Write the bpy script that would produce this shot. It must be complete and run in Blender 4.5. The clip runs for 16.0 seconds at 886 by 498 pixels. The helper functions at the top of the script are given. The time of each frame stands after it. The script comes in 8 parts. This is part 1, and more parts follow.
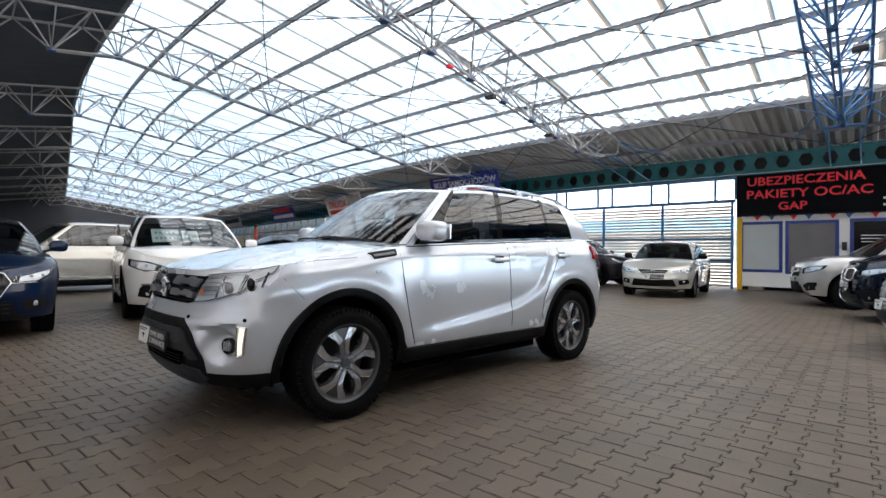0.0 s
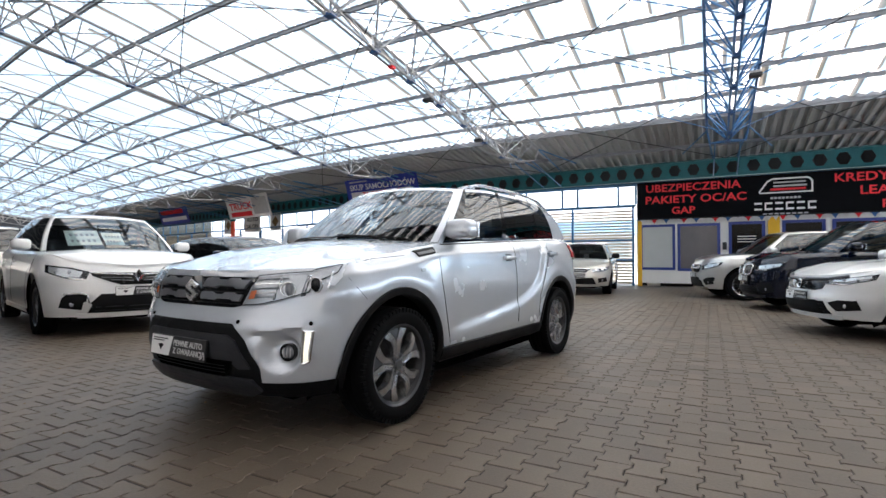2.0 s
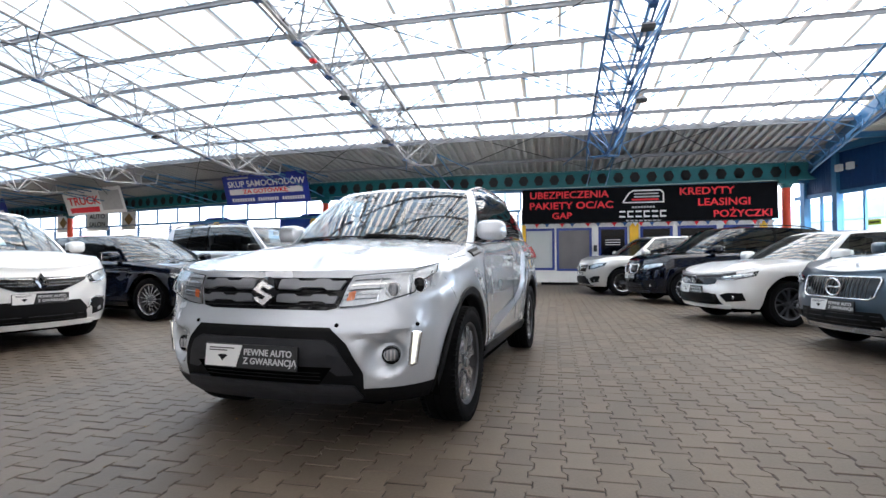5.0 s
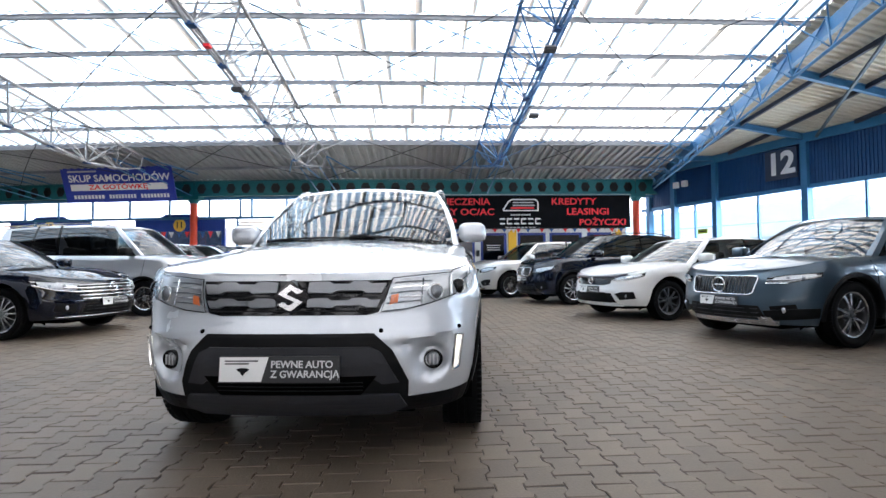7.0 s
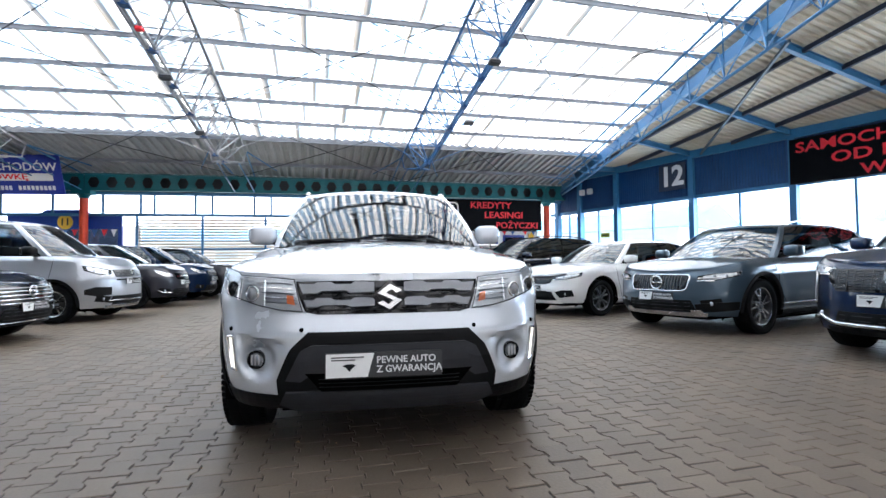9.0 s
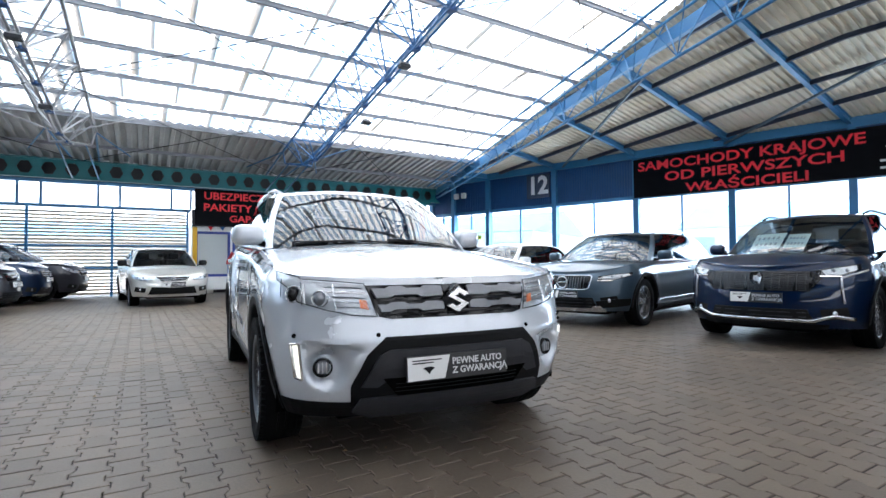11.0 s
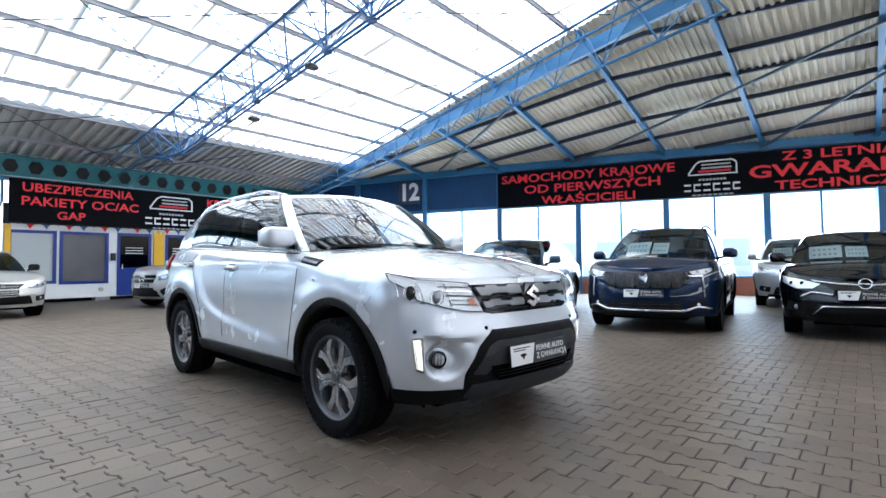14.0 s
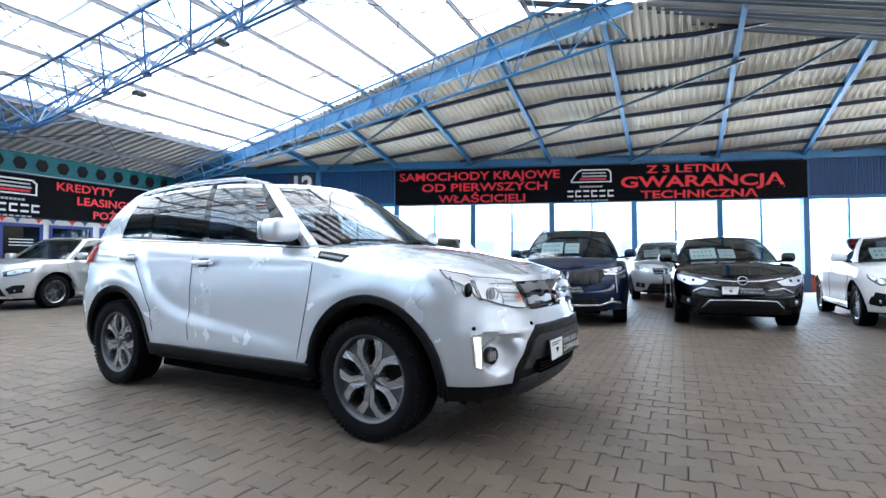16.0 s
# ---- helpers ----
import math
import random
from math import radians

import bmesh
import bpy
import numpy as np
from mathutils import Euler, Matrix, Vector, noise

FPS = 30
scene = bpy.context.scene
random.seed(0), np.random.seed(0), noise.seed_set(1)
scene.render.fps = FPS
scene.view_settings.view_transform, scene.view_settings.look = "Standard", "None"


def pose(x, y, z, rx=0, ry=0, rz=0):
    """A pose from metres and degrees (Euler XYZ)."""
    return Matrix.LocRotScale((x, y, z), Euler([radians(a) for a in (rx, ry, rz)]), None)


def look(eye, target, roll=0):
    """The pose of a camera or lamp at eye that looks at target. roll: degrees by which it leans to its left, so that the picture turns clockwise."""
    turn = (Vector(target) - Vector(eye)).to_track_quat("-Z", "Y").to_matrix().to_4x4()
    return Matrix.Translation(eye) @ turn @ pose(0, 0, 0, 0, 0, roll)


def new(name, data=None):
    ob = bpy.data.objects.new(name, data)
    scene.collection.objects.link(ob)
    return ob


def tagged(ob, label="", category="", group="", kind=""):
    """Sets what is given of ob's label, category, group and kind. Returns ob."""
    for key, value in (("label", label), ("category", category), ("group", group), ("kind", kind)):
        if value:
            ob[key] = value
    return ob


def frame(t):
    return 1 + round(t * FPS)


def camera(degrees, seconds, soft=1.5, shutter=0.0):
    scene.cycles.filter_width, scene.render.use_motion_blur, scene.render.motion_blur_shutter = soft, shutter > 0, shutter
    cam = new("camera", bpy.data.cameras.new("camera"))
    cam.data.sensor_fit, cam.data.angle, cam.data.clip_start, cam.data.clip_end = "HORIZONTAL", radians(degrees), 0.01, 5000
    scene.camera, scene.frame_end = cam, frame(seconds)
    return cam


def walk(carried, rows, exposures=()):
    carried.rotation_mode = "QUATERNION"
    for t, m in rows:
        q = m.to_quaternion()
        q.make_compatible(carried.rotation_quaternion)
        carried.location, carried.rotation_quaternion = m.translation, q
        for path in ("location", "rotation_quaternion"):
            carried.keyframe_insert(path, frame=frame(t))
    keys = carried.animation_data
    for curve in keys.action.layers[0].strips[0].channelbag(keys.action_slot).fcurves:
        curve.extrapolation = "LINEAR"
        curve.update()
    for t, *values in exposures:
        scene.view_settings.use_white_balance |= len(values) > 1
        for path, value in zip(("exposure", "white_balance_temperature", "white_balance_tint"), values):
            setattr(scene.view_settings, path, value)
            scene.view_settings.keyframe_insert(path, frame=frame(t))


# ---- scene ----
cam = camera(83.22, 16.0)
# seconds, x, y, z, yaw, pitch, roll
ROWS = [
    (0.0, -0.760, 0.599, 1.006, -50.00, 0.64, -0.75),
    (0.5, -0.896, 0.795, 0.979, -53.20, 1.13, -0.30),
    (1.0, -1.057, 0.974, 0.971, -55.76, 1.20, -0.27),
    (1.5, -1.168, 1.171, 0.968, -58.43, 1.10, -0.12),
    (2.0, -1.275, 1.380, 0.959, -61.75, 1.16, -0.02),
    (2.5, -1.414, 1.551, 0.939, -64.63, 1.29, 0.09),
    (3.0, -1.496, 1.722, 0.947, -67.46, 1.13, 0.12),
    (3.5, -1.590, 1.939, 0.951, -70.06, 1.11, 0.05),
    (4.0, -1.686, 2.107, 0.948, -72.00, 1.20, 0.10),
    (6.5, -1.780, 3.149, 0.936, -89.04, 1.76, 0.44),
    (7.0, -1.797, 3.348, 0.927, -92.89, 1.92, 0.56),
    (7.5, -1.813, 3.555, 0.934, -95.31, 2.00, 0.57),
    (8.0, -1.817, 3.781, 0.931, -97.60, 1.95, 0.63),
    (8.5, -1.836, 4.015, 0.937, -100.89, 1.91, 0.62),
    (9.0, -1.875, 4.280, 0.929, -104.50, 1.95, 0.68),
    (11.5, -1.490, 5.537, 0.966, -124.98, 1.82, 0.41),
    (12.0, -1.422, 5.783, 0.958, -127.80, 1.96, 0.45),
    (12.5, -1.310, 5.980, 0.955, -129.98, 1.87, 0.52),
    (13.0, -1.182, 6.156, 0.965, -132.80, 1.92, 0.54),
    (13.5, -1.094, 6.341, 0.961, -135.99, 1.99, 0.60),
    (14.0, -0.971, 6.504, 0.960, -139.90, 2.07, 0.60),
    (14.5, -0.801, 6.645, 0.969, -144.52, 2.26, 0.57),
    (15.0, -0.624, 6.807, 0.963, -148.31, 2.33, 0.47),
    (15.5, -0.423, 6.933, 0.965, -151.26, 1.95, 0.27),
    (16.0, -0.172, 7.010, 0.964, -154.72, 1.64, 0.10),
]
walk(cam, [(t, pose(x, y, z, 90 + pitch, roll, yaw)) for t, x, y, z, yaw, pitch, roll in ROWS],
     exposures=[(0.0, 1.18, 6250, 12), (4.0, 1.56, 6150, 12), (8.0, 1.78, 5900, 11), (12.0, 1.80, 5650, 9), (14.0, 1.95, 5600, 9), (16.0, 2.15, 5550, 9)])

# ---- light ----
SUN_EL, SUN_AZ = 58.0, 205.0          # degrees above the horizon; compass-like turn of the sun about z
world = bpy.data.worlds.new("sky")
scene.world = world
world.use_nodes = True
wn = world.node_tree.nodes
wl = world.node_tree.links
sky = wn.new("ShaderNodeTexSky")
sky.sky_type = "NISHITA"
sky.sun_disc = False
sky.sun_elevation = radians(SUN_EL)
sky.sun_rotation = radians(SUN_AZ)
sky.air_density, sky.dust_density, sky.ozone_density = 1.0, 7.0, 1.0
wl.new(sky.outputs["Color"], wn["Background"].inputs["Color"])
wn["Background"].inputs["Strength"].default_value = 0.13
sun_data = bpy.data.lights.new("sun", "SUN")
sun_data.energy, sun_data.angle, sun_data.color = 5.0, radians(0.6), (1.0, 0.95, 0.88)
sun = new("sun", sun_data)
_a, _e = radians(SUN_AZ), radians(SUN_EL)
SUN_TO = Vector((math.sin(_a) * math.cos(_e), math.cos(_a) * math.cos(_e), math.sin(_e)))
sun.matrix_world = look(SUN_TO * 60, (0, 0, 0))


# ---- materials ----
def linear(c):
    return tuple((v / 12.92 if v <= 0.04045 else ((v + 0.055) / 1.055) ** 2.4) for v in c)


def node_mat(name):
    m = bpy.data.materials.new(name)
    m.use_nodes = True
    return m, m.node_tree.nodes, m.node_tree.links, m.node_tree.nodes["Principled BSDF"]


def ramp(nodes, stops):
    r = nodes.new("ShaderNodeValToRGB")
    while len(r.color_ramp.elements) < len(stops):
        r.color_ramp.elements.new(0.5)
    for e, (p, c) in zip(r.color_ramp.elements, stops):
        e.position, e.color = p, (*c, 1)
    return r


def surface(name, col, rough=0.5, metal=0.0, var=0.15, scale=6.0, fine=90.0, bump=0.0, coat=0.0, spec=0.5, rand=0.0, dirt=None, island=False):
    """A painted or plain surface with two scales of variation."""
    m, n, l, b = node_mat(name)
    tc = n.new("ShaderNodeTexCoord")
    n1 = n.new("ShaderNodeTexNoise")
    n1.inputs["Scale"].default_value, n1.inputs["Detail"].default_value = scale, 5
    n2 = n.new("ShaderNodeTexNoise")
    n2.inputs["Scale"].default_value, n2.inputs["Detail"].default_value = fine, 3
    l.new(tc.outputs["Object"], n1.inputs["Vector"])
    l.new(tc.outputs["Object"], n2.inputs["Vector"])
    mix = n.new("ShaderNodeMath")
    mix.operation = "MULTIPLY_ADD"
    l.new(n2.outputs["Fac"], mix.inputs[0])
    mix.inputs[1].default_value = 0.4
    half = n.new("ShaderNodeMath")
    half.operation = "MULTIPLY"
    half.inputs[1].default_value = 0.6
    l.new(n1.outputs["Fac"], half.inputs[0])
    l.new(half.outputs[0], mix.inputs[2])
    lo = tuple(max(0.0, v * (1 - var)) for v in col)
    hi = tuple(min(1.0, v * (1 + var)) for v in col)
    r = ramp(n, [(0.3, dirt or lo), (0.5, col), (0.72, hi)])
    l.new(mix.outputs[0], r.inputs["Fac"])
    out = r.outputs["Color"]
    if rand:
        oi = n.new("ShaderNodeObjectInfo")
        hsv = n.new("ShaderNodeHueSaturation")
        mr = n.new("ShaderNodeMapRange")
        mr.inputs["To Min"].default_value, mr.inputs["To Max"].default_value = 1 - rand, 1 + rand
        if island:
            oi = n.new("ShaderNodeNewGeometry")
        l.new(oi.outputs["Random Per Island" if island else "Random"], mr.inputs["Value"])
        l.new(mr.outputs[0], hsv.inputs["Value"])
        l.new(out, hsv.inputs["Color"])
        out = hsv.outputs["Color"]
    l.new(out, b.inputs["Base Color"])
    b.inputs["Metallic"].default_value = metal
    rr = n.new("ShaderNodeMapRange")
    rr.inputs["To Min"].default_value, rr.inputs["To Max"].default_value = rough * 0.82, min(1.0, rough * 1.18)
    l.new(mix.outputs[0], rr.inputs["Value"])
    l.new(rr.outputs[0], b.inputs["Roughness"])
    b.inputs["Specular IOR Level"].default_value = spec
    if coat:
        b.inputs["Coat Weight"].default_value, b.inputs["Coat Roughness"].default_value = coat, 0.02
    if bump:
        bp = n.new("ShaderNodeBump")
        bp.inputs["Strength"].default_value, bp.inputs["Distance"].default_value = bump, 0.004
        l.new(n2.outputs["Fac"], bp.inputs["Height"])
        l.new(bp.outputs[0], b.inputs["Normal"])
    return m


def flake_paint(name, col, metal=0.5, rough=0.32, spec=0.5, coat_ior=1.5):
    """Car paint: metal flakes under clear lacquer, with a thin film of dust."""
    m, n, l, b = node_mat(name)
    tc = n.new("ShaderNodeTexCoord")
    v = n.new("ShaderNodeTexVoronoi")
    v.inputs["Scale"].default_value = 900
    l.new(tc.outputs["Object"], v.inputs["Vector"])
    d = n.new("ShaderNodeTexNoise")
    d.inputs["Scale"].default_value, d.inputs["Detail"].default_value = 3.0, 6
    l.new(tc.outputs["Object"], d.inputs["Vector"])
    r = ramp(n, [(0.0, tuple(x * 0.9 for x in col)), (1.0, tuple(min(1, x * 1.08) for x in col))])
    l.new(v.outputs["Color"], r.inputs["Fac"])
    l.new(r.outputs["Color"], b.inputs["Base Color"])
    b.inputs["Metallic"].default_value = metal
    rr = n.new("ShaderNodeMapRange")
    rr.inputs["To Min"].default_value, rr.inputs["To Max"].default_value = rough * 0.96, rough * 1.05
    l.new(d.outputs["Fac"], rr.inputs["Value"])
    l.new(rr.outputs[0], b.inputs["Roughness"])
    b.inputs["Coat Weight"].default_value, b.inputs["Coat Roughness"].default_value = 1.0, 0.03
    b.inputs["Coat IOR"].default_value = coat_ior
    b.inputs["Specular IOR Level"].default_value = spec
    return m


def glass(name, tint, rough=0.0, r0=0.05, r1=0.85):
    """Thin glass: tinted see-through with a mirror gloss."""
    m = bpy.data.materials.new(name)
    m.use_nodes = True
    n, l = m.node_tree.nodes, m.node_tree.links
    n.remove(n["Principled BSDF"])
    t = n.new("ShaderNodeBsdfTransparent")
    t.inputs["Color"].default_value = (*tint, 1)
    g = n.new("ShaderNodeBsdfGlossy")
    g.inputs["Roughness"].default_value = rough
    lw = n.new("ShaderNodeLayerWeight")
    lw.inputs["Blend"].default_value = 0.5
    pw = n.new("ShaderNodeMath")
    pw.operation = "POWER"
    pw.inputs[1].default_value = 4.2
    l.new(lw.outputs["Facing"], pw.inputs[0])
    fr = n.new("ShaderNodeMapRange")
    fr.inputs["To Min"].default_value, fr.inputs["To Max"].default_value = r0, r1
    l.new(pw.outputs[0], fr.inputs["Value"])
    mx = n.new("ShaderNodeMixShader")
    l.new(fr.outputs[0], mx.inputs[0])
    l.new(t.outputs[0], mx.inputs[1])
    l.new(g.outputs[0], mx.inputs[2])
    l.new(mx.outputs[0], n["Material Output"].inputs["Surface"])
    return m


def sheet_translucent(name, k=1.0, tone=(1, 1, 1), solid=0.22):
    """Milky corrugated roof light: passes the sky's light, scattered, with grime."""
    m = bpy.data.materials.new(name)
    m.use_nodes = True
    n, l = m.node_tree.nodes, m.node_tree.links
    n.remove(n["Principled BSDF"])
    tc = n.new("ShaderNodeTexCoord")
    ns = n.new("ShaderNodeTexNoise")
    ns.inputs["Scale"].default_value, ns.inputs["Detail"].default_value = 0.9, 7
    l.new(tc.outputs["Object"], ns.inputs["Vector"])
    r = ramp(n, [(p, tuple(k * a * b for a, b in zip(q, tone))) for p, q in ((0.3, (0.80, 0.78, 0.72)), (0.5, (0.93, 0.93, 0.92)), (0.7, (0.90, 0.95, 0.97)))])
    l.new(ns.outputs["Fac"], r.inputs["Fac"])
    t = n.new("ShaderNodeBsdfTranslucent")
    d = n.new("ShaderNodeBsdfDiffuse")
    l.new(r.outputs[0], t.inputs["Color"])
    l.new(r.outputs[0], d.inputs["Color"])
    mx = n.new("ShaderNodeMixShader")
    mx.inputs[0].default_value = solid
    l.new(t.outputs[0], mx.inputs[1])
    l.new(d.outputs[0], mx.inputs[2])
    l.new(mx.outputs[0], n["Material Output"].inputs["Surface"])
    return m


M_BLUE = surface("blue_steel_paint", linear((0.19, 0.42, 0.59)), 0.45, var=0.18, scale=3, bump=0.1)
M_BLUE_DARK = surface("dark_blue_sheet", linear((0.07, 0.25, 0.44)), 0.5, var=0.2, scale=2)
M_TEAL = surface("teal_steel_paint", linear((0.04, 0.37, 0.40)), 0.45, var=0.15, scale=3)
M_GALV = surface("galvanised_steel", (0.27, 0.275, 0.285), 0.45, 0.3, var=0.18, scale=5, bump=0.1)
M_ORANGE = surface("orange_red_paint", linear((0.85, 0.27, 0.12)), 0.5, var=0.15, scale=4)
M_YELLOW = surface("yellow_paint", linear((0.90, 0.70, 0.12)), 0.5, var=0.12, scale=4)
M_BEIGE = sheet_translucent("cream_roof_sheet", 0.60, (1.0, 0.94, 0.78), 0.99)
M_GREYSHEET = surface("grey_roof_sheet", (0.33, 0.335, 0.325), 0.55, var=0.16, scale=1.4, fine=12)
M_WHITE = surface("white_panel", (0.74, 0.74, 0.72), 0.5, var=0.06, scale=2)
M_CREAM = surface("cream_slat", (0.52, 0.44, 0.32), 0.55, var=0.12, scale=4)
M_BLACKVINYL = surface("black_banner_vinyl", (0.004, 0.0045, 0.006), 0.6, var=0.3, scale=3, bump=0.1, spec=0.05)
M_RED = surface("red_print", linear((0.88, 0.10, 0.16)), 0.5, var=0.1)
M_PRINTWHITE = surface("white_print", (0.75, 0.75, 0.75), 0.5, var=0.05)
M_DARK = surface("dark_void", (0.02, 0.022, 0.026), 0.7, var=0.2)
M_ROOFLIGHT = sheet_translucent("translucent_sheet", 1.0, (1.0, 0.965, 0.90))
M_PANE = glass("window_pane", (0.92, 0.96, 0.98), r0=0.04, r1=0.4)
M_BRICKRED = surface("red_brick_sill", (0.36, 0.13, 0.08), 0.8, var=0.3, scale=9, bump=0.4)


# ---- mesh helpers ----
def to_mesh(name, bm, mats, smooth=False):
    me = bpy.data.meshes.new(name)
    bm.normal_update()
    bm.to_mesh(me)
    bm.free()
    for m in (mats if isinstance(mats, (list, tuple)) else [mats]):
        me.materials.append(m)
    if smooth:
        me.shade_smooth()
    return me


def part(name, bm, material, parent=None, label="", smooth=False, crease=None):
    ob = new(name, to_mesh(name, bm, material, smooth or crease is not None))
    if crease is not None:
        ob.data.set_sharp_from_angle(angle=radians(crease))
    if parent:
        ob.parent = parent
    if label:
        ob["label"] = label
    return ob


def thing(name, label, category, m=None, group="", kind=""):
    ob = new(name)
    ob.empty_display_size = 0.1
    if m is not None:
        ob.matrix_basis = m
    return tagged(ob, label, category, group, kind)


def add_box(bm, x0, x1, y0, y1, z0, z1, m=None, bevel=0.0):
    vs = [bm.verts.new(((x0, x1)[i & 1], (y0, y1)[i >> 1 & 1], (z0, z1)[i >> 2 & 1])) for i in range(8)]
    fs = [bm.faces.new([vs[i] for i in f]) for f in ((0, 2, 3, 1), (4, 5, 7, 6), (0, 1, 5, 4), (2, 6, 7, 3), (0, 4, 6, 2), (1, 3, 7, 5))]
    if bevel:
        es = {e for f in fs for e in f.edges}
        vs = list({v for g in bmesh.ops.bevel(bm, geom=list(es), offset=bevel, segments=2, affect="EDGES", profile=0.5)["faces"] for v in g.verts} | {v for v in vs if v.is_valid})
    if m is not None:
        for v in vs:
            v.co = m @ v.co
    return vs


def box_bm(*a, **k):
    bm = bmesh.new()
    add_box(bm, *a, **k)
    return bm


def add_tube(bm, a, b, r, n=6, r2=None, caps=True):
    a, b = Vector(a), Vector(b)
    d = (b - a).normalized()
    u = d.orthogonal().normalized()
    w = d.cross(u)
    r2 = r if r2 is None else r2
    ra, rb = [], []
    for i in range(n):
        t = 2 * math.pi * i / n
        o = u * math.cos(t) + w * math.sin(t)
        ra.append(bm.verts.new(a + o * r))
        rb.append(bm.verts.new(b + o * r2))
    for i in range(n):
        bm.faces.new((ra[i], ra[(i + 1) % n], rb[(i + 1) % n], rb[i]))
    if caps:
        bm.faces.new(ra[::-1])
        bm.faces.new(rb)


def add_beam(bm, a, b, w, h, up=(0, 0, 1)):
    """A bar of section w x h from a to b."""
    a, b = Vector(a), Vector(b)
    d = (b - a).normalized()
    s = d.cross(Vector(up)).normalized()
    u = s.cross(d)
    ra = [bm.verts.new(a + s * x * w / 2 + u * y * h / 2) for x, y in ((-1, -1), (1, -1), (1, 1), (-1, 1))]
    rb = [bm.verts.new(b + s * x * w / 2 + u * y * h / 2) for x, y in ((-1, -1), (1, -1), (1, 1), (-1, 1))]
    for i in range(4):
        bm.faces.new((ra[i], ra[(i + 1) % 4], rb[(i + 1) % 4], rb[i]))
    bm.faces.new(ra[::-1])
    bm.faces.new(rb)


def text_mesh(name, body, size, material, m, parent, align="LEFT", depth=0.004, stretch=1.0, bold=0.0, shear=0.0):
    cu = bpy.data.curves.new(name, "FONT")
    cu.body, cu.size, cu.align_x, cu.align_y = body, size, align, "CENTER"
    cu.extrude, cu.offset, cu.shear, cu.resolution_u = depth, bold, shear, 3
    tmp = bpy.data.objects.new(name, cu)
    me = bpy.data.meshes.new_from_object(tmp)
    bpy.data.objects.remove(tmp)
    bpy.data.curves.remove(cu)
    me.materials.clear()
    me.materials.append(material)
    ob = new(name, me)
    ob.parent = parent
    ob.matrix_basis = m @ Matrix.Diagonal((stretch, 1, 1, 1))
    return ob


# ---- the hall: plan numbers ----
XA = 17.8                                   # the wall with the offices stands across x
YC = -6.14                                  # where the glazed end wall meets it
TB = radians(17.2)                          # the glazed wall's turn off the x axis
END_B = Matrix.Translation((XA, YC, 0)) @ Matrix.Rotation(TB + math.pi, 4, "Z")   # its own x runs along it from the corner, its y points out of the hall
RIDGE_X, RISE, Z_EAVE = 1.5, 0.15, 4.4


def roof_z(x):
    return Z_EAVE - 0.15 + RISE * (XA - x) if x >= RIDGE_X else Z_EAVE - 0.15 + RISE * (XA - RIDGE_X) - RISE * (RIDGE_X - x)


def hip_y(x):
    return YC + 0.15 * (XA - x)


# ---- floor and ground ----
M_PAVER = surface("concrete_paver", (0.109, 0.086, 0.063), 0.52, var=0.28, scale=1.3, fine=70, bump=0.3, spec=0.34, rand=0.16)
M_PAVER_REST = surface("concrete_paver_rest", (0.109, 0.086, 0.063), 0.52, var=0.28, scale=1.3, fine=70, bump=0.3, spec=0.34, rand=0.16, island=True)
M_JOINT = surface("sand_joint", (0.022, 0.019, 0.016), 0.95, var=0.3, scale=9)
M_YARD = surface("outdoor_concrete", (0.62, 0.60, 0.56), 0.85, var=0.12, scale=0.4, fine=6)


def paver_far():
    """Paving too far off to pick apart: the same stones as pattern and relief."""
    m, n, l, b = node_mat("paver_field")
    tc = n.new("ShaderNodeTexCoord")
    br = n.new("ShaderNodeTexBrick")
    br.inputs["Scale"].default_value = 1.0
    br.inputs["Brick Width"].default_value, br.inputs["Row Height"].default_value = 0.2, 0.147
    br.inputs["Mortar Size"].default_value, br.inputs["Mortar Smooth"].default_value = 0.004, 0.3
    br.inputs["Color1"].default_value = (0.098, 0.078, 0.058, 1)
    br.inputs["Color2"].default_value = (0.120, 0.096, 0.072, 1)
    br.inputs["Mortar"].default_value = (0.03, 0.027, 0.023, 1)
    l.new(tc.outputs["Object"], br.inputs["Vector"])
    ns = n.new("ShaderNodeTexNoise")
    ns.inputs["Scale"].default_value, ns.inputs["Detail"].default_value = 0.7, 6
    l.new(tc.outputs["Object"], ns.inputs["Vector"])
    r = ramp(n, [(0.3, (0.72, 0.70, 0.68)), (0.55, (1, 1, 1)), (0.75, (1.12, 1.1, 1.06))])
    l.new(ns.outputs["Fac"], r.inputs["Fac"])
    mx = n.new("ShaderNodeMix")
    mx.data_type, mx.blend_type = "RGBA", "MULTIPLY"
    mx.inputs["Factor"].default_value = 1
    l.new(br.outputs["Color"], mx.inputs["A"])
    l.new(r.outputs["Color"], mx.inputs["B"])
    l.new(mx.outputs["Result"], b.inputs["Base Color"])
    bp = n.new("ShaderNodeBump")
    bp.inputs["Strength"].default_value, bp.inputs["Distance"].default_value, bp.invert = 0.5, 0.004, True
    l.new(br.outputs["Fac"], bp.inputs["Height"])
    l.new(bp.outputs[0], b.inputs["Normal"])
    b.inputs["Roughness"].default_value, b.inputs["Specular IOR Level"].default_value = 0.52, 0.34
    return m


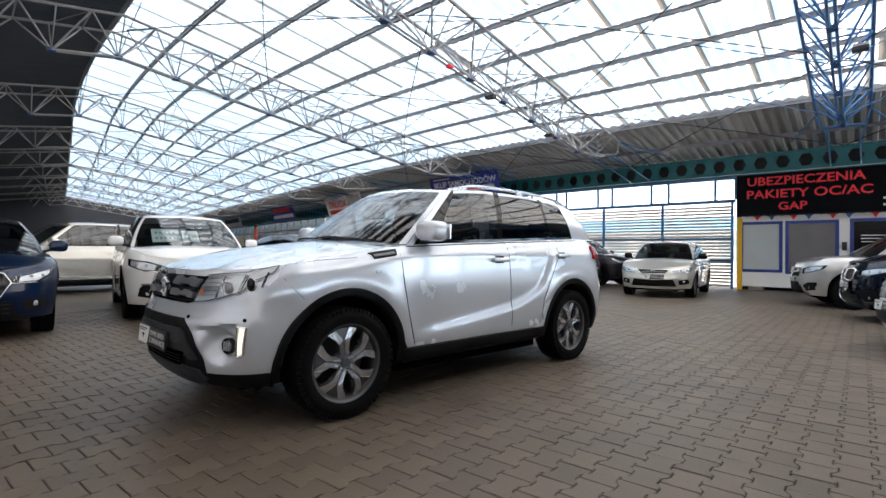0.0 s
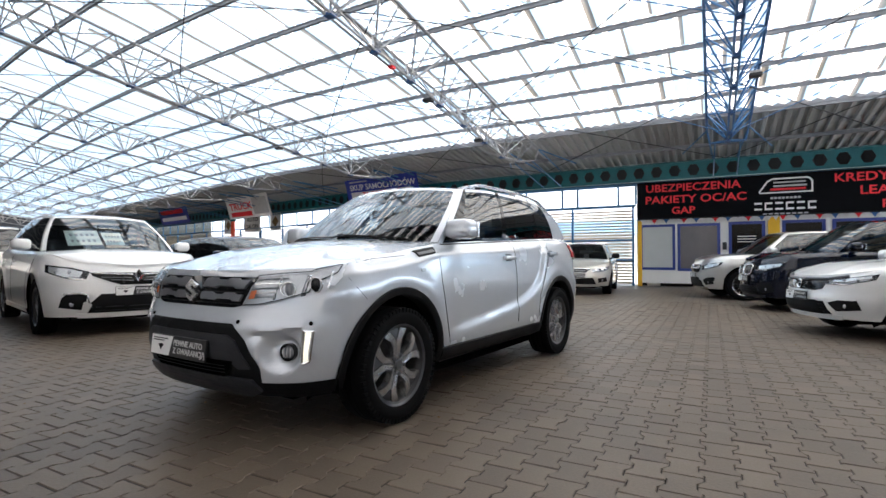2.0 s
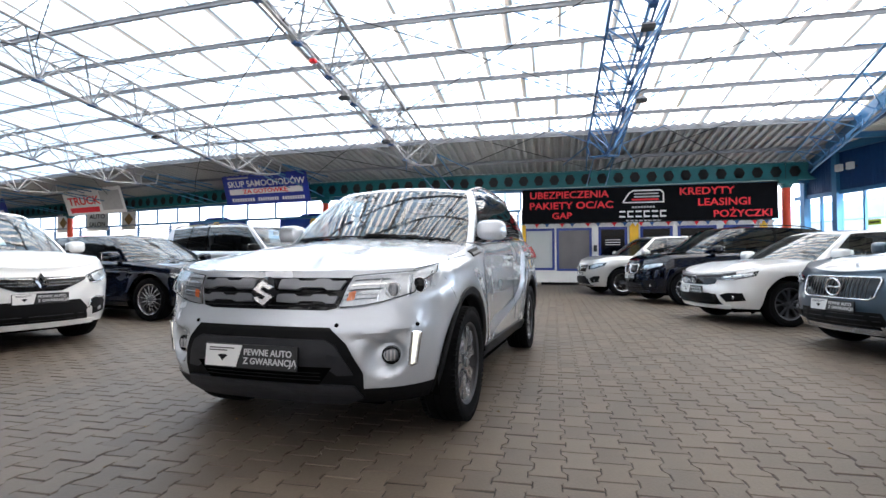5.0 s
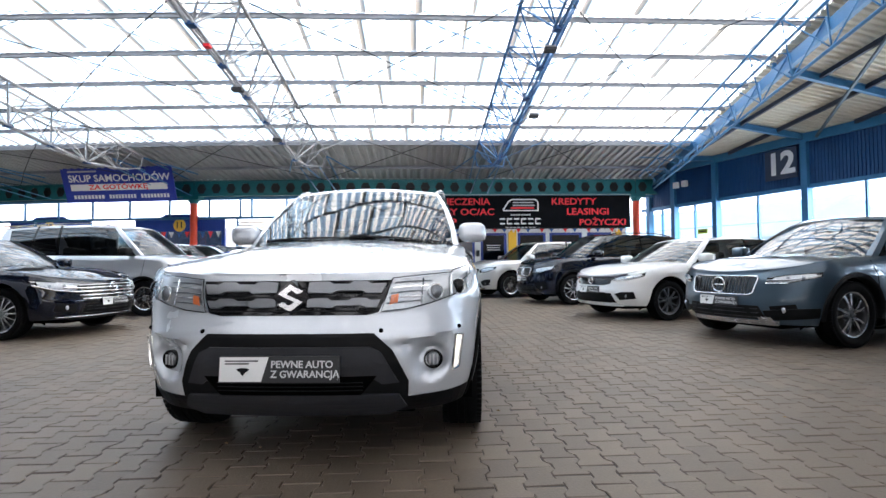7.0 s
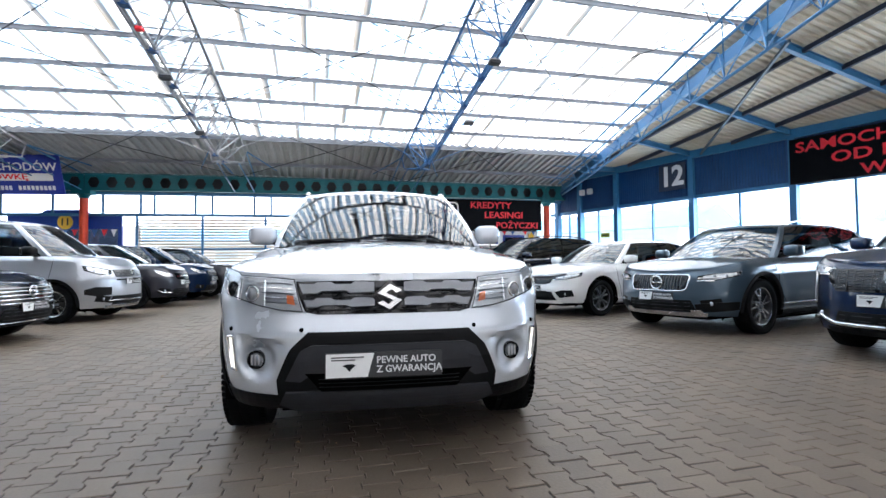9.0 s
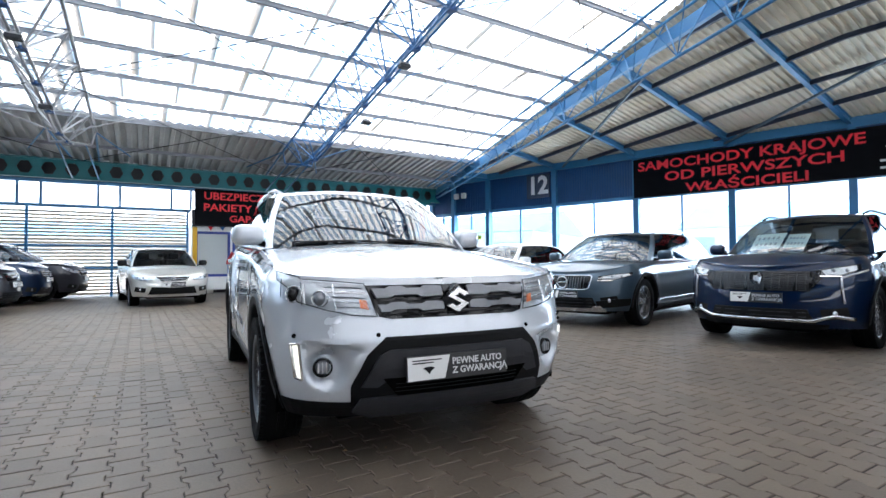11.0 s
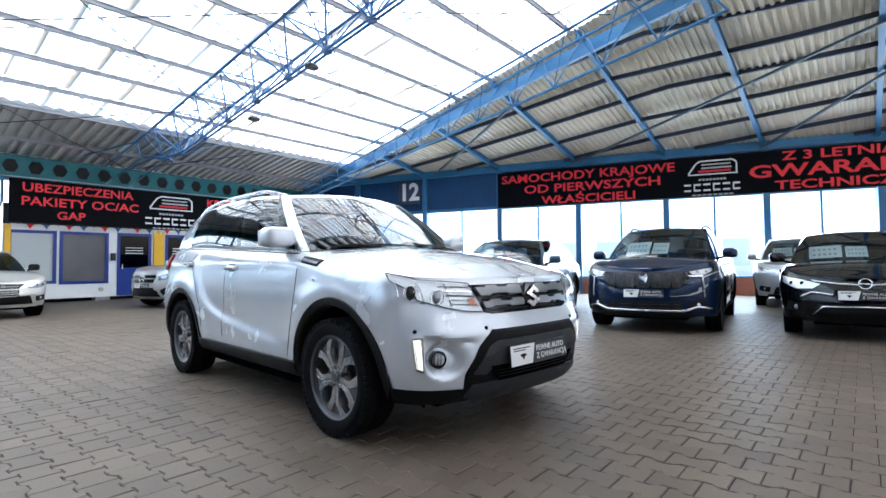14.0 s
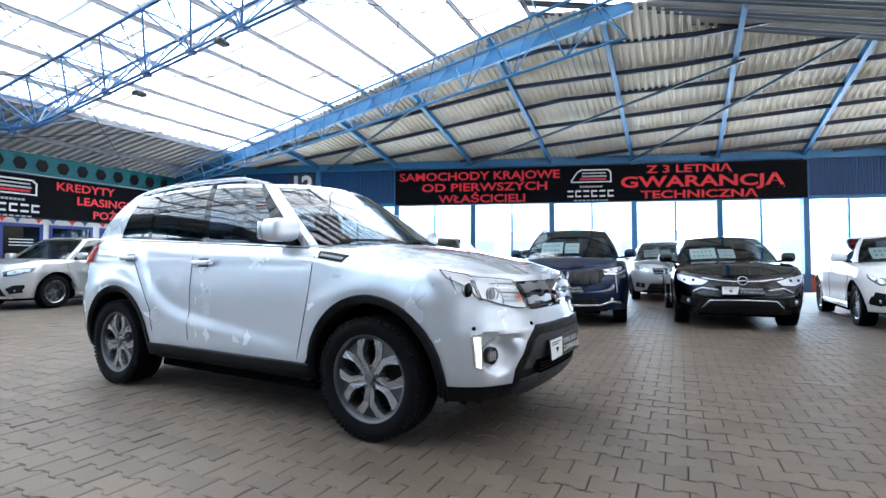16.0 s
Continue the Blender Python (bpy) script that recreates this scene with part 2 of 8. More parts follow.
M_FIELD = paver_far()
PX0, PX1, PY0, PY1 = -5.0, 11.0, -4.6, 10.4      # where the stones are built singly
ground = part("ground", box_bm(-500, 500, -500, 500, -0.4, -0.06), M_YARD)
tagged(ground, "pale concrete yard around the hall", "ground", kind="structure")
bm = bmesh.new()
add_box(bm, -16, 19.6, -15.5, 80, -0.06, -0.012)
add_box(bm, 19.6, 33, 21, 80, -0.06, -0.012)
floor = part("floor", bm, M_JOINT)
tagged(floor, "grey concrete block paving laid in running bond", "floor", kind="structure")
bm = bmesh.new()
for x0, x1, y0, y1 in ((-16, PX0, -15.5, 80), (PX1, 19.6, -15.5, 80), (PX0, PX1, -15.5, PY0), (PX0, PX1, PY1, 80), (19.6, 33, 21, 80)):
    add_box(bm, x0, x1, y0, y1, -0.012, 0.0)
tagged(part("paving", bm, M_FIELD, floor), kind="stuff")

# ---- glazed end wall ----
wall_b = thing("wall_south", "glazed end wall of blue steel posts on a low brick sill", "wall", END_B, kind="structure")
POSTS = [-0.15, 1.15, 3.0, 6.05, 9.05, 11.85, 14.6, 17.36, 20.1, 22.75, 25.4, 28.1, 30.8, 33.5]
SILL, WTOP, EAVE_B = 0.55, 3.05, 4.4
part("sill_wall", box_bm(-0.6, 36, -0.06, 0.22, 0, SILL), M_BRICKRED, wall_b)
part("sill_cap", box_bm(-0.6, 36, -0.09, 0.25, SILL, SILL + 0.04), M_BLUE, wall_b)
part("window_head", box_bm(-0.6, 36, -0.05, 0.12, WTOP, WTOP + 0.12), M_BLUE, wall_b)
part("eave_beam", box_bm(-0.8, 36, -0.10, 0.16, EAVE_B, EAVE_B + 0.26), M_BLUE, wall_b)
part("eave_closure", box_bm(0.1, 36, 0.10, 0.17, EAVE_B + 0.263, EAVE_B + 0.36), M_BLUE, wall_b)
for s in POSTS:
    bm = box_bm(s - 0.09, s + 0.09, -0.14, 0.10, 0, EAVE_B)
    add_box(bm, s - 0.13, s + 0.13, -0.17, -0.142, 0, 0.02)
    part("post", bm, M_BLUE, wall_b)
for s0, s1 in zip(POSTS, POSTS[1:]):
    mid = (s0 + s1) / 2
    part("mullion", box_bm(mid - 0.028, mid + 0.028, -0.03, 0.05, SILL + 0.04, WTOP), M_BLUE, wall_b)
    for a, b in ((s0 + 0.09, mid - 0.028), (mid + 0.028, s1 - 0.09)):
        ob = part("pane", box_bm(a, b, 0.01, 0.018, SILL + 0.04, WTOP), M_PANE, wall_b)
        ob.visible_shadow = False
    bm = bmesh.new()                                # ribbed sheet over the windows
    n = max(2, int((s1 - s0 - 0.18) / 0.09))
    w = (s1 - s0 - 0.18) / n
    for i in range(n):
        a = s0 + 0.09 + i * w
        add_box(bm, a, a + w * 0.55, -0.012, 0.03, WTOP + 0.12, EAVE_B)
        add_box(bm, a + w * 0.55, a + w, 0.012, 0.03, WTOP + 0.12, EAVE_B)
    part("ribbed_panel", bm, M_BLUE_DARK, wall_b)

# area lamp added outside the long run of windows to strengthen the sky's light
sky_panel = bpy.data.lights.new("window_daylight", "AREA")
sky_panel.shape, sky_panel.size, sky_panel.size_y, sky_panel.energy, sky_panel.color = "RECTANGLE", 31.0, 2.4, 600.0, (0.93, 0.97, 1.0)
new("window_daylight", sky_panel).matrix_world = END_B @ Matrix.Translation((17.2, 0.6, 1.85)) @ Matrix.Rotation(radians(-90), 4, "X")

# ---- wall with the offices: beam, columns, clerestory ----
COLS = [-5.35, 12.0, 29.4, 46.8, 64.2]
for i, y in enumerate(COLS):
    col = thing("steel_column", "orange-red round steel column with a teal head", "column", Matrix.Translation((XA - 0.2, y, 0)), "columns under the beam", "structure")
    bm = bmesh.new()
    add_tube(bm, (0, 0, 0.02), (0, 0, 3.42), 0.13, 20)
    part("shaft", bm, M_ORANGE, col, smooth=False)
    part("base_plate", box_bm(-0.2, 0.2, -0.2, 0.2, 0, 0.025), M_ORANGE, col)
    bm = bmesh.new()
    add_tube(bm, (0, 0, 3.42), (0, 0, 3.56), 0.14, 16, 0.22)
    add_box(bm, -0.22, 0.22, -0.3, 0.3, 3.56, 3.695)
    part("head", bm, M_TEAL, col)


def castellated(y0, y1):
    """A deep beam whose web is pierced by six-sided holes."""
    bm = bmesh.new()
    n = int(round((y1 - y0) / 0.575))
    w = (y1 - y0) / n
    zc, hw, hh = 4.0, 0.5 * w * 0.66, 0.185
    for s in (-0.006, 0.006):
        for i in range(n):
            a, c, b = y0 + i * w, y0 + (i + 0.5) * w, y0 + (i + 1) * w
            hexa = [(c + hw, zc), (c + hw * 0.5, zc + hh), (c - hw * 0.5, zc + hh), (c - hw, zc), (c - hw * 0.5, zc - hh), (c + hw * 0.5, zc - hh)]
            rect = [(b, zc), (b, 4.28), (a, 4.28), (a, zc), (a, 3.72), (b, 3.72)]
            hv = [bm.verts.new((s, y, z)) for y, z in hexa]
            rv = [bm.verts.new((s, y, z)) for y, z in rect]
            for k in range(6):
                q = (rv[k], rv[(k + 1) % 6], hv[(k + 1) % 6], hv[k])
                bm.faces.new(q if s > 0 else q[::-1])
            if s < 0:
                hw2 = [bm.verts.new((0.006, y, z)) for y, z in hexa]
                for k in range(6):
                    bm.faces.new((hv[k], hv[(k + 1) % 6], hw2[(k + 1) % 6], hw2[k]))
    return bm


for y0, y1 in zip([-7.6] + COLS, COLS + [62]):
    beam = thing("castellated_beam", "teal steel beam with a row of hexagonal holes", "beam", Matrix.Translation((XA - 0.2, 0, 0)), "beams along the eave", "structure")
    part("web", castellated(y0 + 0.01, y1 - 0.01), M_TEAL, beam)
    part("top_flange", box_bm(-0.1, 0.1, y0 + 0.01, y1 - 0.01, 4.28, 4.305), M_TEAL, beam)
    part("bottom_flange", box_bm(-0.1, 0.1, y0 + 0.01, y1 - 0.01, 3.695, 3.72), M_TEAL, beam)
# white cable along the top of the beam
bm = bmesh.new()
prev = None
for i in range(171):
    y = -7.4 + i * 0.5
    p = Vector((XA - 0.27, y, 4.335 - 0.035 * abs(math.sin(y * 0.55)) + 0.01 * math.sin(y * 2.3)))
    if prev:
        add_tube(bm, prev, p, 0.017, 6, caps=False)
    prev = p
tagged(part("cable", bm, M_PRINTWHITE, smooth=True), "white cable draped along the teal beam", "cable")

wall_a = thing("wall_east", "wall of clerestory glazing over slatted screens", "wall", kind="structure")
# near-black sheet in place of the unlit space behind the beam
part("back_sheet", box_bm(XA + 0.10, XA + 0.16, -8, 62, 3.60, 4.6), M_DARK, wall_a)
part("clerestory_rail", box_bm(XA - 0.02, XA + 0.08, -8, 62, 3.60, 3.69), M_BLUE, wall_a)
part("screen_rail", box_bm(XA - 0.02, XA + 0.08, 3.75, 62, 2.83, 2.93), M_BLUE, wall_a)
ys = [3.75, 4.35, 5.83, 6.42, 7.88, 8.45, 9.82, 10.27, 11.5, 13.1, 14.74, 16.31]
while ys[-1] < 77:
    ys.append(ys[-1] + 1.5)
for a in ys:
    part("clerestory_mullion", box_bm(XA, XA + 0.06, a - 0.035, a + 0.035, 2.93, 3.60), M_BLUE, wall_a)
for a, b in zip(ys, ys[1:]):
    ob = part("pane", box_bm(XA + 0.028, XA + 0.036, a + 0.035, b - 0.035, 2.93, 3.60), M_PANE, wall_a)
    ob.visible_shadow = False


def slat_screen(y0, y1, name="slatted_screen"):
    sc = thing(name, "cream horizontal slat screen in a blue steel frame", "screen", Matrix.Translation((XA + 0.05, 0, 0)), "slat screens along the wall")
    n = max(1, round((y1 - y0) / 2.4))
    for i in range(n + 1):
        y = y0 + (y1 - y0) * i / n
        part("post", box_bm(-0.04, 0.04, y - 0.035, y + 0.035, 0, 2.83), M_BLUE, sc)
    base = None
    for k in range(25):
        z = 0.12 + k * 0.108
        if base is None:
            bm = bmesh.new()
            add_box(bm, 0.045, 0.062, y0, y1, -0.036, 0.036, Matrix.Rotation(radians(14), 4, "Y"))
            base = part("slat", bm, M_CREAM, sc)
            base.location.z = z
        else:
            o = new("slat", base.data)
            o.parent = sc
            o.location.z = z + random.uniform(-0.006, 0.006)
    for z in (0.93, 1.65):
        part("rail", box_bm(-0.02, 0.03, y0, y1, z - 0.03, z + 0.03), M_BLUE, sc)
    return sc


slat_screen(3.85, 10.4)
for y0 in (16.4, 26.4, 36.4, 46.4, 56.4, 66.4):
    slat_screen(y0, y0 + 9.9)

# ---- office cabin ----
M_NAVYFRAME = surface("navy_frame", linear((0.10, 0.20, 0.50)), 0.4, var=0.1)
M_BLIND = surface("pale_blind", (0.50, 0.53, 0.53), 0.7, var=0.06, scale=2)
M_TINT = glass("tinted_office_glass", (0.20, 0.24, 0.32))
cabin = thing("office_cabin", "white panel office cabin with blue windows, standing on blocks", "office", Matrix.Translation((XA, 0, 0)))
M_GREYBLIND = surface("grey_window_film", (0.12, 0.115, 0.125), 0.25, var=0.12, scale=2)
OPEN = [(3.62, 2.47, 0.58, 2.18), (2.40, 1.10, 0.55, 2.18), (0.86, -0.17, 0.14, 2.2), (-0.62, -1.74, 0.14, 2.2), (-1.9, -3.2, 0.55, 2.2), (-3.42, -4.4, 0.14, 2.2)]
edge = [3.72] + [v for o in OPEN for v in o[:2]] + [-5.0]
for a, b in zip(edge[::2], edge[1::2]):
    part("front_panel", box_bm(0, 0.08, b, a, 0.12, 2.34), M_WHITE, cabin)
for a, b, z0, z1 in OPEN:
    part("front_panel", box_bm(0, 0.08, b, a, 0.12, z0), M_WHITE, cabin)
    part("front_panel", box_bm(0, 0.08, b, a, z1, 2.34), M_WHITE, cabin)
bm = bmesh.new()
add_box(bm, 0.08, 2.4, -5.0, 3.72, 2.26, 2.34)
add_box(bm, 2.32, 2.4, -5.0, 3.72, 0.12, 2.26)
add_box(bm, 0.08, 2.32, -5.0, 3.72, 0.12, 0.2)
add_box(bm, 0.08, 2.32, 3.64, 3.72, 0.2, 2.26)
add_box(bm, 0.08, 2.32, -5.0, -4.92, 0.2, 2.26)
part("shell", bm, M_WHITE, cabin)
# near-black strip in place of the shade under the cabin
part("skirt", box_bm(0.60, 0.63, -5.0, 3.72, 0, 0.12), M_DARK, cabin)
# added dark board blocks the bright gap between banner and cabin top
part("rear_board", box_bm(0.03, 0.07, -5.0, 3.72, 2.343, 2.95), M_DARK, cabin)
for y in (3.2, 1.2, -0.8, -2.8, -4.6):
    part("block", box_bm(0.15, 0.55, y - 0.2, y + 0.2, 0, 0.12), M_YARD, cabin)
for y, w in ((3.62, 0.07), (-0.40, 0.16), (-4.7, 0.12)):
    part("yellow_post", box_bm(-0.06, -0.003, y - w, y + w, 0, 2.32), M_YELLOW, cabin)
for k, (a, b, z0, z1) in enumerate(OPEN):
    door = z0 < 0.3
    w = thing("office_door" if door else "office_window", "", "")
    w.parent = cabin
    w["label"] = "blue office door with a glazed upper half" if door else "blue-framed office window"
    bm = bmesh.new()
    f = 0.09
    for q in ((a - f, a, z0, z1), (b, b + f, z0, z1), (b + f, a - f, z0, z0 + f), (b + f, a - f, z1 - f, z1)):
        add_box(bm, -0.02, 0.06, q[0], q[1], q[2], q[3])
    if door:
        add_box(bm, -0.005, 0.045, b + f, a - f, z0 + f, 1.05)
    part("frame", bm, M_NAVYFRAME, w)
    lo = 1.05 if door else z0 + f
    # first two panes carry the colour of the blinds drawn behind them
    part("glazing", box_bm(0.02, 0.026, b + f, a - f, lo, z1 - f), M_BLIND if k == 0 else (M_GREYBLIND if k == 1 else M_TINT), w)
    if k:
        part("blind", box_bm(0.12, 0.125, b + f, a - f, lo + (0.5 if k == 1 else 0.1), z1 - f), M_BLIND, w)
    if door:
        bm = bmesh.new()
        add_tube(bm, (-0.06, a - 0.14, 1.0), (-0.06, a - 0.14, 1.16), 0.012, 8)
        add_tube(bm, (-0.06, a - 0.14, 1.08), (0.0, a - 0.14, 1.08), 0.01, 8)
        part("handle", bm, M_PRINTWHITE, w)
        for r in range(3):
            part("notice_line", box_bm(0.012, 0.018, b + 0.25, a - 0.25, 1.52 + r * 0.09, 1.545 + r * 0.09), M_PRINTWHITE, w)
bm = bmesh.new()
add_tube(bm, (-0.03, 1.3, 0.36), (0.02, 1.3, 0.36), 0.07, 16)
part("vent", bm, M_CREAM, cabin)
part("meter_box", box_bm(-0.09, -0.002, 0.92, 1.04, 1.28, 1.52), M_DARK, cabin)
# little pennants under the banner
bunting = thing("bunting", "string of small red, white and blue pennants under the banner", "bunting", Matrix.Translation((XA - 0.1, 0, 0)))
M_PENB = surface("blue_pennant", linear((0.25, 0.4, 0.62)), 0.8)
for i in range(46):
    y = 3.5 - i * 0.188
    bm = bmesh.new()
    v = [bm.verts.new(p) for p in ((0, y - 0.085, 2.35), (0, y + 0.085, 2.35), (-0.015, y + 0.01 * math.sin(i), 2.20), (0.006, y - 0.085, 2.35), (0.006, y + 0.085, 2.35), (-0.009, y + 0.01 * math.sin(i), 2.20))]
    bm.faces.new(v[:3])
    bm.faces.new(v[5:2:-1])
    part("pennant", bm, (M_PRINTWHITE, M_PRINTWHITE, M_RED, M_PRINTWHITE, M_PENB)[i % 5], bunting)

# ---- banners and signs ----
M_GREYLOGO = surface("grey_logo", (0.42, 0.42, 0.43), 0.5)


def face_m(origin, along, up=(0, 0, 1)):
    """A pose whose x runs along, y up and z out of the face."""
    a, u = Vector(along).normalized(), Vector(up).normalized()
    w = a.cross(u)
    m = Matrix((a, u, w)).transposed().to_4x4()
    m.translation = origin
    return m


def logo_block(parent, m, w):
    """The dealer's emblem as plain shapes: a rounded arch with a red and a white bar, over two bars."""
    bm = bmesh.new()
    pts = [(-0.52, 0.02), (-0.36, 0.26), (-0.26, 0.32), (0.42, 0.32), (0.5, 0.25), (0.5, -0.02)]
    for (x0, y0), (x1, y1) in zip(pts, pts[1:]):
        add_beam(bm, (x0 * w, y0 * w, 0.004), (x1 * w, y1 * w, 0.004), 0.008, 0.035 * w, (0, 1, 0) if abs(x1 - x0) > 0.02 else (1, 0, 0))
    add_beam(bm, (-0.52 * w, 0.0, 0.004), (0.5 * w, 0.0, 0.004), 0.008, 0.03 * w, (0, 1, 0))
    o = part("emblem_arch", bm, M_PRINTWHITE, parent)
    o.matrix_basis = m
    bm = bmesh.new()
    add_box(bm, -0.3 * w, 0.38 * w, 0.05 * w, 0.10 * w, 0, 0.008)
    o = part("emblem_bar", bm, M_RED, parent)
    o.matrix_basis = m
    bm = bmesh.new()
    add_box(bm, -0.24 * w, 0.4 * w, 0.13 * w, 0.17 * w, 0, 0.008)
    add_box(bm, -0.24 * w, 0.38 * w, 0.215 * w, 0.25 * w, 0, 0.008)
    o = part("emblem_bar", bm, M_GREYLOGO, parent)
    o.matrix_basis = m
    for y0, y1, x0, x1, mt in ((-0.17, -0.08, -0.3, 0.3, M_GREYLOGO), (-0.40, -0.22, -0.62, 0.62, M_PRINTWHITE), (-0.52, -0.46, -0.45, 0.45, M_GREYLOGO)):
        n = 6 if mt is M_PRINTWHITE else 8
        for i in range(n):
            a = x0 + (x1 - x0) * i / n
            b = a + (x1 - x0) / n * 0.74
            t = (y1 - y0) * 0.24
            bars = [(a, b, y1 - t, y1), (a, b, y0, y0 + t)] if mt is M_PRINTWHITE else [(a, b, y0 + t, y1 - t)]
            bars += [(a, a + 0.03, y0 + t, y1 - t)] if mt is M_PRINTWHITE and i % 2 else []
            for xa, xb, ya, yb in bars:
                o = part("letter_bar", box_bm(xa * w, xb * w, ya * w, yb * w, 0, 0.006), mt, parent)
                o.matrix_basis = m


def banner(name, label, m, width, height, depth=0.03):
    b = thing(name, label, "banner", m)
    part("sheet", box_bm(0, width, 0, height, -depth, 0), M_BLACKVINYL, b)
    return b


def write(parent, body, x, y, size, mat=None, stretch=1.0, align="LEFT", bold=0.0, shear=0.0):
    whole = text_mesh("letter", body, size, mat or M_RED, Matrix.Translation((x, y, 0.003)), parent, align, 0.002, stretch, bold, shear)
    split_letters(whole, parent)


def split_letters(whole, parent):
    """Gives each letter of a written line its own mesh; an accent stays with its letter."""
    me = whole.data
    owner = list(range(len(me.vertices)))

    def root(i):
        while owner[i] != i:
            owner[i] = owner[owner[i]]
            i = owner[i]
        return i
    for e in me.edges:
        a, b = e.vertices
        owner[root(a)] = root(b)
    spans = {}
    for v in me.vertices:
        r = root(v.index)
        lo, hi = spans.get(r, (9e9, -9e9))
        spans[r] = (min(lo, v.co.x), max(hi, v.co.x))
    runs = []
    for r, (lo, hi) in sorted(spans.items(), key=lambda q: q[1][0]):
        if runs and lo < runs[-1][1] - 0.25 * min(hi - lo, runs[-1][1] - runs[-1][0]):
            runs[-1][1] = max(runs[-1][1], hi)
            runs[-1][2].add(r)
        else:
            runs.append([lo, hi, {r}])
    for lo, hi, ids in runs:
        keep = {}
        faces = []
        for f in me.polygons:
            if root(f.vertices[0]) in ids:
                faces.append([keep.setdefault(i, len(keep)) for i in f.vertices])
        nm = bpy.data.meshes.new("letter")
        nm.from_pydata([me.vertices[i].co[:] for i in keep], [], faces)
        nm.materials.append(me.materials[0])
        o = new("letter", nm)
        o.parent = parent
        o.matrix_basis = whole.matrix_basis
    bpy.data.objects.remove(whole)


ban = banner("banner", "black vinyl banner with red lettering over the office", face_m((XA - 0.36, 3.66, 2.37), (0, -1, 0)), 8.7, 1.26)
write(ban, "UBEZPIECZENIA", 0.28, 1.02, 0.36, stretch=1.10, bold=0.006)
write(ban, "PAKIETY OC/AC", 0.26, 0.62, 0.36, stretch=1.17, bold=0.006)
write(ban, "GAP", 1.1, 0.24, 0.33, stretch=1.15, bold=0.006)
logo_block(ban, Matrix.Translation((4.35, 0.68, 0.002)), 1.35)
write(ban, "KREDYTY", 5.55, 1.02, 0.36, stretch=1.15, bold=0.006)
write(ban, "LEASINGI", 6.15, 0.62, 0.36, stretch=1.15, bold=0.006)
write(ban, "POŻYCZKI", 6.65, 0.2, 0.34, stretch=1.15, bold=0.006)

B_RUN = END_B.to_3x3() @ Vector((1, 0, 0))
ban2 = banner("banner", "black vinyl banner with red lettering over the windows", face_m(END_B @ Vector((9.02, -0.19, 3.08)), B_RUN), 13.75, 1.25)
write(ban2, "SAMOCHODY KRAJOWE", 0.15, 0.98, 0.40, stretch=1.28, bold=0.008)
write(ban2, "OD PIERWSZYCH", 0.97, 0.58, 0.40, stretch=1.42, bold=0.008)
write(ban2, "WŁAŚCICIELI", 1.6, 0.17, 0.38, stretch=1.36, bold=0.008)
logo_block(ban2, Matrix.Translation((6.92, 0.68, 0.002)), 1.30)
write(ban2, "Z 3 LETNIĄ", 8.75, 1.05, 0.36, stretch=1.5, bold=0.008)
write(ban2, "GWARANCJĄ", 7.88, 0.62, 0.52, stretch=1.62, bold=0.012)
write(ban2, "TECHNICZNĄ", 8.55, 0.19, 0.36, stretch=1.6, bold=0.008)

n12 = thing("number_plate_sign", "dark blue sign with a white number twelve", "sign", face_m(END_B @ Vector((4.93, -0.19, 3.42)), B_RUN))
part("board", box_bm(0, 0.98, 0, 0.9, -0.03, 0), surface("navy_board", (0.02, 0.03, 0.06), 0.5), n12)
write(n12, "12", 0.49, 0.45, 0.92, M_PRINTWHITE, 0.95, "CENTER", 0.032)
for s in (1.45, 1.85):
    fl = thing("floodlight", "small pale floodlight box on the wall", "lamp", Matrix.Translation(END_B @ Vector((s, -0.2, 3.85))) @ Matrix.Rotation(TB, 4, "Z"), "wall lamps")
    part("housing", box_bm(-0.1, 0.1, -0.03, 0.1, -0.11, 0.11, bevel=0.015), M_WHITE, fl)
    part("bracket", box_bm(-0.02, 0.02, -0.2, -0.03, -0.02, 0.02), M_DARK, fl)
exit_sign = thing("exit_sign", "small yellow-green notice on the glass", "sign", face_m(END_B @ Vector((2.2, -0.04, 1.98)), B_RUN))
part("plate", box_bm(0, 0.42, 0, 0.16, -0.006, 0), surface("lime_notice", linear((0.72, 0.82, 0.15)), 0.5), exit_sign)
part("print_bar", box_bm(0.05, 0.37, 0.06, 0.10, 0, 0.002), M_DARK, exit_sign)

M_SIGNBLUE = surface("sign_blue", linear((0.13, 0.20, 0.58)), 0.45, var=0.08)
tilt = Vector((-0.30, 0, 0.95))
sk = thing("hanging_sign", "blue board about buying cars, hung aslant from the roof", "sign", face_m((XA - 1.5, 16.0, 3.36), (0, -1, 0), tilt) @ Matrix.Diagonal((1.06, 0.98, 1, 1)))
part("board", box_bm(0, 4.0, 0, 1.28, -0.04, 0), M_SIGNBLUE, sk)
part("white_band", box_bm(0.25, 3.75, 0.44, 0.68, 0, 0.003), M_PRINTWHITE, sk)
write(sk, "SKUP SAMOCHODÓW", 0.22, 0.88, 0.36, M_PRINTWHITE, 1.0, bold=0.006)
text_mesh("lettering", "ZA GOTÓWKĘ", 0.24, M_RED, Matrix.Translation((2.0, 0.56, 0.006)), sk, "CENTER", 0.002, 1.3, 0.005)
part("letter_bar", box_bm(0.25, 1.3, 1.12, 1.18, 0, 0.003), M_GREYLOGO, sk)
for x0, x1 in ((0.3, 1.45), (1.6, 2.6), (2.75, 3.8)):
    for i in range(9):
        a = x0 + (x1 - x0) * i / 9
        part("digit_bar", box_bm(a, a + (x1 - x0) / 9 * 0.7, 0.14, 0.28, 0, 0.003), M_PRINTWHITE, sk)
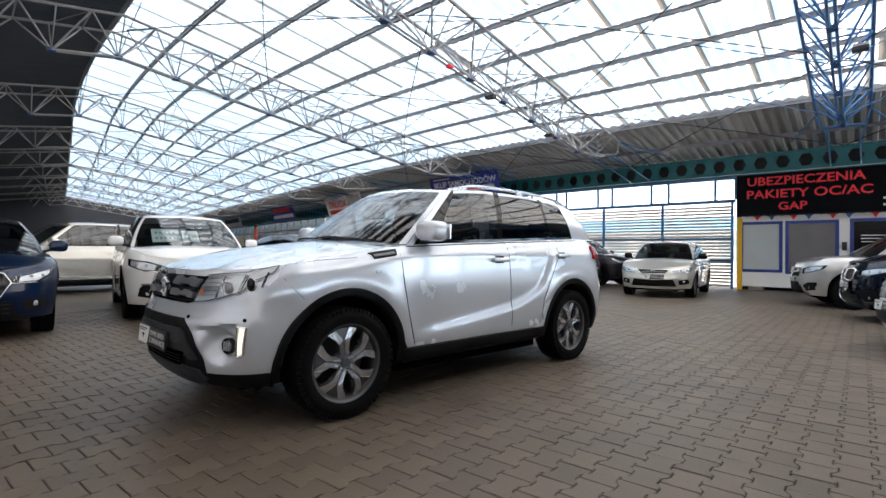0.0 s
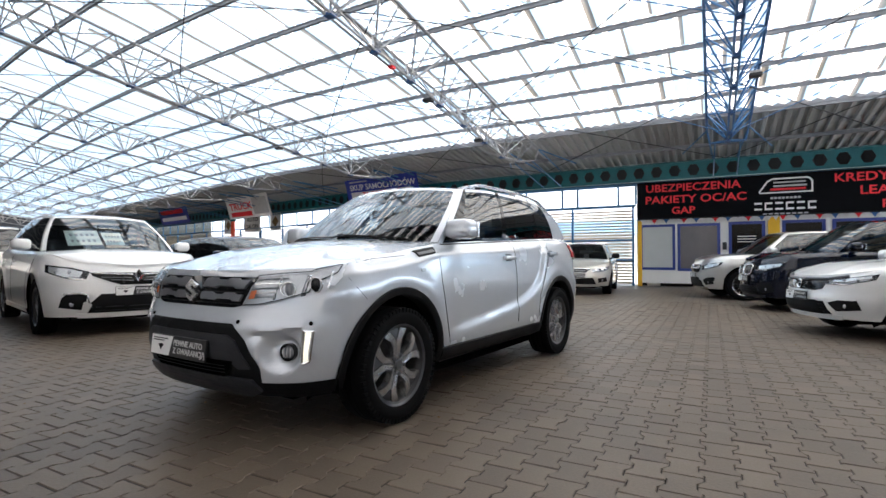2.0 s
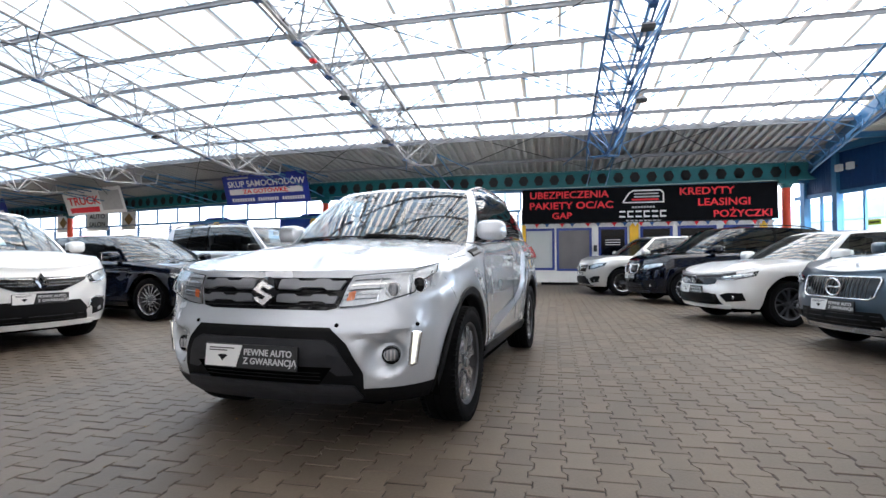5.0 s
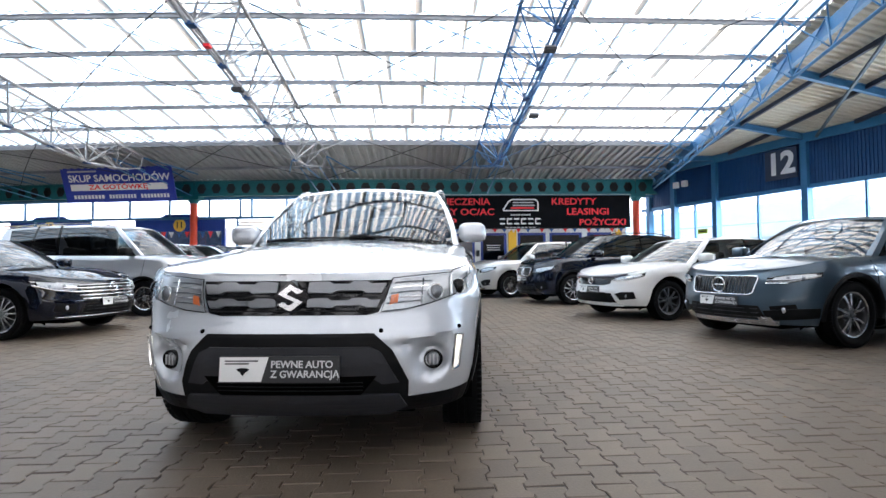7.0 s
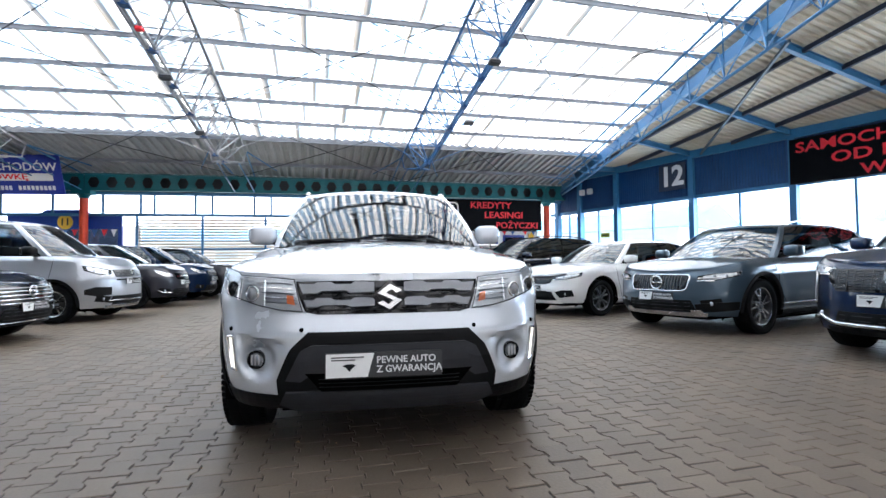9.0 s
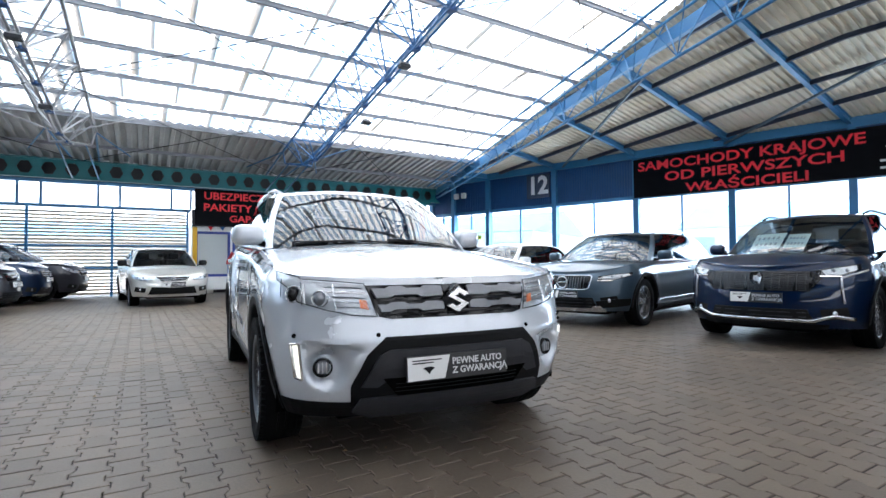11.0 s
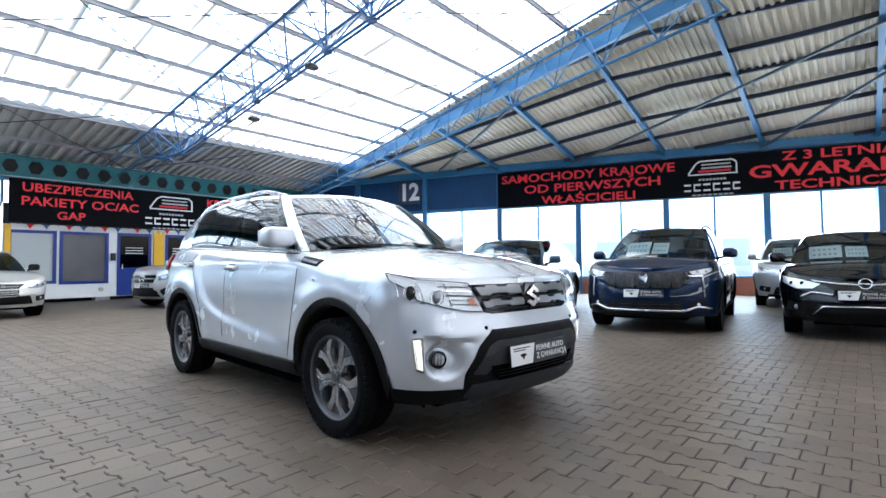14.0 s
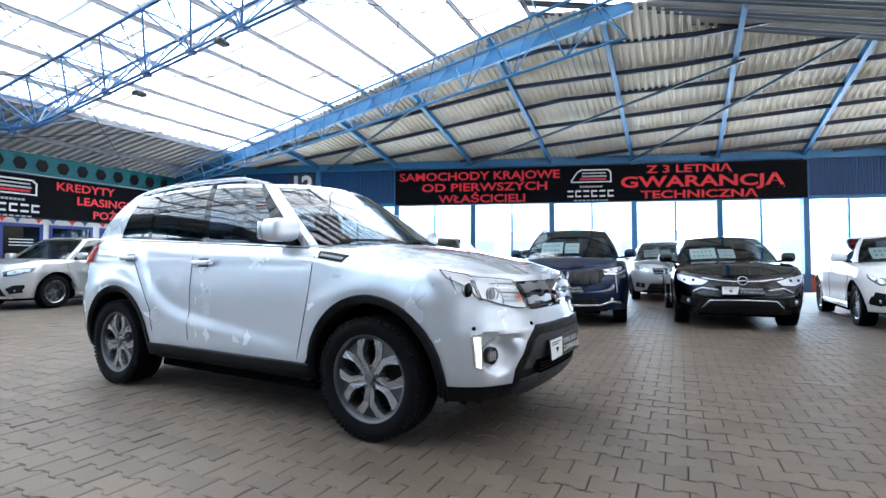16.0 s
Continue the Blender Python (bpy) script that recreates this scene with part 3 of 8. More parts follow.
tr = thing("hanging_sign", "white board with red lettering, hung aslant from the roof", "sign", face_m((XA - 1.6, 26.9, 3.35), (0, -1, 0), tilt) @ Matrix.Diagonal((1.3, 1.1, 1, 1)))
part("board", box_bm(0, 3.6, 0, 1.2, -0.04, 0), M_PRINTWHITE, tr)
write(tr, "TRUCK", 0.25, 0.62, 0.5, M_RED, 1.2, bold=0.012)
part("red_band", box_bm(0.25, 2.1, 0.1, 0.34, 0, 0.003), M_RED, tr)
part("grey_picture", box_bm(2.3, 3.5, 0.15, 1.0, 0, 0.003), M_GREYLOGO, tr)
s3 = thing("hanging_sign", "blue board with pale lettering bars, hung aslant from the roof", "sign", face_m((XA - 1.6, 37.4, 3.45), (0, -1, 0), tilt) @ Matrix.Diagonal((1.6, 1.2, 1, 1)))
part("board", box_bm(0, 3.0, 0, 1.05, -0.04, 0), M_SIGNBLUE, s3)
part("lettering_bar", box_bm(0.2, 2.6, 0.6, 0.85, 0, 0.003), M_RED, s3)
part("lettering_bar", box_bm(0.2, 2.8, 0.2, 0.42, 0, 0.003), M_PRINTWHITE, s3)
s4 = thing("hanging_sign", "pale board with a dark band, hung aslant from the roof", "sign", face_m((XA - 1.6, 52.5, 3.5), (0, -1, 0), tilt) @ Matrix.Diagonal((1.7, 1.3, 1, 1)))
part("board", box_bm(0, 3.6, 0, 1.15, -0.04, 0), M_GREYLOGO, s4)
part("band", box_bm(0.3, 3.2, 0.3, 0.6, 0, 0.003), M_DARK, s4)

# ---- shop eleven, and the notices beyond it ----
M_SHOPBLUE = surface("shop_blue", linear((0.07, 0.22, 0.56)), 0.45, var=0.12)
M_GOLD = surface("gold_disc", linear((0.93, 0.75, 0.25)), 0.5)
for yc, num in ((12.75, "11"), (18.3, "10")):
    shop = thing("shop_front", "blue shop front with an arched fascia and pennants", "shop", face_m((XA + 0.14, yc + 1.85, 0), (0, -1, 0)))
    bm = bmesh.new()
    prof = [(0, 2.38), (3.7, 2.38), (3.7, 2.88), (2.75, 2.88), (2.45, 3.06), (1.25, 3.06), (0.95, 2.88), (0, 2.88)]
    f = [bm.verts.new((x, y, 0)) for x, y in prof]
    g = [bm.verts.new((x, y, -0.08)) for x, y in prof]
    bm.faces.new(f)
    bm.faces.new(g[::-1])
    for i in range(8):
        bm.faces.new((f[i], g[i], g[(i + 1) % 8], f[(i + 1) % 8]))
    part("fascia", bm, M_SHOPBLUE, shop)
    bm = bmesh.new()
    add_tube(bm, (1.85, 2.62, -0.01), (1.85, 2.62, 0.02), 0.25, 28)
    part("disc", bm, M_GOLD, shop)
    text_mesh("lettering", num, 0.34, M_DARK, Matrix.Translation((1.85, 2.62, 0.023)), shop, "CENTER", 0.002, 1.0, 0.008)
    for x0, x1 in ((0, 0.12), (1.2, 1.3), (2.4, 2.5), (3.58, 3.7)):
        part("jamb", box_bm(x0, x1, 0, 2.38, -0.08, 0), M_SHOPBLUE, shop)
    part("stall_riser", box_bm(0.12, 3.58, 0, 0.7, -0.07, -0.01), M_WHITE, shop)
    for x0, x1 in ((0.12, 1.2), (1.3, 2.4), (2.5, 3.58)):
        part("pane", box_bm(x0, x1, 0.7, 2.38, -0.05, -0.042), M_TINT, shop)
    part("back_wall", box_bm(0, 3.7, 0, 2.6, -1.5, -1.42), M_WHITE, shop)
    for i in range(11):
        x = 0.25 + i * 0.32
        bm = bmesh.new()
        v = [bm.verts.new(p) for p in ((x - 0.1, 2.36, 0.02), (x + 0.1, 2.36, 0.02), (x, 2.12, 0.03), (x - 0.1, 2.36, 0.012), (x + 0.1, 2.36, 0.012), (x, 2.12, 0.022))]
        bm.faces.new(v[:3])
        bm.faces.new(v[5:2:-1])
        part("pennant", bm, (M_RED, M_PRINTWHITE, M_PENB)[i % 3], shop)
ns = thing("hanging_sign", "white notice with black lettering in the clerestory", "sign", face_m((XA - 0.02, 28.2, 2.69), (0, -1, 0)) @ Matrix.Diagonal((1.5, 1.15, 1, 1)))
part("board", box_bm(0, 1.3, 0, 0.9, -0.02, 0), M_PRINTWHITE, ns)
write(ns, "AUTO", 0.65, 0.66, 0.3, M_DARK, 1.1, "CENTER", 0.006)
write(ns, "SALON", 0.65, 0.28, 0.3, M_DARK, 1.0, "CENTER", 0.006)
for y in (25.1, 31.0):
    dm = thing("diamond_sign", "white notice with a dark diamond", "sign", face_m((XA - 0.02, y, 2.69), (0, -1, 0)) @ Matrix.Diagonal((1.3, 1.15, 1, 1)))
    part("board", box_bm(0, 0.9, 0, 0.9, -0.02, 0), M_PRINTWHITE, dm)
    o = part("diamond", box_bm(-0.2, 0.2, -0.2, 0.2, 0, 0.004), surface("brown_print", (0.2, 0.12, 0.04), 0.6), dm)
    o.matrix_basis = Matrix.Translation((0.45, 0.45, 0)) @ Matrix.Diagonal((0.75, 1.2, 1, 1)) @ Matrix.Rotation(radians(45), 4, "Z")


# ---- roof ----
PURLIN_X = [13.85 - 1.235 * k for k in range(10)]         # over the hall, along y
X_OPAQUE = PURLIN_X[0]
X_RIDGE = PURLIN_X[-1]


def slope_z(x):
    return roof_z(XA) + RISE * (XA - x) if x >= X_RIDGE else roof_z(XA) + RISE * (XA - X_RIDGE) - RISE * (X_RIDGE - x)


RIDGE_Z = slope_z(X_RIDGE)


def hip_pt(x, dz=0.0):
    return Vector((x, hip_y(x), slope_z(x) + dz))


def rib_profile(n, pitch, depth):
    """Offsets along and across for a trapezoid-ribbed sheet."""
    out = []
    for i in range(n):
        a = i * pitch
        out += [(a, 0), (a + pitch * 0.34, 0), (a + pitch * 0.46, depth), (a + pitch * 0.88, depth)]
    return out


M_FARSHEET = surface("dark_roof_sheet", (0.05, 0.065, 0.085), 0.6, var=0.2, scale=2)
# blue tint carries the shade of flutes that face away from the sun
M_SHADEFLANK = sheet_translucent("bluish_sheet", 0.64, (0.56, 0.78, 1.0))
M_ADDEDLIGHT = sheet_translucent("grimy_roof_light", 0.6)

# opaque strip at the eave, ribs up the slope
bm = bmesh.new()
prev = None
for y, d in rib_profile(int((62 + 7) / 0.26), 0.26, 0.075):
    y -= 7.0
    x1 = XA + 0.3
    x0 = X_OPAQUE
    if y < hip_y(x0):
        x0 = min(XA + 0.25, XA - (y - YC) / 0.15) if y > YC else XA + 0.25
    v = (bm.verts.new((x0, y, slope_z(x0) + d)), bm.verts.new((x1, y, slope_z(x1) + d)))
    if prev:
        bm.faces.new((prev[0], prev[1], v[1], v[0]))
    prev = v
tagged(part("ceiling", bm, M_GREYSHEET), "ribbed grey steel roof sheeting along the eave", "ceiling", kind="structure")

# the far slope: steel sheets, with unseen roof lights added between them for top light
bm = bmesh.new()
clear = bmesh.new()
y = -3.9
while y < 62:
    for b, y0, y1 in ((bm, y, y + 0.3), (clear if y < 8 else bm, y + 0.3, y + 0.55)):
        prev = None
        for i in range(5):
            yy, d = y0 + (y1 - y0) * i / 4, 0.03 * (i % 2)
            # carried on west, out of view, to cut the sky's light from that side
            v = (b.verts.new((-14.0, yy - 5.1 * max(0.0, 1 - (yy + 3.9) / 12), slope_z(-14.0) + d)), b.verts.new((X_RIDGE, yy, RIDGE_Z + d)))
            if prev:
                b.faces.new((prev[0], prev[1], v[1], v[0]))
            prev = v
    y += 0.55
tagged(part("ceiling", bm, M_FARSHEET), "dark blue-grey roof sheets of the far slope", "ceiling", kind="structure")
tagged(part("ceiling", clear, M_ADDEDLIGHT), "narrow milky roof lights of the far slope", "ceiling", kind="structure")

# milky roof lights: sheets with grimy laps between them
M_LAP = sheet_translucent("grimy_lap", 0.27, (0.90, 0.84, 0.78))
rnd = random.Random(11)
bm = bmesh.new()
lap = bmesh.new()
tinted = bmesh.new()
for k in range(9):
    xa, xb = PURLIN_X[k], PURLIN_X[k + 1]
    y = hip_y(xb) - rnd.uniform(0.1, 1.0)
    while y < 62:
        w = 1.06
        za, zb = slope_z(xa) + 0.03, slope_z(xb) + 0.03
        prev = None
        for i in range(9):                           # shallow waves
            yy = y + w * i / 8
            d = 0.055 * (i % 2)
            lo = max(yy, hip_y(xa))
            v = (bm.verts.new((xa, lo, za + d)), bm.verts.new((xb, max(yy, hip_y(xb)), zb + d)))
            if prev and (v[0].co - prev[0].co).length + (v[1].co - prev[1].co).length > 1e-4:
                q = (prev[0], prev[1], v[1], v[0])
                # sun-facing flanks stay milky, the others get the blue shade colour
                if i % 2:
                    bm.faces.new(q)
                else:
                    tinted.faces.new([tinted.verts.new(p.co) for p in q])
            prev = v
        if y > hip_y(xa) + 0.1:
            a = rnd.uniform(0.0, 0.2) if rnd.random() < 0.3 else 0.0
            b = 1.0 if rnd.random() < 0.9 else rnd.uniform(0.6, 1)
            lw = rnd.uniform(0.025, 0.07)
            q = [(xa + (xb - xa) * t, y + s * lw, za + (zb - za) * t - 0.012) for t, s in ((a, -1), (a, 1), (b, 1), (b, -1))]
            lap.faces.new([lap.verts.new(p) for p in q])
        y += w
tagged(part("ceiling", bm, M_ROOFLIGHT), "milky translucent roof sheets letting daylight in", "ceiling", kind="structure")
tagged(part("ceiling", tinted, M_SHADEFLANK), "bluish clear flutes of the corrugated roof sheets", "ceiling", kind="structure")
tagged(part("sheet_laps", lap, M_LAP), "grimy overlaps between translucent roof sheets", "roof lap", kind="structure")

# purlins over the hall
M_PURLIN = surface("blue_grey_steel_paint", (0.17, 0.18, 0.20), 0.5, var=0.2, scale=3)
for k, x in enumerate([16.0] + PURLIN_X):
    y0 = hip_y(x) + 0.05
    pur = thing("purlin", "steel channel purlin under the roof sheets" if k else "dark purlin under the eave sheets", "purlin", Matrix.Translation((x, 0, slope_z(x) - 0.09)), "purlins over the hall", "structure")
    bm = bmesh.new()
    add_box(bm, -0.01, 0.01, y0, 62, -0.005, 0.075)
    add_box(bm, -0.035, 0.035, y0, 62, 0.075, 0.083)
    add_box(bm, -0.03, 0.03, y0, 62, -0.012, -0.005)
    part("channel", bm, M_PURLIN, pur)


M_TRUSSBLUE = surface("dull_blue_steel_paint", linear((0.17, 0.36, 0.54)), 0.45, var=0.18, scale=3)


# flashing that closes the ribs where steel sheet meets roof light
bm = bmesh.new()
add_box(bm, X_OPAQUE - 0.03, X_OPAQUE + 0.01, hip_y(X_OPAQUE), 62, slope_z(X_OPAQUE) - 0.03, slope_z(X_OPAQUE) + 0.10)
tagged(part("trim", bm, M_PURLIN), "steel flashing between grey sheeting and roof lights", "flashing", kind="structure")


def truss(y0, mat, detail=True):
    """A three-chord truss across the hall, hung from the purlins, its foot tied down to the eave beam."""
    t = thing("roof_truss", "triangular tubular steel roof truss with gusset plates", "truss", Matrix.Translation((0, y0, 0)), "trusses across the hall", "structure")
    x_end, x_top = 14.35, X_RIDGE - 6
    top = lambda x, s: Vector((x, s * 0.5, slope_z(x) - 0.24))
    low = lambda x: Vector((x, 0.0, slope_z(x) - 1.02 + 0.40 * max(0.0, 1 - (x_end - x) / 1.6)))
    nd = [x_end - 1.235 * 0.4 - 1.235 * k for k in range(15)]
    for s in (-1, 1):
        bm = bmesh.new()
        add_tube(bm, top(x_end, s), top(X_RIDGE, s), 0.034, 8)
        add_tube(bm, top(X_RIDGE, s), top(x_top, s), 0.034, 8)
        part("top_chord", bm, mat, t)
    bm = bmesh.new()
    q = [x_end] + nd[:11]
    for a, b in zip(q, q[1:]):
        for o in (-0.05, 0.05):
            add_tube(bm, low(a) + Vector((0, o, 0)), low(b) + Vector((0, o, 0)), 0.026, 6, caps=False)
    part("bottom_chord", bm, mat, t)
    for i, (a, b) in enumerate(zip(nd[:11], nd[1:12])):
        m = (a + b) / 2
        for s in (-1, 1):
            bm = bmesh.new()
            add_tube(bm, low(a), top(m, s), 0.021, 5, caps=False)
            add_tube(bm, top(m, s), low(b), 0.021, 5, caps=False)
            add_tube(bm, low(a), top(a, s), 0.016, 5, caps=False)
            part("web", bm, mat, t)
        if detail:
            bm = bmesh.new()
            add_tube(bm, top(m, -1), top(m, 1), 0.02, 5, caps=False)
            add_tube(bm, top(m, -1), top(b, 1), 0.013, 4, caps=False)
            part("cross_tie", bm, mat, t)
            bm = bmesh.new()
            add_box(bm, a - 0.08, a + 0.08, -0.07, 0.07, low(a).z - 0.03, low(a).z + 0.03)
            part("gusset", bm, M_BLUE_DARK, t)
            if i % 2:                                  # fly braces out to the purlins
                for s in (-1, 1):
                    bm = bmesh.new()
                    add_tube(bm, low(a), Vector((a, s * 2.3, slope_z(a) - 0.08)), 0.012, 5, caps=False)
                    part("fly_brace", bm, mat, t)
    bm = bmesh.new()                                   # stirrup at the foot
    p = low(x_end)
    add_tube(bm, p + Vector((0, -0.42, 0.02)), p + Vector((0, 0.42, 0.02)), 0.024, 6)
    for s in (-1, 1):
        add_tube(bm, p + Vector((0, s * 0.42, 0.02)), top(x_end, s), 0.022, 6)
        add_tube(bm, p + Vector((0, s * 0.42, 0.02)), p + Vector((-0.75, s * 0.05, -0.1)), 0.02, 6)
    part("stirrup", bm, mat, t)
    for s in (-1, 1):
        bm = bmesh.new()
        add_tube(bm, top(x_end, s), Vector((XA - 0.2, s * 0.34, 4.31)), 0.028, 6)
        add_tube(bm, p + Vector((0, s * 0.3, 0.02)), Vector((XA - 0.24, s * 0.34, 3.72)), 0.02, 6)
        add_tube(bm, top(x_end, s), Vector((XA - 1.4, s * 1.2, slope_z(XA - 1.4) - 0.12)), 0.022, 6)
        part("tie_leg", bm, M_BLUE, t)
    return t


TRUSS_Y = [0.95, 6.72] + [12.4 + 5.8 * k for k in range(11)]
for i, y in enumerate(TRUSS_Y):
    truss(y, M_TRUSSBLUE if i == 0 else M_GALV, detail=i < 6)
# wind bracing between trusses
brace = thing("wind_bracing", "thin crossed steel rods under the roof", "bracing", kind="structure")
for i, (a, b) in enumerate(zip([-3.6] + TRUSS_Y[:8], TRUSS_Y[:9])):
    for xa, xb in ((16.6, 11.4), (11.4, 6.4), (6.4, 2.9)):
        for u, v in ((xa, xb), (xb, xa)):
            if a < hip_y(u) + 0.3:
                continue
            bm = bmesh.new()
            add_tube(bm, (u, a, slope_z(u) - 0.3), (v, b, slope_z(v) - 0.3), 0.012, 5)
            part("rod", bm, M_DARK, brace)

# ---- hip over the glazed wall ----
hip = thing("hip_truss", "blue steel hip beam with a zigzag web below it", "truss", kind="structure")
bm = bmesh.new()
xe = 0.6
add_beam(bm, hip_pt(XA, -0.10), hip_pt(xe, -0.10), 0.11, 0.15)
part("hip_beam", bm, M_BLUE, hip)
bm = bmesh.new()
add_beam(bm, hip_pt(XA, 0.06), hip_pt(xe, 0.06), 0.05, 0.13)
part("hip_flashing", bm, M_BLUE, hip)
bm = bmesh.new()
off = Vector((0.09, 0.35, -0.62))
a0, a1 = hip_pt(16.4, -0.2) + off * 0.55, hip_pt(xe, -0.2) + off
add_tube(bm, a0, a1, 0.035, 8)
add_tube(bm, hip_pt(XA - 0.2, -0.35), a0, 0.03, 8)
part("lower_chord", bm, M_BLUE, hip)
for s, dy in ((0, 0.9), (1, 1.5)):
    bm = bmesh.new()
    add_tube(bm, hip_pt(16.6, -0.2) + Vector((0, dy * 0.6, 0)), hip_pt(xe, -0.24) + Vector((0, dy, 0)), 0.03, 8)
    part("side_chord", bm, M_BLUE, hip)
n = 13
for i in range(n):
    t0, t1, tm = i / n, (i + 1) / n, (i + 0.5) / n
    la, lb = a0.lerp(a1, t0), a0.lerp(a1, t1)
    m = hip_pt(16.4 + (xe - 16.4) * tm, -0.18)
    m2 = m + Vector((0, 0.9, -0.05))
    bm = bmesh.new()
    add_tube(bm, la, m, 0.018, 6, caps=False)
    add_tube(bm, m, lb, 0.018, 6, caps=False)
    add_tube(bm, la, m2, 0.014, 6, caps=False)
    add_tube(bm, m2, lb, 0.014, 6, caps=False)
    add_tube(bm, m, m2, 0.014, 6, caps=False)
    add_tube(bm, m2, m2 + Vector((0, 0.6, 0.02)), 0.014, 6, caps=False)
    part("web", bm, M_BLUE, hip)

# sheeting between hip and glazed wall: its ribs and rafters run along y, while the wall below cuts it at a slant
Z_B = EAVE_B + 0.26
X_HIP = 0.6


def eave_y(x):
    return YC - math.tan(TB) * (XA - x)


def hip_over(x):
    """The sheeting's upper edge at x: the hip as far as it goes, then level."""
    return hip_pt(max(x, X_HIP)) + Vector((min(0.0, x - X_HIP), 0, 0))


def lean_z(x, y):
    h = hip_over(x)
    return Z_B + (h.z - Z_B) * (y - eave_y(x)) / (h.y - eave_y(x))


bm = bmesh.new()
prev = None
for d, up in rib_profile(int(34 / 0.165), 0.165, 0.05):
    x = XA - 0.4 - d
    h, e = hip_over(x), Vector((x, eave_y(x) - 0.14, Z_B))
    v = (bm.verts.new(h + Vector((0, 0, up))), bm.verts.new(e + Vector((0, 0, up))))
    if prev:
        bm.faces.new((prev[0], prev[1], v[1], v[0]))
    prev = v
tagged(part("ceiling", bm, M_BEIGE), "ribbed cream steel sheeting rising from the glazed wall", "ceiling", kind="structure")
for s in POSTS[2:]:
    x = (END_B @ Vector((s, 0, 0))).x
    raf = thing("rafter", "blue steel rafter under the cream sheeting", "rafter", None, "rafters over the glazed wall", "structure")
    e, h = Vector((x, eave_y(x) + 0.08, Z_B + 0.02)), hip_over(x)
    dn = Vector((0, 0, -0.115))
    for name, q, w, t in (("web", dn, 0.02, 0.16), ("top_flange", dn * 0.3, 0.11, 0.014), ("bottom_flange", dn * 1.7, 0.11, 0.014)):
        bm = bmesh.new()
        add_beam(bm, e + q, h + q, w, t)
        part(name, bm, M_BLUE, raf)
M_BRACE = surface("grey_blue_steel_paint", linear((0.25, 0.33, 0.38)), 0.5, var=0.2, scale=3)
M_NAVYSTEEL = surface("navy_steel_paint", linear((0.13, 0.17, 0.25)), 0.5, var=0.2, scale=3)
for y in (-4.9, -6.0, -7.1, -8.22, -9.4, -10.6, -11.8, -13.0, -14.2):
    x0 = XA - (YC - y) / math.tan(TB) - 0.4 if y < YC else XA - (y - YC) / 0.15 - 0.5
    bm = bmesh.new()
    q = [Vector((x0 + (x1 - x0) * k / 8, y, 0)) for x1 in (-16.5,) for k in range(9)]
    for a in q:
        a.z = lean_z(a.x, y) - 0.065
    for a, b in zip(q, q[1:]):
        add_beam(bm, a, b, 0.07, 0.11)
    tagged(part("purlin", bm, M_NAVYSTEEL), "dark navy purlin under the cream sheeting", "purlin", "purlins over the glazed wall", "structure")
for xa, ya, xb, yb in ((6.6, -9.5, -1.6, -5.9), (1.3, -11.2, -3.6, -5.6), (11.6, -7.9, 6.2, -5.3)):
    bm = bmesh.new()
    a, b = Vector((xa, ya, lean_z(xa, ya) - 0.22)), Vector((xb, yb, lean_z(xb, yb) - 0.24))
    add_beam(bm, a, b, 0.06, 0.06)
    tagged(part("diagonal_brace", bm, M_BRACE), "long grey-blue diagonal brace under the cream sheeting", "brace", "diagonal braces", "structure")

# small lamps and sensors on the trusses
for x, y, dz in ((9.6, 0.62, -1.1), (6.9, 0.95, -1.12), (11.0, 6.72, -1.1), (8.4, 6.72, -1.12), (9.5, 12.4, -1.1)):
    f = thing("floodlight", "small dark floodlight under a roof truss", "lamp", Matrix.Translation((x, y, slope_z(x) + dz)), "lamps on the trusses")
    part("housing", box_bm(-0.08, 0.08, -0.11, 0.11, -0.03, 0.04, bevel=0.012), M_DARK, f)
    part("bracket", box_bm(-0.015, 0.015, -0.1, 0.1, 0.04, 0.1), M_GALV, f)

rb = thing("red_lamp", "small red lamp box clipped to a roof truss", "lamp")
part("housing", box_bm(6.91, 7.03, 6.65, 6.75, 4.78, 4.84, bevel=0.012), M_RED, rb)
part("clip", box_bm(6.95, 6.99, 6.66, 6.74, 4.84, 4.90), M_GALV, rb)

# ---- closing walls and what lies outside ----
# west wall is added out of view to limit light from that side
bm = box_bm(-14.2, -14.0, 22, 62, 0, 4.2)
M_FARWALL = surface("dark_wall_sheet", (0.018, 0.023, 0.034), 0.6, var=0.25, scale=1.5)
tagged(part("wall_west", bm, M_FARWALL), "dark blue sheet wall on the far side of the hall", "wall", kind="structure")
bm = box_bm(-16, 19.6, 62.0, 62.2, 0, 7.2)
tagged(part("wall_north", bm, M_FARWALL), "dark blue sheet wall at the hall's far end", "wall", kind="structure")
cw = thing("far_column", "orange-red round steel column with a teal beam on it", "column", pose(0.9, 26.0, 0, 0, 0, -12), kind="structure")
bm = bmesh.new()
add_tube(bm, (0, 0, 0), (0, 0, 3.6), 0.16, 16)
part("shaft", bm, M_ORANGE, cw)
part("beam", box_bm(-0.1, 0.1, -9, 12, 3.6, 4.2), M_TEAL, cw)
part("hanger", box_bm(-0.03, 0.03, 11.9, 11.96, 4.2, 6.6), M_TEAL, cw)
part("hanger", box_bm(-0.03, 0.03, -0.03, 0.03, 4.2, 6.6), M_TEAL, cw)

M_PALE = surface("pale_facade", (0.66, 0.70, 0.72), 0.7, var=0.06, scale=0.4)
M_SHEDGLASS = surface("pale_shed_window", (0.40, 0.50, 0.56), 0.3, var=0.1, scale=1)
M_BLUEROOF = surface("blue_shed_roof", linear((0.45, 0.66, 0.80)), 0.5, var=0.08, scale=0.5)


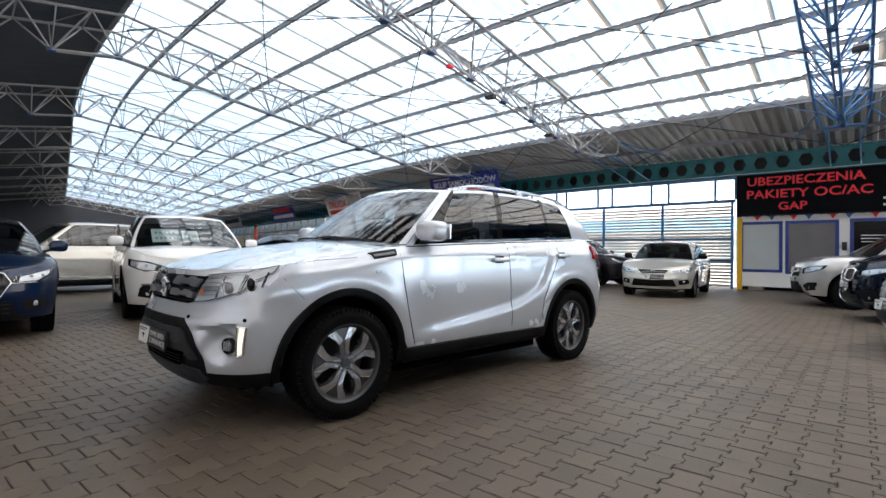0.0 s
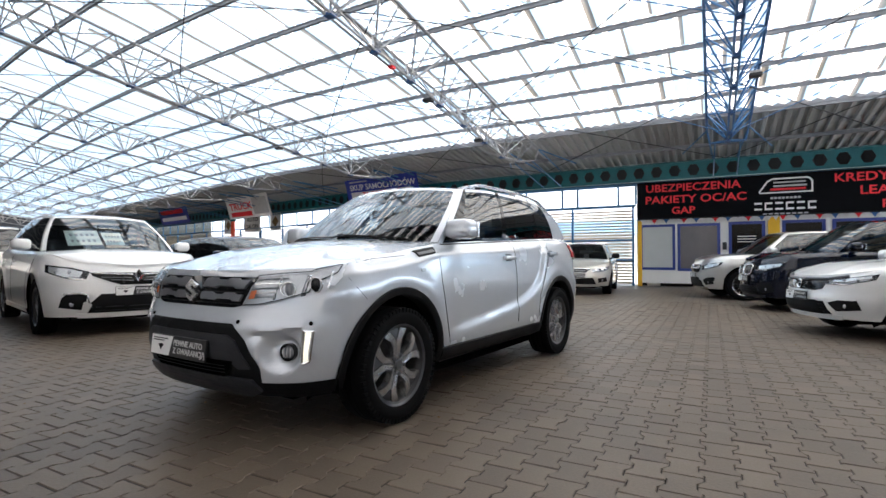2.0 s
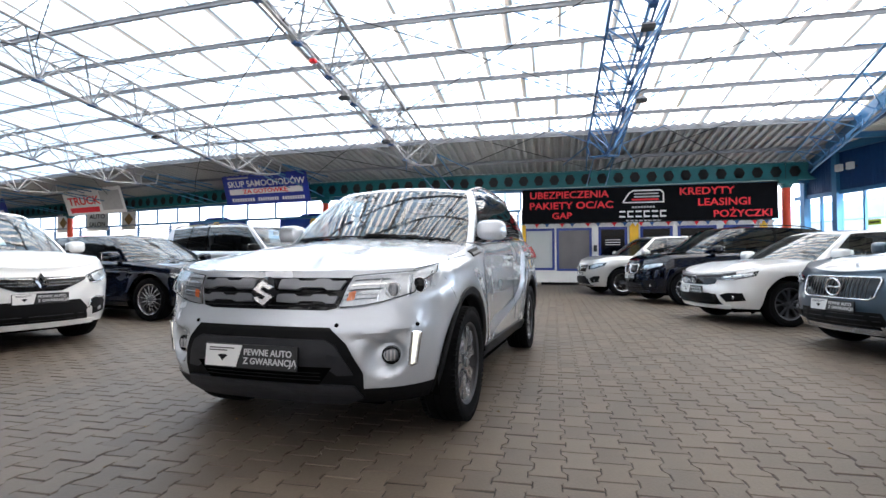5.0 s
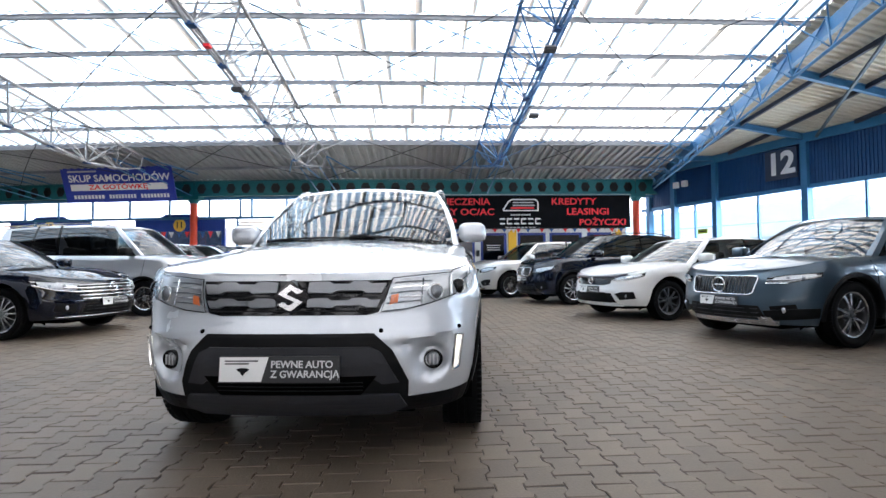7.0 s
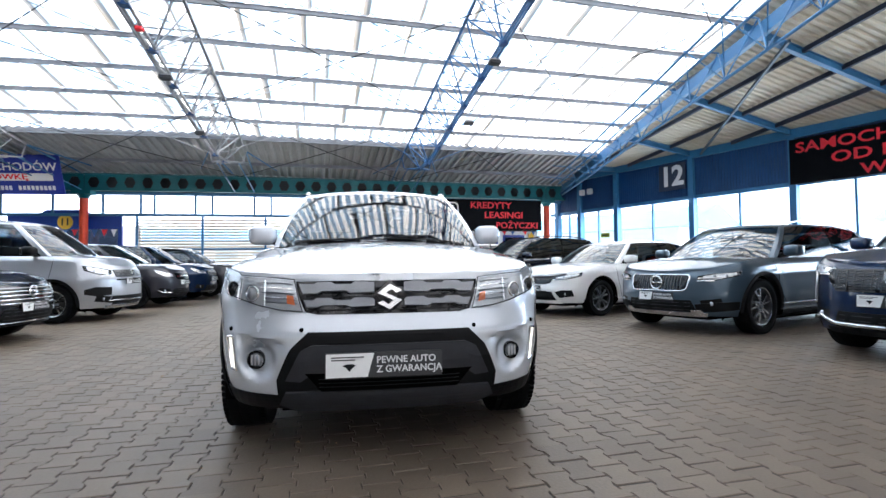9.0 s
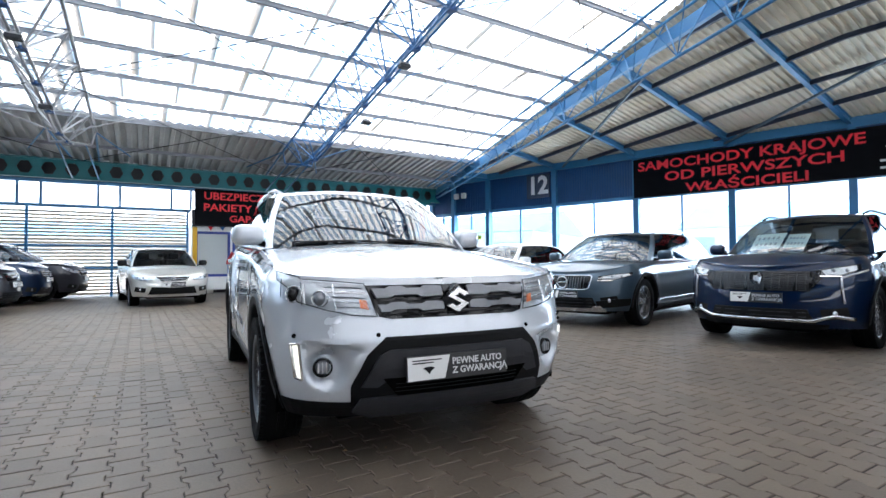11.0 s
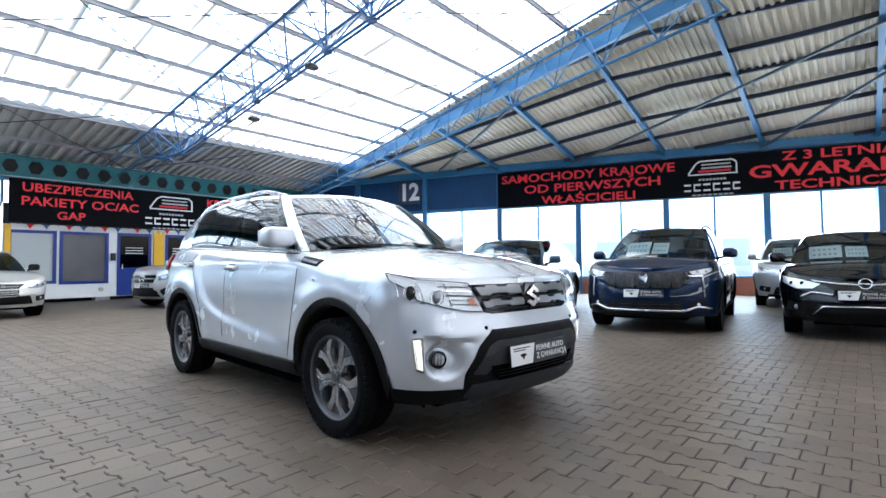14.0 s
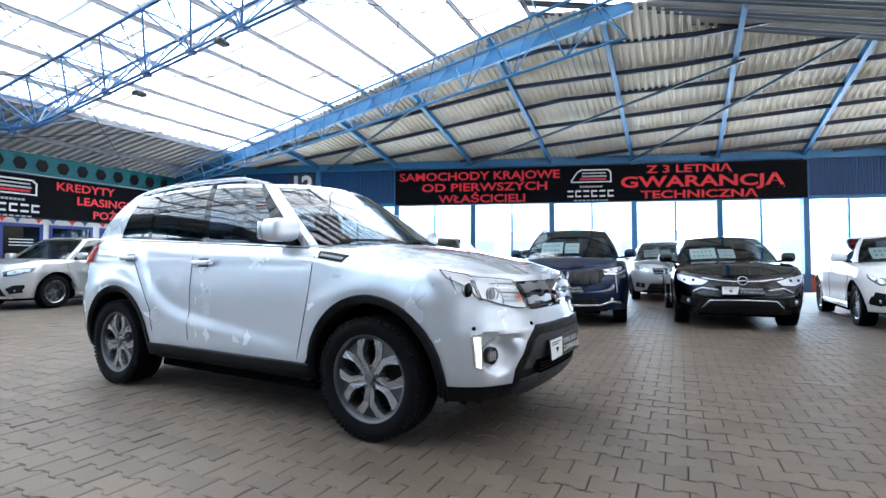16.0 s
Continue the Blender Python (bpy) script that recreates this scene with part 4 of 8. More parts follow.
def shed(name, m, L, W, H, roof_h):
    b = thing(name, "pale outdoor hall with a light blue roof beyond the glass", "building", m)
    part("wall", box_bm(-L / 2, L / 2, 0, W, -0.06, H), M_PALE, b)
    bm = bmesh.new()
    p = [(-L / 2 - 0.4, -0.4, H), (L / 2 + 0.4, -0.4, H), (L / 2 + 0.4, W + 0.4, H), (-L / 2 - 0.4, W + 0.4, H), (-L / 2 - 0.4, W / 2, H + roof_h), (L / 2 + 0.4, W / 2, H + roof_h)]
    v = [bm.verts.new(q) for q in p]
    for f in ((0, 1, 5, 4), (2, 3, 4, 5), (0, 4, 3), (1, 2, 5), (3, 2, 1, 0)):
        bm.faces.new([v[i] for i in f])
    part("roof", bm, M_BLUEROOF, b)
    n = int(L / 3)
    for i in range(n):
        x = -L / 2 + (i + 0.5) * L / n
        w = part("window", box_bm(x - 0.9, x + 0.9, -0.05, -0.004, 0.8, H - 0.7), M_SHEDGLASS, b)
    return b


shed("outdoor_hall", END_B @ pose(20, 26, 0), 34, 12, 3.6, 2.2)
shed("outdoor_hall", END_B @ pose(-8, 9, 0, 0, 0, 10), 14, 10, 3.0, 1.6)
shed("outdoor_hall", pose(44, 10, 0, 0, 0, -90), 60, 12, 3.2, 1.6)

# glowing walls added far beyond the yard in place of bright white sky
M_SKYGLOW, _n, _l, _b = node_mat("bright_haze")
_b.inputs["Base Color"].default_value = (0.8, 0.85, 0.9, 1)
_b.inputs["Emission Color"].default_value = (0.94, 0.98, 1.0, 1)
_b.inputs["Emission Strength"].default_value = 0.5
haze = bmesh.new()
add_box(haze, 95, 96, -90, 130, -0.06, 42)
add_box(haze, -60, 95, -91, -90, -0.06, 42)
tagged(part("backdrop", haze, M_SKYGLOW), "bright white haze far beyond the yard", "sky", kind="structure")


# ---- the hall turns: beyond the office everything swings round with it ----
BEND_A, BEND_B, BEND = 4.5, 22.0, radians(12.5)


def course(s):
    """Place on the office wall's line after s metres, and the heading there."""
    if s <= BEND_A:
        return 17.8, s, 0.0
    k = BEND / (BEND_B - BEND_A)
    a = k * (min(s, BEND_B) - BEND_A)
    x, y = 17.8 + (1 - math.cos(a)) / k, BEND_A + math.sin(a) / k
    if s > BEND_B:
        x, y = x + (s - BEND_B) * math.sin(BEND), y + (s - BEND_B) * math.cos(BEND)
    return x, y, a


def bend_mesh(ob):
    me = ob.data
    m = ob.matrix_world
    ys = [(m @ v.co).y for v in me.vertices]
    if not ys or max(ys) <= BEND_A:
        return
    if me.users > 1:
        ob.data = me = me.copy()
    bm = bmesh.new()
    bm.from_mesh(me)
    bm.transform(m)
    if min(ys) < BEND_B - 0.5 and max(ys) - min(ys) > 1.5:
        for i in range(11):
            bmesh.ops.bisect_plane(bm, geom=bm.verts[:] + bm.edges[:] + bm.faces[:], plane_co=(0, BEND_A + 1.75 * i, 0), plane_no=(0, 1, 0))
    for v in bm.verts:
        x, y, a = course(v.co.y)
        d = v.co.x - 17.8
        v.co.x, v.co.y = x + d * math.cos(a), y - d * math.sin(a)
    bm.transform(m.inverted())
    bm.to_mesh(me)
    bm.free()


bpy.context.view_layer.update()
STRAIGHT = ("ground", "floor", "backdrop", "shed", "outdoor", "far_column")
RIGID = ("sign", "shop", "banner", "floodlight")
for ob in list(scene.objects):
    top = ob
    while top.parent:
        top = top.parent
    if any(w in top.name for w in STRAIGHT):
        continue
    if any(w in top.name for w in RIGID):
        m = ob.matrix_world
        if ob is top and m.translation.y > BEND_A and m.translation.x > 3:
            x, y, a = course(m.translation.y)
            d = m.translation.x - 17.8
            p = Vector((x + d * math.cos(a), y - d * math.sin(a), m.translation.z))
            ob.matrix_world = Matrix.Translation(p) @ Matrix.Rotation(-a, 4, "Z") @ Matrix.Translation(-m.translation) @ m
    elif ob.type == "MESH":
        bend_mesh(ob)


# ---- cars: shared materials ----
M_TYRE = surface("tyre_rubber", (0.005, 0.005, 0.0055), 0.75, var=0.25, scale=20, bump=0.3, spec=0.08)
M_ALLOY = surface("machined_alloy", (0.56, 0.56, 0.57), 0.26, 0.9, var=0.1, scale=8)
M_HEROALLOY = surface("two_tone_alloy", (0.44, 0.44, 0.455), 0.24, 0.85, var=0.12, scale=8)
M_SPOKEWEB = surface("grey_painted_alloy", (0.085, 0.087, 0.095), 0.35, 0.6, var=0.1, scale=8)
# dark grille bars; in wheels the colour holds the shade behind the spokes
M_ALLOYDARK = surface("dark_alloy", (0.02, 0.02, 0.022), 0.4, 0.3, var=0.1)
M_CHROME = surface("chrome", (0.80, 0.80, 0.81), 0.08, 1.0, var=0.03)
M_PLASTIC = surface("black_plastic", (0.005, 0.005, 0.0056), 0.55, var=0.2, scale=12, fine=160, bump=0.15, spec=0.15)
M_GREYPLASTIC = surface("charcoal_plastic", (0.026, 0.027, 0.031), 0.5, var=0.2, scale=12, fine=160, bump=0.15, spec=0.25)
M_GUN = surface("gunmetal_bar", (0.13, 0.135, 0.145), 0.35, 0.7, var=0.1)
M_GRILLEBAR = surface("satin_grey_bar", (0.20, 0.205, 0.22), 0.3, 0.6, var=0.1)
M_GLOSSBLACK = surface("gloss_black", (0.008, 0.008, 0.009), 0.06, var=0.1, spec=0.3)
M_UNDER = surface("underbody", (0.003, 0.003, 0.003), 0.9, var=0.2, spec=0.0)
M_SEAT = surface("dark_upholstery", (0.012, 0.012, 0.013), 0.85, var=0.2, scale=20)
M_REFLECTOR = surface("lamp_reflector", (0.58, 0.59, 0.61), 0.25, 0.6, var=0.05)
M_AMBER = surface("amber_lens", linear((0.80, 0.42, 0.24)), 0.2, var=0.1, coat=0.6)
M_LAMPGLASS = surface("lamp_projector_glass", (0.20, 0.21, 0.23), 0.06, 0.4, var=0.05, coat=0.8)
M_TAIL = surface("red_lens", (0.35, 0.01, 0.012), 0.12, var=0.15, coat=0.8)
M_PAPER = surface("price_sheet", linear((0.93, 0.98, 0.95)), 0.7, var=0.04)
M_PLATEWHITE = surface("plate_white", (0.72, 0.72, 0.71), 0.4, var=0.04)
M_PLATEBLACK = surface("plate_black", (0.012, 0.012, 0.013), 0.35, var=0.1)
M_SILVERPRINT = surface("silver_print", (0.6, 0.6, 0.6), 0.4, 0.3)
M_SCREEN = glass("windscreen_glass", (0.52, 0.57, 0.59), r0=0.10)
M_SIDEGLASS = glass("side_glass", (0.24, 0.27, 0.28), r0=0.10)
M_DARKGLASS = glass("privacy_glass", (0.06, 0.065, 0.07), r0=0.10)
M_LENS = glass("clear_lens", (0.93, 0.95, 0.96))
M_DRL, _n, _l, _b = node_mat("daylight_lamp")
_b.inputs["Base Color"].default_value = (0.85, 0.84, 0.78, 1)
_b.inputs["Emission Color"].default_value = (1.0, 0.93, 0.75, 1)
_b.inputs["Emission Strength"].default_value = 0.35


def pchip(pts):
    """A smooth curve through (x, y) points that never overshoots."""
    pts = sorted(pts)
    xs, ys = [p[0] for p in pts], [p[1] for p in pts]
    n = len(xs)
    d = [(ys[i + 1] - ys[i]) / (xs[i + 1] - xs[i]) for i in range(n - 1)]
    m = [d[0]] + [0.0 if d[i - 1] * d[i] <= 0 else 2 * d[i - 1] * d[i] / (d[i - 1] + d[i]) for i in range(1, n - 1)] + [d[-1]]

    def f(x):
        if x <= xs[0]:
            return ys[0]
        if x >= xs[-1]:
            return ys[-1]
        i = 0
        while x > xs[i + 1]:
            i += 1
        h = xs[i + 1] - xs[i]
        t = (x - xs[i]) / h
        return (ys[i] * (1 + 2 * t) * (1 - t) ** 2 + m[i] * h * t * (1 - t) ** 2 + ys[i + 1] * t * t * (3 - 2 * t) + m[i + 1] * h * t * t * (t - 1))
    return f


class Shape:
    """A car's surface. x runs forward from the front axle, y to the left, z up."""

    def __init__(s, L, W, ohf, wb, top, nose, tail, wprof, low, crown, af=0.5, ar=0.45, nf=2.6, nr=2.8, arch=0.44, hub=0.335, bump=None, dent=None, fine=(22, 14)):
        s.L, s.hw, s.ohf, s.wb, s.arch, s.hub = L, W / 2, ohf, wb, arch, hub
        s.top, s.nose, s.tail, s.wprof, s.low, s.crown = pchip(top), pchip(nose), pchip(tail), pchip(wprof), pchip(low), pchip(crown)
        s.x1, s.x2, s.nf, s.nr, s.bump = ohf - af, ohf - L + ar, nf, nr, bump
        s.dent, s.fine = dent or (lambda y, z: 0.0), fine

    def width(s, x, z):
        w = s.hw * s.wprof(z)
        t = s.top(x) - z
        if t < 0.09:
            w -= 0.05 * (1 - max(t, 0) / 0.09) ** 2
        if s.bump:
            w += s.bump(x, z)
        return w

    def front_x(s, y, z):
        w, a = s.width(s.x1, z), s.ohf - s.nose(z) - s.x1
        return s.x1 + a * max(0.0, 1 - (min(abs(y), w) / w) ** s.nf) ** (1 / s.nf) - s.dent(abs(y), z)

    def side_y(s, x, z):
        w = s.width(x, z)
        if x > s.x1:
            a = s.ohf - s.nose(z) - s.x1
            return w * max(0.0, 1 - min(1, (x - s.x1) / a) ** s.nf) ** (1 / s.nf)
        if x < s.x2:
            a = s.x2 - (s.ohf - s.L + s.tail(z))
            return w * max(0.0, 1 - min(1, (s.x2 - x) / a) ** s.nr) ** (1 / s.nr)
        return w

    def ring(s, f, z):
        """f: 0..1 front centre to front corner, 1..2 along the side, 2..3 rear corner to rear centre."""
        f = min(3.0, max(0.0, f))
        if f < 1:
            p = f * math.pi / 2
            w, a = s.width(s.x1, z), s.ohf - s.nose(z) - s.x1
            y = w * math.sin(p) ** (2 / s.nf)
            return Vector((s.x1 + a * math.cos(p) ** (2 / s.nf) - s.dent(y, z), y, z))
        if f > 2:
            p = (3 - f) * math.pi / 2
            w, a = s.width(s.x2, z), s.x2 - (s.ohf - s.L + s.tail(z))
            return Vector((s.x2 - a * math.cos(p) ** (2 / s.nr), w * math.sin(p) ** (2 / s.nr), z))
        x = s.x1 + (s.x2 - s.x1) * (f - 1)
        return Vector((x, s.width(x, z), z))

    def f_of_y(s, y, z):
        w = s.width(s.x1, z)
        return math.asin(min(1, abs(y) / w) ** (s.nf / 2)) / (math.pi / 2)

    def f_of_x(s, x, z):
        if x > s.x1:
            a = s.ohf - s.nose(z) - s.x1
            return math.acos(min(1, (x - s.x1) / a) ** (s.nf / 2)) / (math.pi / 2)
        if x < s.x2:
            a = s.x2 - (s.ohf - s.L + s.tail(z))
            return 3 - math.acos(min(1, (s.x2 - x) / a) ** (s.nr / 2)) / (math.pi / 2)
        return 1 + (x - s.x1) / (s.x2 - s.x1)

    def off(s, f, z, d):
        p = s.ring(f, z)
        e = 0.004
        t = s.ring(min(3, f + e), z) - s.ring(max(0, f - e), z)
        u = s.ring(f, z + 0.01) - s.ring(f, z - 0.01)
        n = t.cross(u)
        if n.length < 1e-9:
            n = Vector((1, 0, 0)) if f < 1 else Vector((-1, 0, 0))
        n.normalize()
        return p + n * d

    def cap_z(s, x, y):
        w = s.hw * 0.93
        ridge = 0.006 * math.exp(-((abs(y) - 0.40 - 0.10 * min(1, max(0, (0.6 - x)))) / 0.07) ** 2) * min(1.0, max(0.0, (x + 0.35) / 0.5)) * min(1.0, max(0.0, (s.ohf - 0.05 - x) / 0.2))
        return s.top(x) + s.crown(x) * (1 - min(1, (y / w) ** 2)) + ridge

    def stations(s):
        st = [i / s.fine[0] for i in range(s.fine[0])]
        xs = set()
        n = 90
        for i in range(n + 1):
            xs.add(round(1 + i / n, 5))
        st += sorted(xs)
        st += [2 + (i + 1) / 18 for i in range(18)]
        return st

    def arch_z(s, x):
        z = 0.0
        for xw in (0.0, -s.wb):
            d = abs(x - xw)
            if d < s.arch:
                z = max(z, s.hub + math.sqrt(s.arch ** 2 - d * d))
        return z


def add_sweep(bm, pts, w, h):
    """One continuous bar of section w x h along the points."""
    rows = []
    for i, p in enumerate(pts):
        d = (pts[min(i + 1, len(pts) - 1)] - pts[max(i - 1, 0)]).normalized()
        sd = d.cross(Vector((0, 0, 1)) if abs(d.z) < 0.9 else Vector((1, 0, 0))).normalized()
        up = sd.cross(d)
        rows.append([bm.verts.new(p + sd * a * w / 2 + up * b * h / 2) for a, b in ((-1, -0.6), (-0.6, -1), (0.6, -1), (1, -0.6), (1, 0.6), (0.6, 1), (-0.6, 1), (-1, 0.6))])
    for ra, rb in zip(rows, rows[1:]):
        for k in range(8):
            bm.faces.new((ra[k], ra[(k + 1) % 8], rb[(k + 1) % 8], rb[k]))
    bm.faces.new(rows[0][::-1])
    bm.faces.new(rows[-1])


def mirror_y(bm):
    g = bmesh.ops.duplicate(bm, geom=bm.verts[:] + bm.edges[:] + bm.faces[:])["geom"]
    for v in (e for e in g if isinstance(e, bmesh.types.BMVert)):
        v.co.y = -v.co.y
    bmesh.ops.reverse_faces(bm, faces=[e for e in g if isinstance(e, bmesh.types.BMFace)])


def shell(s, lowf, topf, levels=15, inset=0.0, cap=True):
    """The wrap-round body surface from lowf(x) to topf(x), with bonnet and deck closed over it."""
    bm = bmesh.new()
    cols = []
    for f in s.stations():
        xm = s.ring(f, 0.55).x
        zl = lowf(xm)
        xt = s.ring(f, s.top(xm)).x
        yt = s.ring(f, s.top(xt) - 0.002).y
        zt = s.cap_z(xt, yt) if topf is None else topf(xm)
        zl = min(zl, zt - 0.02)
        col = []
        for k in range(levels):
            v = k / (levels - 1)
            v = v if topf is not None else 1 - (1 - v) ** 1.35
            z = zl + (zt - zl) * v
            p = s.ring(f, min(z, s.top(xt) - 0.001))
            p.z = z
            if inset:
                p = s.off(f, z, -inset)
            col.append(bm.verts.new(p))
        cols.append(col)
    for a, b in zip(cols, cols[1:]):
        for k in range(levels - 1):
            try:
                bm.faces.new((a[k], a[k + 1], b[k + 1], b[k]))
            except ValueError:
                pass
    if cap:
        M = 14
        rows = []
        for col in cols:
            p = col[-1].co
            row = [col[-1]]
            for j in range(1, M + 1):
                y = p.y * (1 - j / M)
                row.append(bm.verts.new((p.x, y, s.cap_z(p.x, y))))
            rows.append(row)
        for a, b in zip(rows, rows[1:]):
            for j in range(M):
                bm.faces.new((a[j], a[j + 1], b[j + 1], b[j]))
    mirror_y(bm)
    bmesh.ops.remove_doubles(bm, verts=bm.verts[:], dist=0.0015)
    bmesh.ops.dissolve_degenerate(bm, dist=0.0008, edges=bm.edges[:])
    bmesh.ops.recalc_face_normals(bm, faces=bm.faces[:])
    return bm


def patch(s, pts, d=0.004, thick=0.0, cuts=3, sides=(1,), rear=False, shrink=1.0):
    """A piece laid on the surface. pts: (y, z) on the front, or ("x", x, z) on the flank; d: how far proud."""
    bm = bmesh.new()
    uv = []
    for p in pts:
        if p[0] == "x":
            uv.append((s.f_of_x(p[1], p[2]), p[2]))
        else:
            f = s.f_of_y(p[0], p[1])
            f = 3 - f if rear else f
            uv.append((f if p[0] >= 0 else (6 - f if rear else -f), p[1]))
    um, zm = sum(u for u, z in uv) / len(uv), sum(z for u, z in uv) / len(uv)
    vs = [bm.verts.new(((um + (u - um) * shrink) * 0.9, zm + (z - zm) * shrink, 0)) for u, z in uv]
    bm.faces.new(vs)
    bmesh.ops.triangulate(bm, faces=bm.faces[:])
    bmesh.ops.subdivide_edges(bm, edges=bm.edges[:], cuts=cuts, use_grid_fill=True)
    for v in bm.verts:
        u, z = v.co.x / 0.9, v.co.y
        neg = u < 0 or (rear and u > 3)
        q = s.off(abs(u) if not rear or u <= 3 else 6 - u, z, d)
        v.co = Vector((q.x, -q.y if neg else q.y, q.z))
    bmesh.ops.recalc_face_normals(bm, faces=bm.faces[:])
    if thick:
        c = Vector((-1.0, 0, 0.6))
        f0 = bm.faces[:][0]
        if f0.normal.dot(f0.calc_center_median() - c) < 0:
            bmesh.ops.reverse_faces(bm, faces=bm.faces[:])
        bmesh.ops.solidify(bm, geom=bm.faces[:], thickness=thick)
    if -1 in sides:
        if 1 in sides:
            mirror_y(bm)
        else:
            for v in bm.verts:
                v.co.y = -v.co.y
            bmesh.ops.reverse_faces(bm, faces=bm.faces[:])
    return bm


def seam(s, pts, r=0.0035, sgn=1, d=0.0):
    """A dark shut line along (x, z) points of the flank."""
    bm = bmesh.new()
    prev = None
    for (xa, za), (xb, zb) in zip(pts, pts[1:]):
        n = max(2, int(math.hypot(xb - xa, zb - za) / 0.05))
        for i in range(n + 1):
            x, z = xa + (xb - xa) * i / n, za + (zb - za) * i / n
            p = s.off(s.f_of_x(x, z), z, d)
            p.y *= sgn
            if prev is not None and (p - prev).length > 1e-4:
                add_tube(bm, prev, p, r, 5, caps=False)
            prev = p
    return bm


def arch_ring(s, xw, r0, r1, d, a0=-8, a1=188, depth=0.07):
    """Wheel-arch moulding between radii r0 and r1, turned in towards the wheel."""
    bm = bmesh.new()
    prof = []
    n = 40
    for i in range(n + 1):
        a = radians(a0 + (a1 - a0) * i / n)
        row = []
        for r, o in ((r1, 0.001), (r1 - 0.006, d), (r0 + 0.008, d), (r0, d - 0.008), (r0, -depth)):
            x, z = xw + r * math.cos(a), max(0.2, s.hub + r * math.sin(a))
            y = s.side_y(x, z) + o
            row.append(bm.verts.new((x, y, z)))
        prof.append(row)
    for a, b in zip(prof, prof[1:]):
        for k in range(4):
            bm.faces.new((a[k], a[k + 1], b[k + 1], b[k]))
    bmesh.ops.recalc_face_normals(bm, faces=bm.faces[:])
    return bm


def lathe(bm, prof, n=40):
    """Turns (radius, y) points about the y axis."""
    rows = []
    for i in range(n):
        t = 2 * math.pi * i / n
        rows.append([bm.verts.new((r * math.cos(t), y, r * math.sin(t))) for r, y in prof])
    for i in range(n):
        a, b = rows[i], rows[(i + 1) % n]
        for k in range(len(prof) - 1):
            bm.faces.new((a[k], b[k], b[k + 1], a[k + 1]))


WHEELS = {}


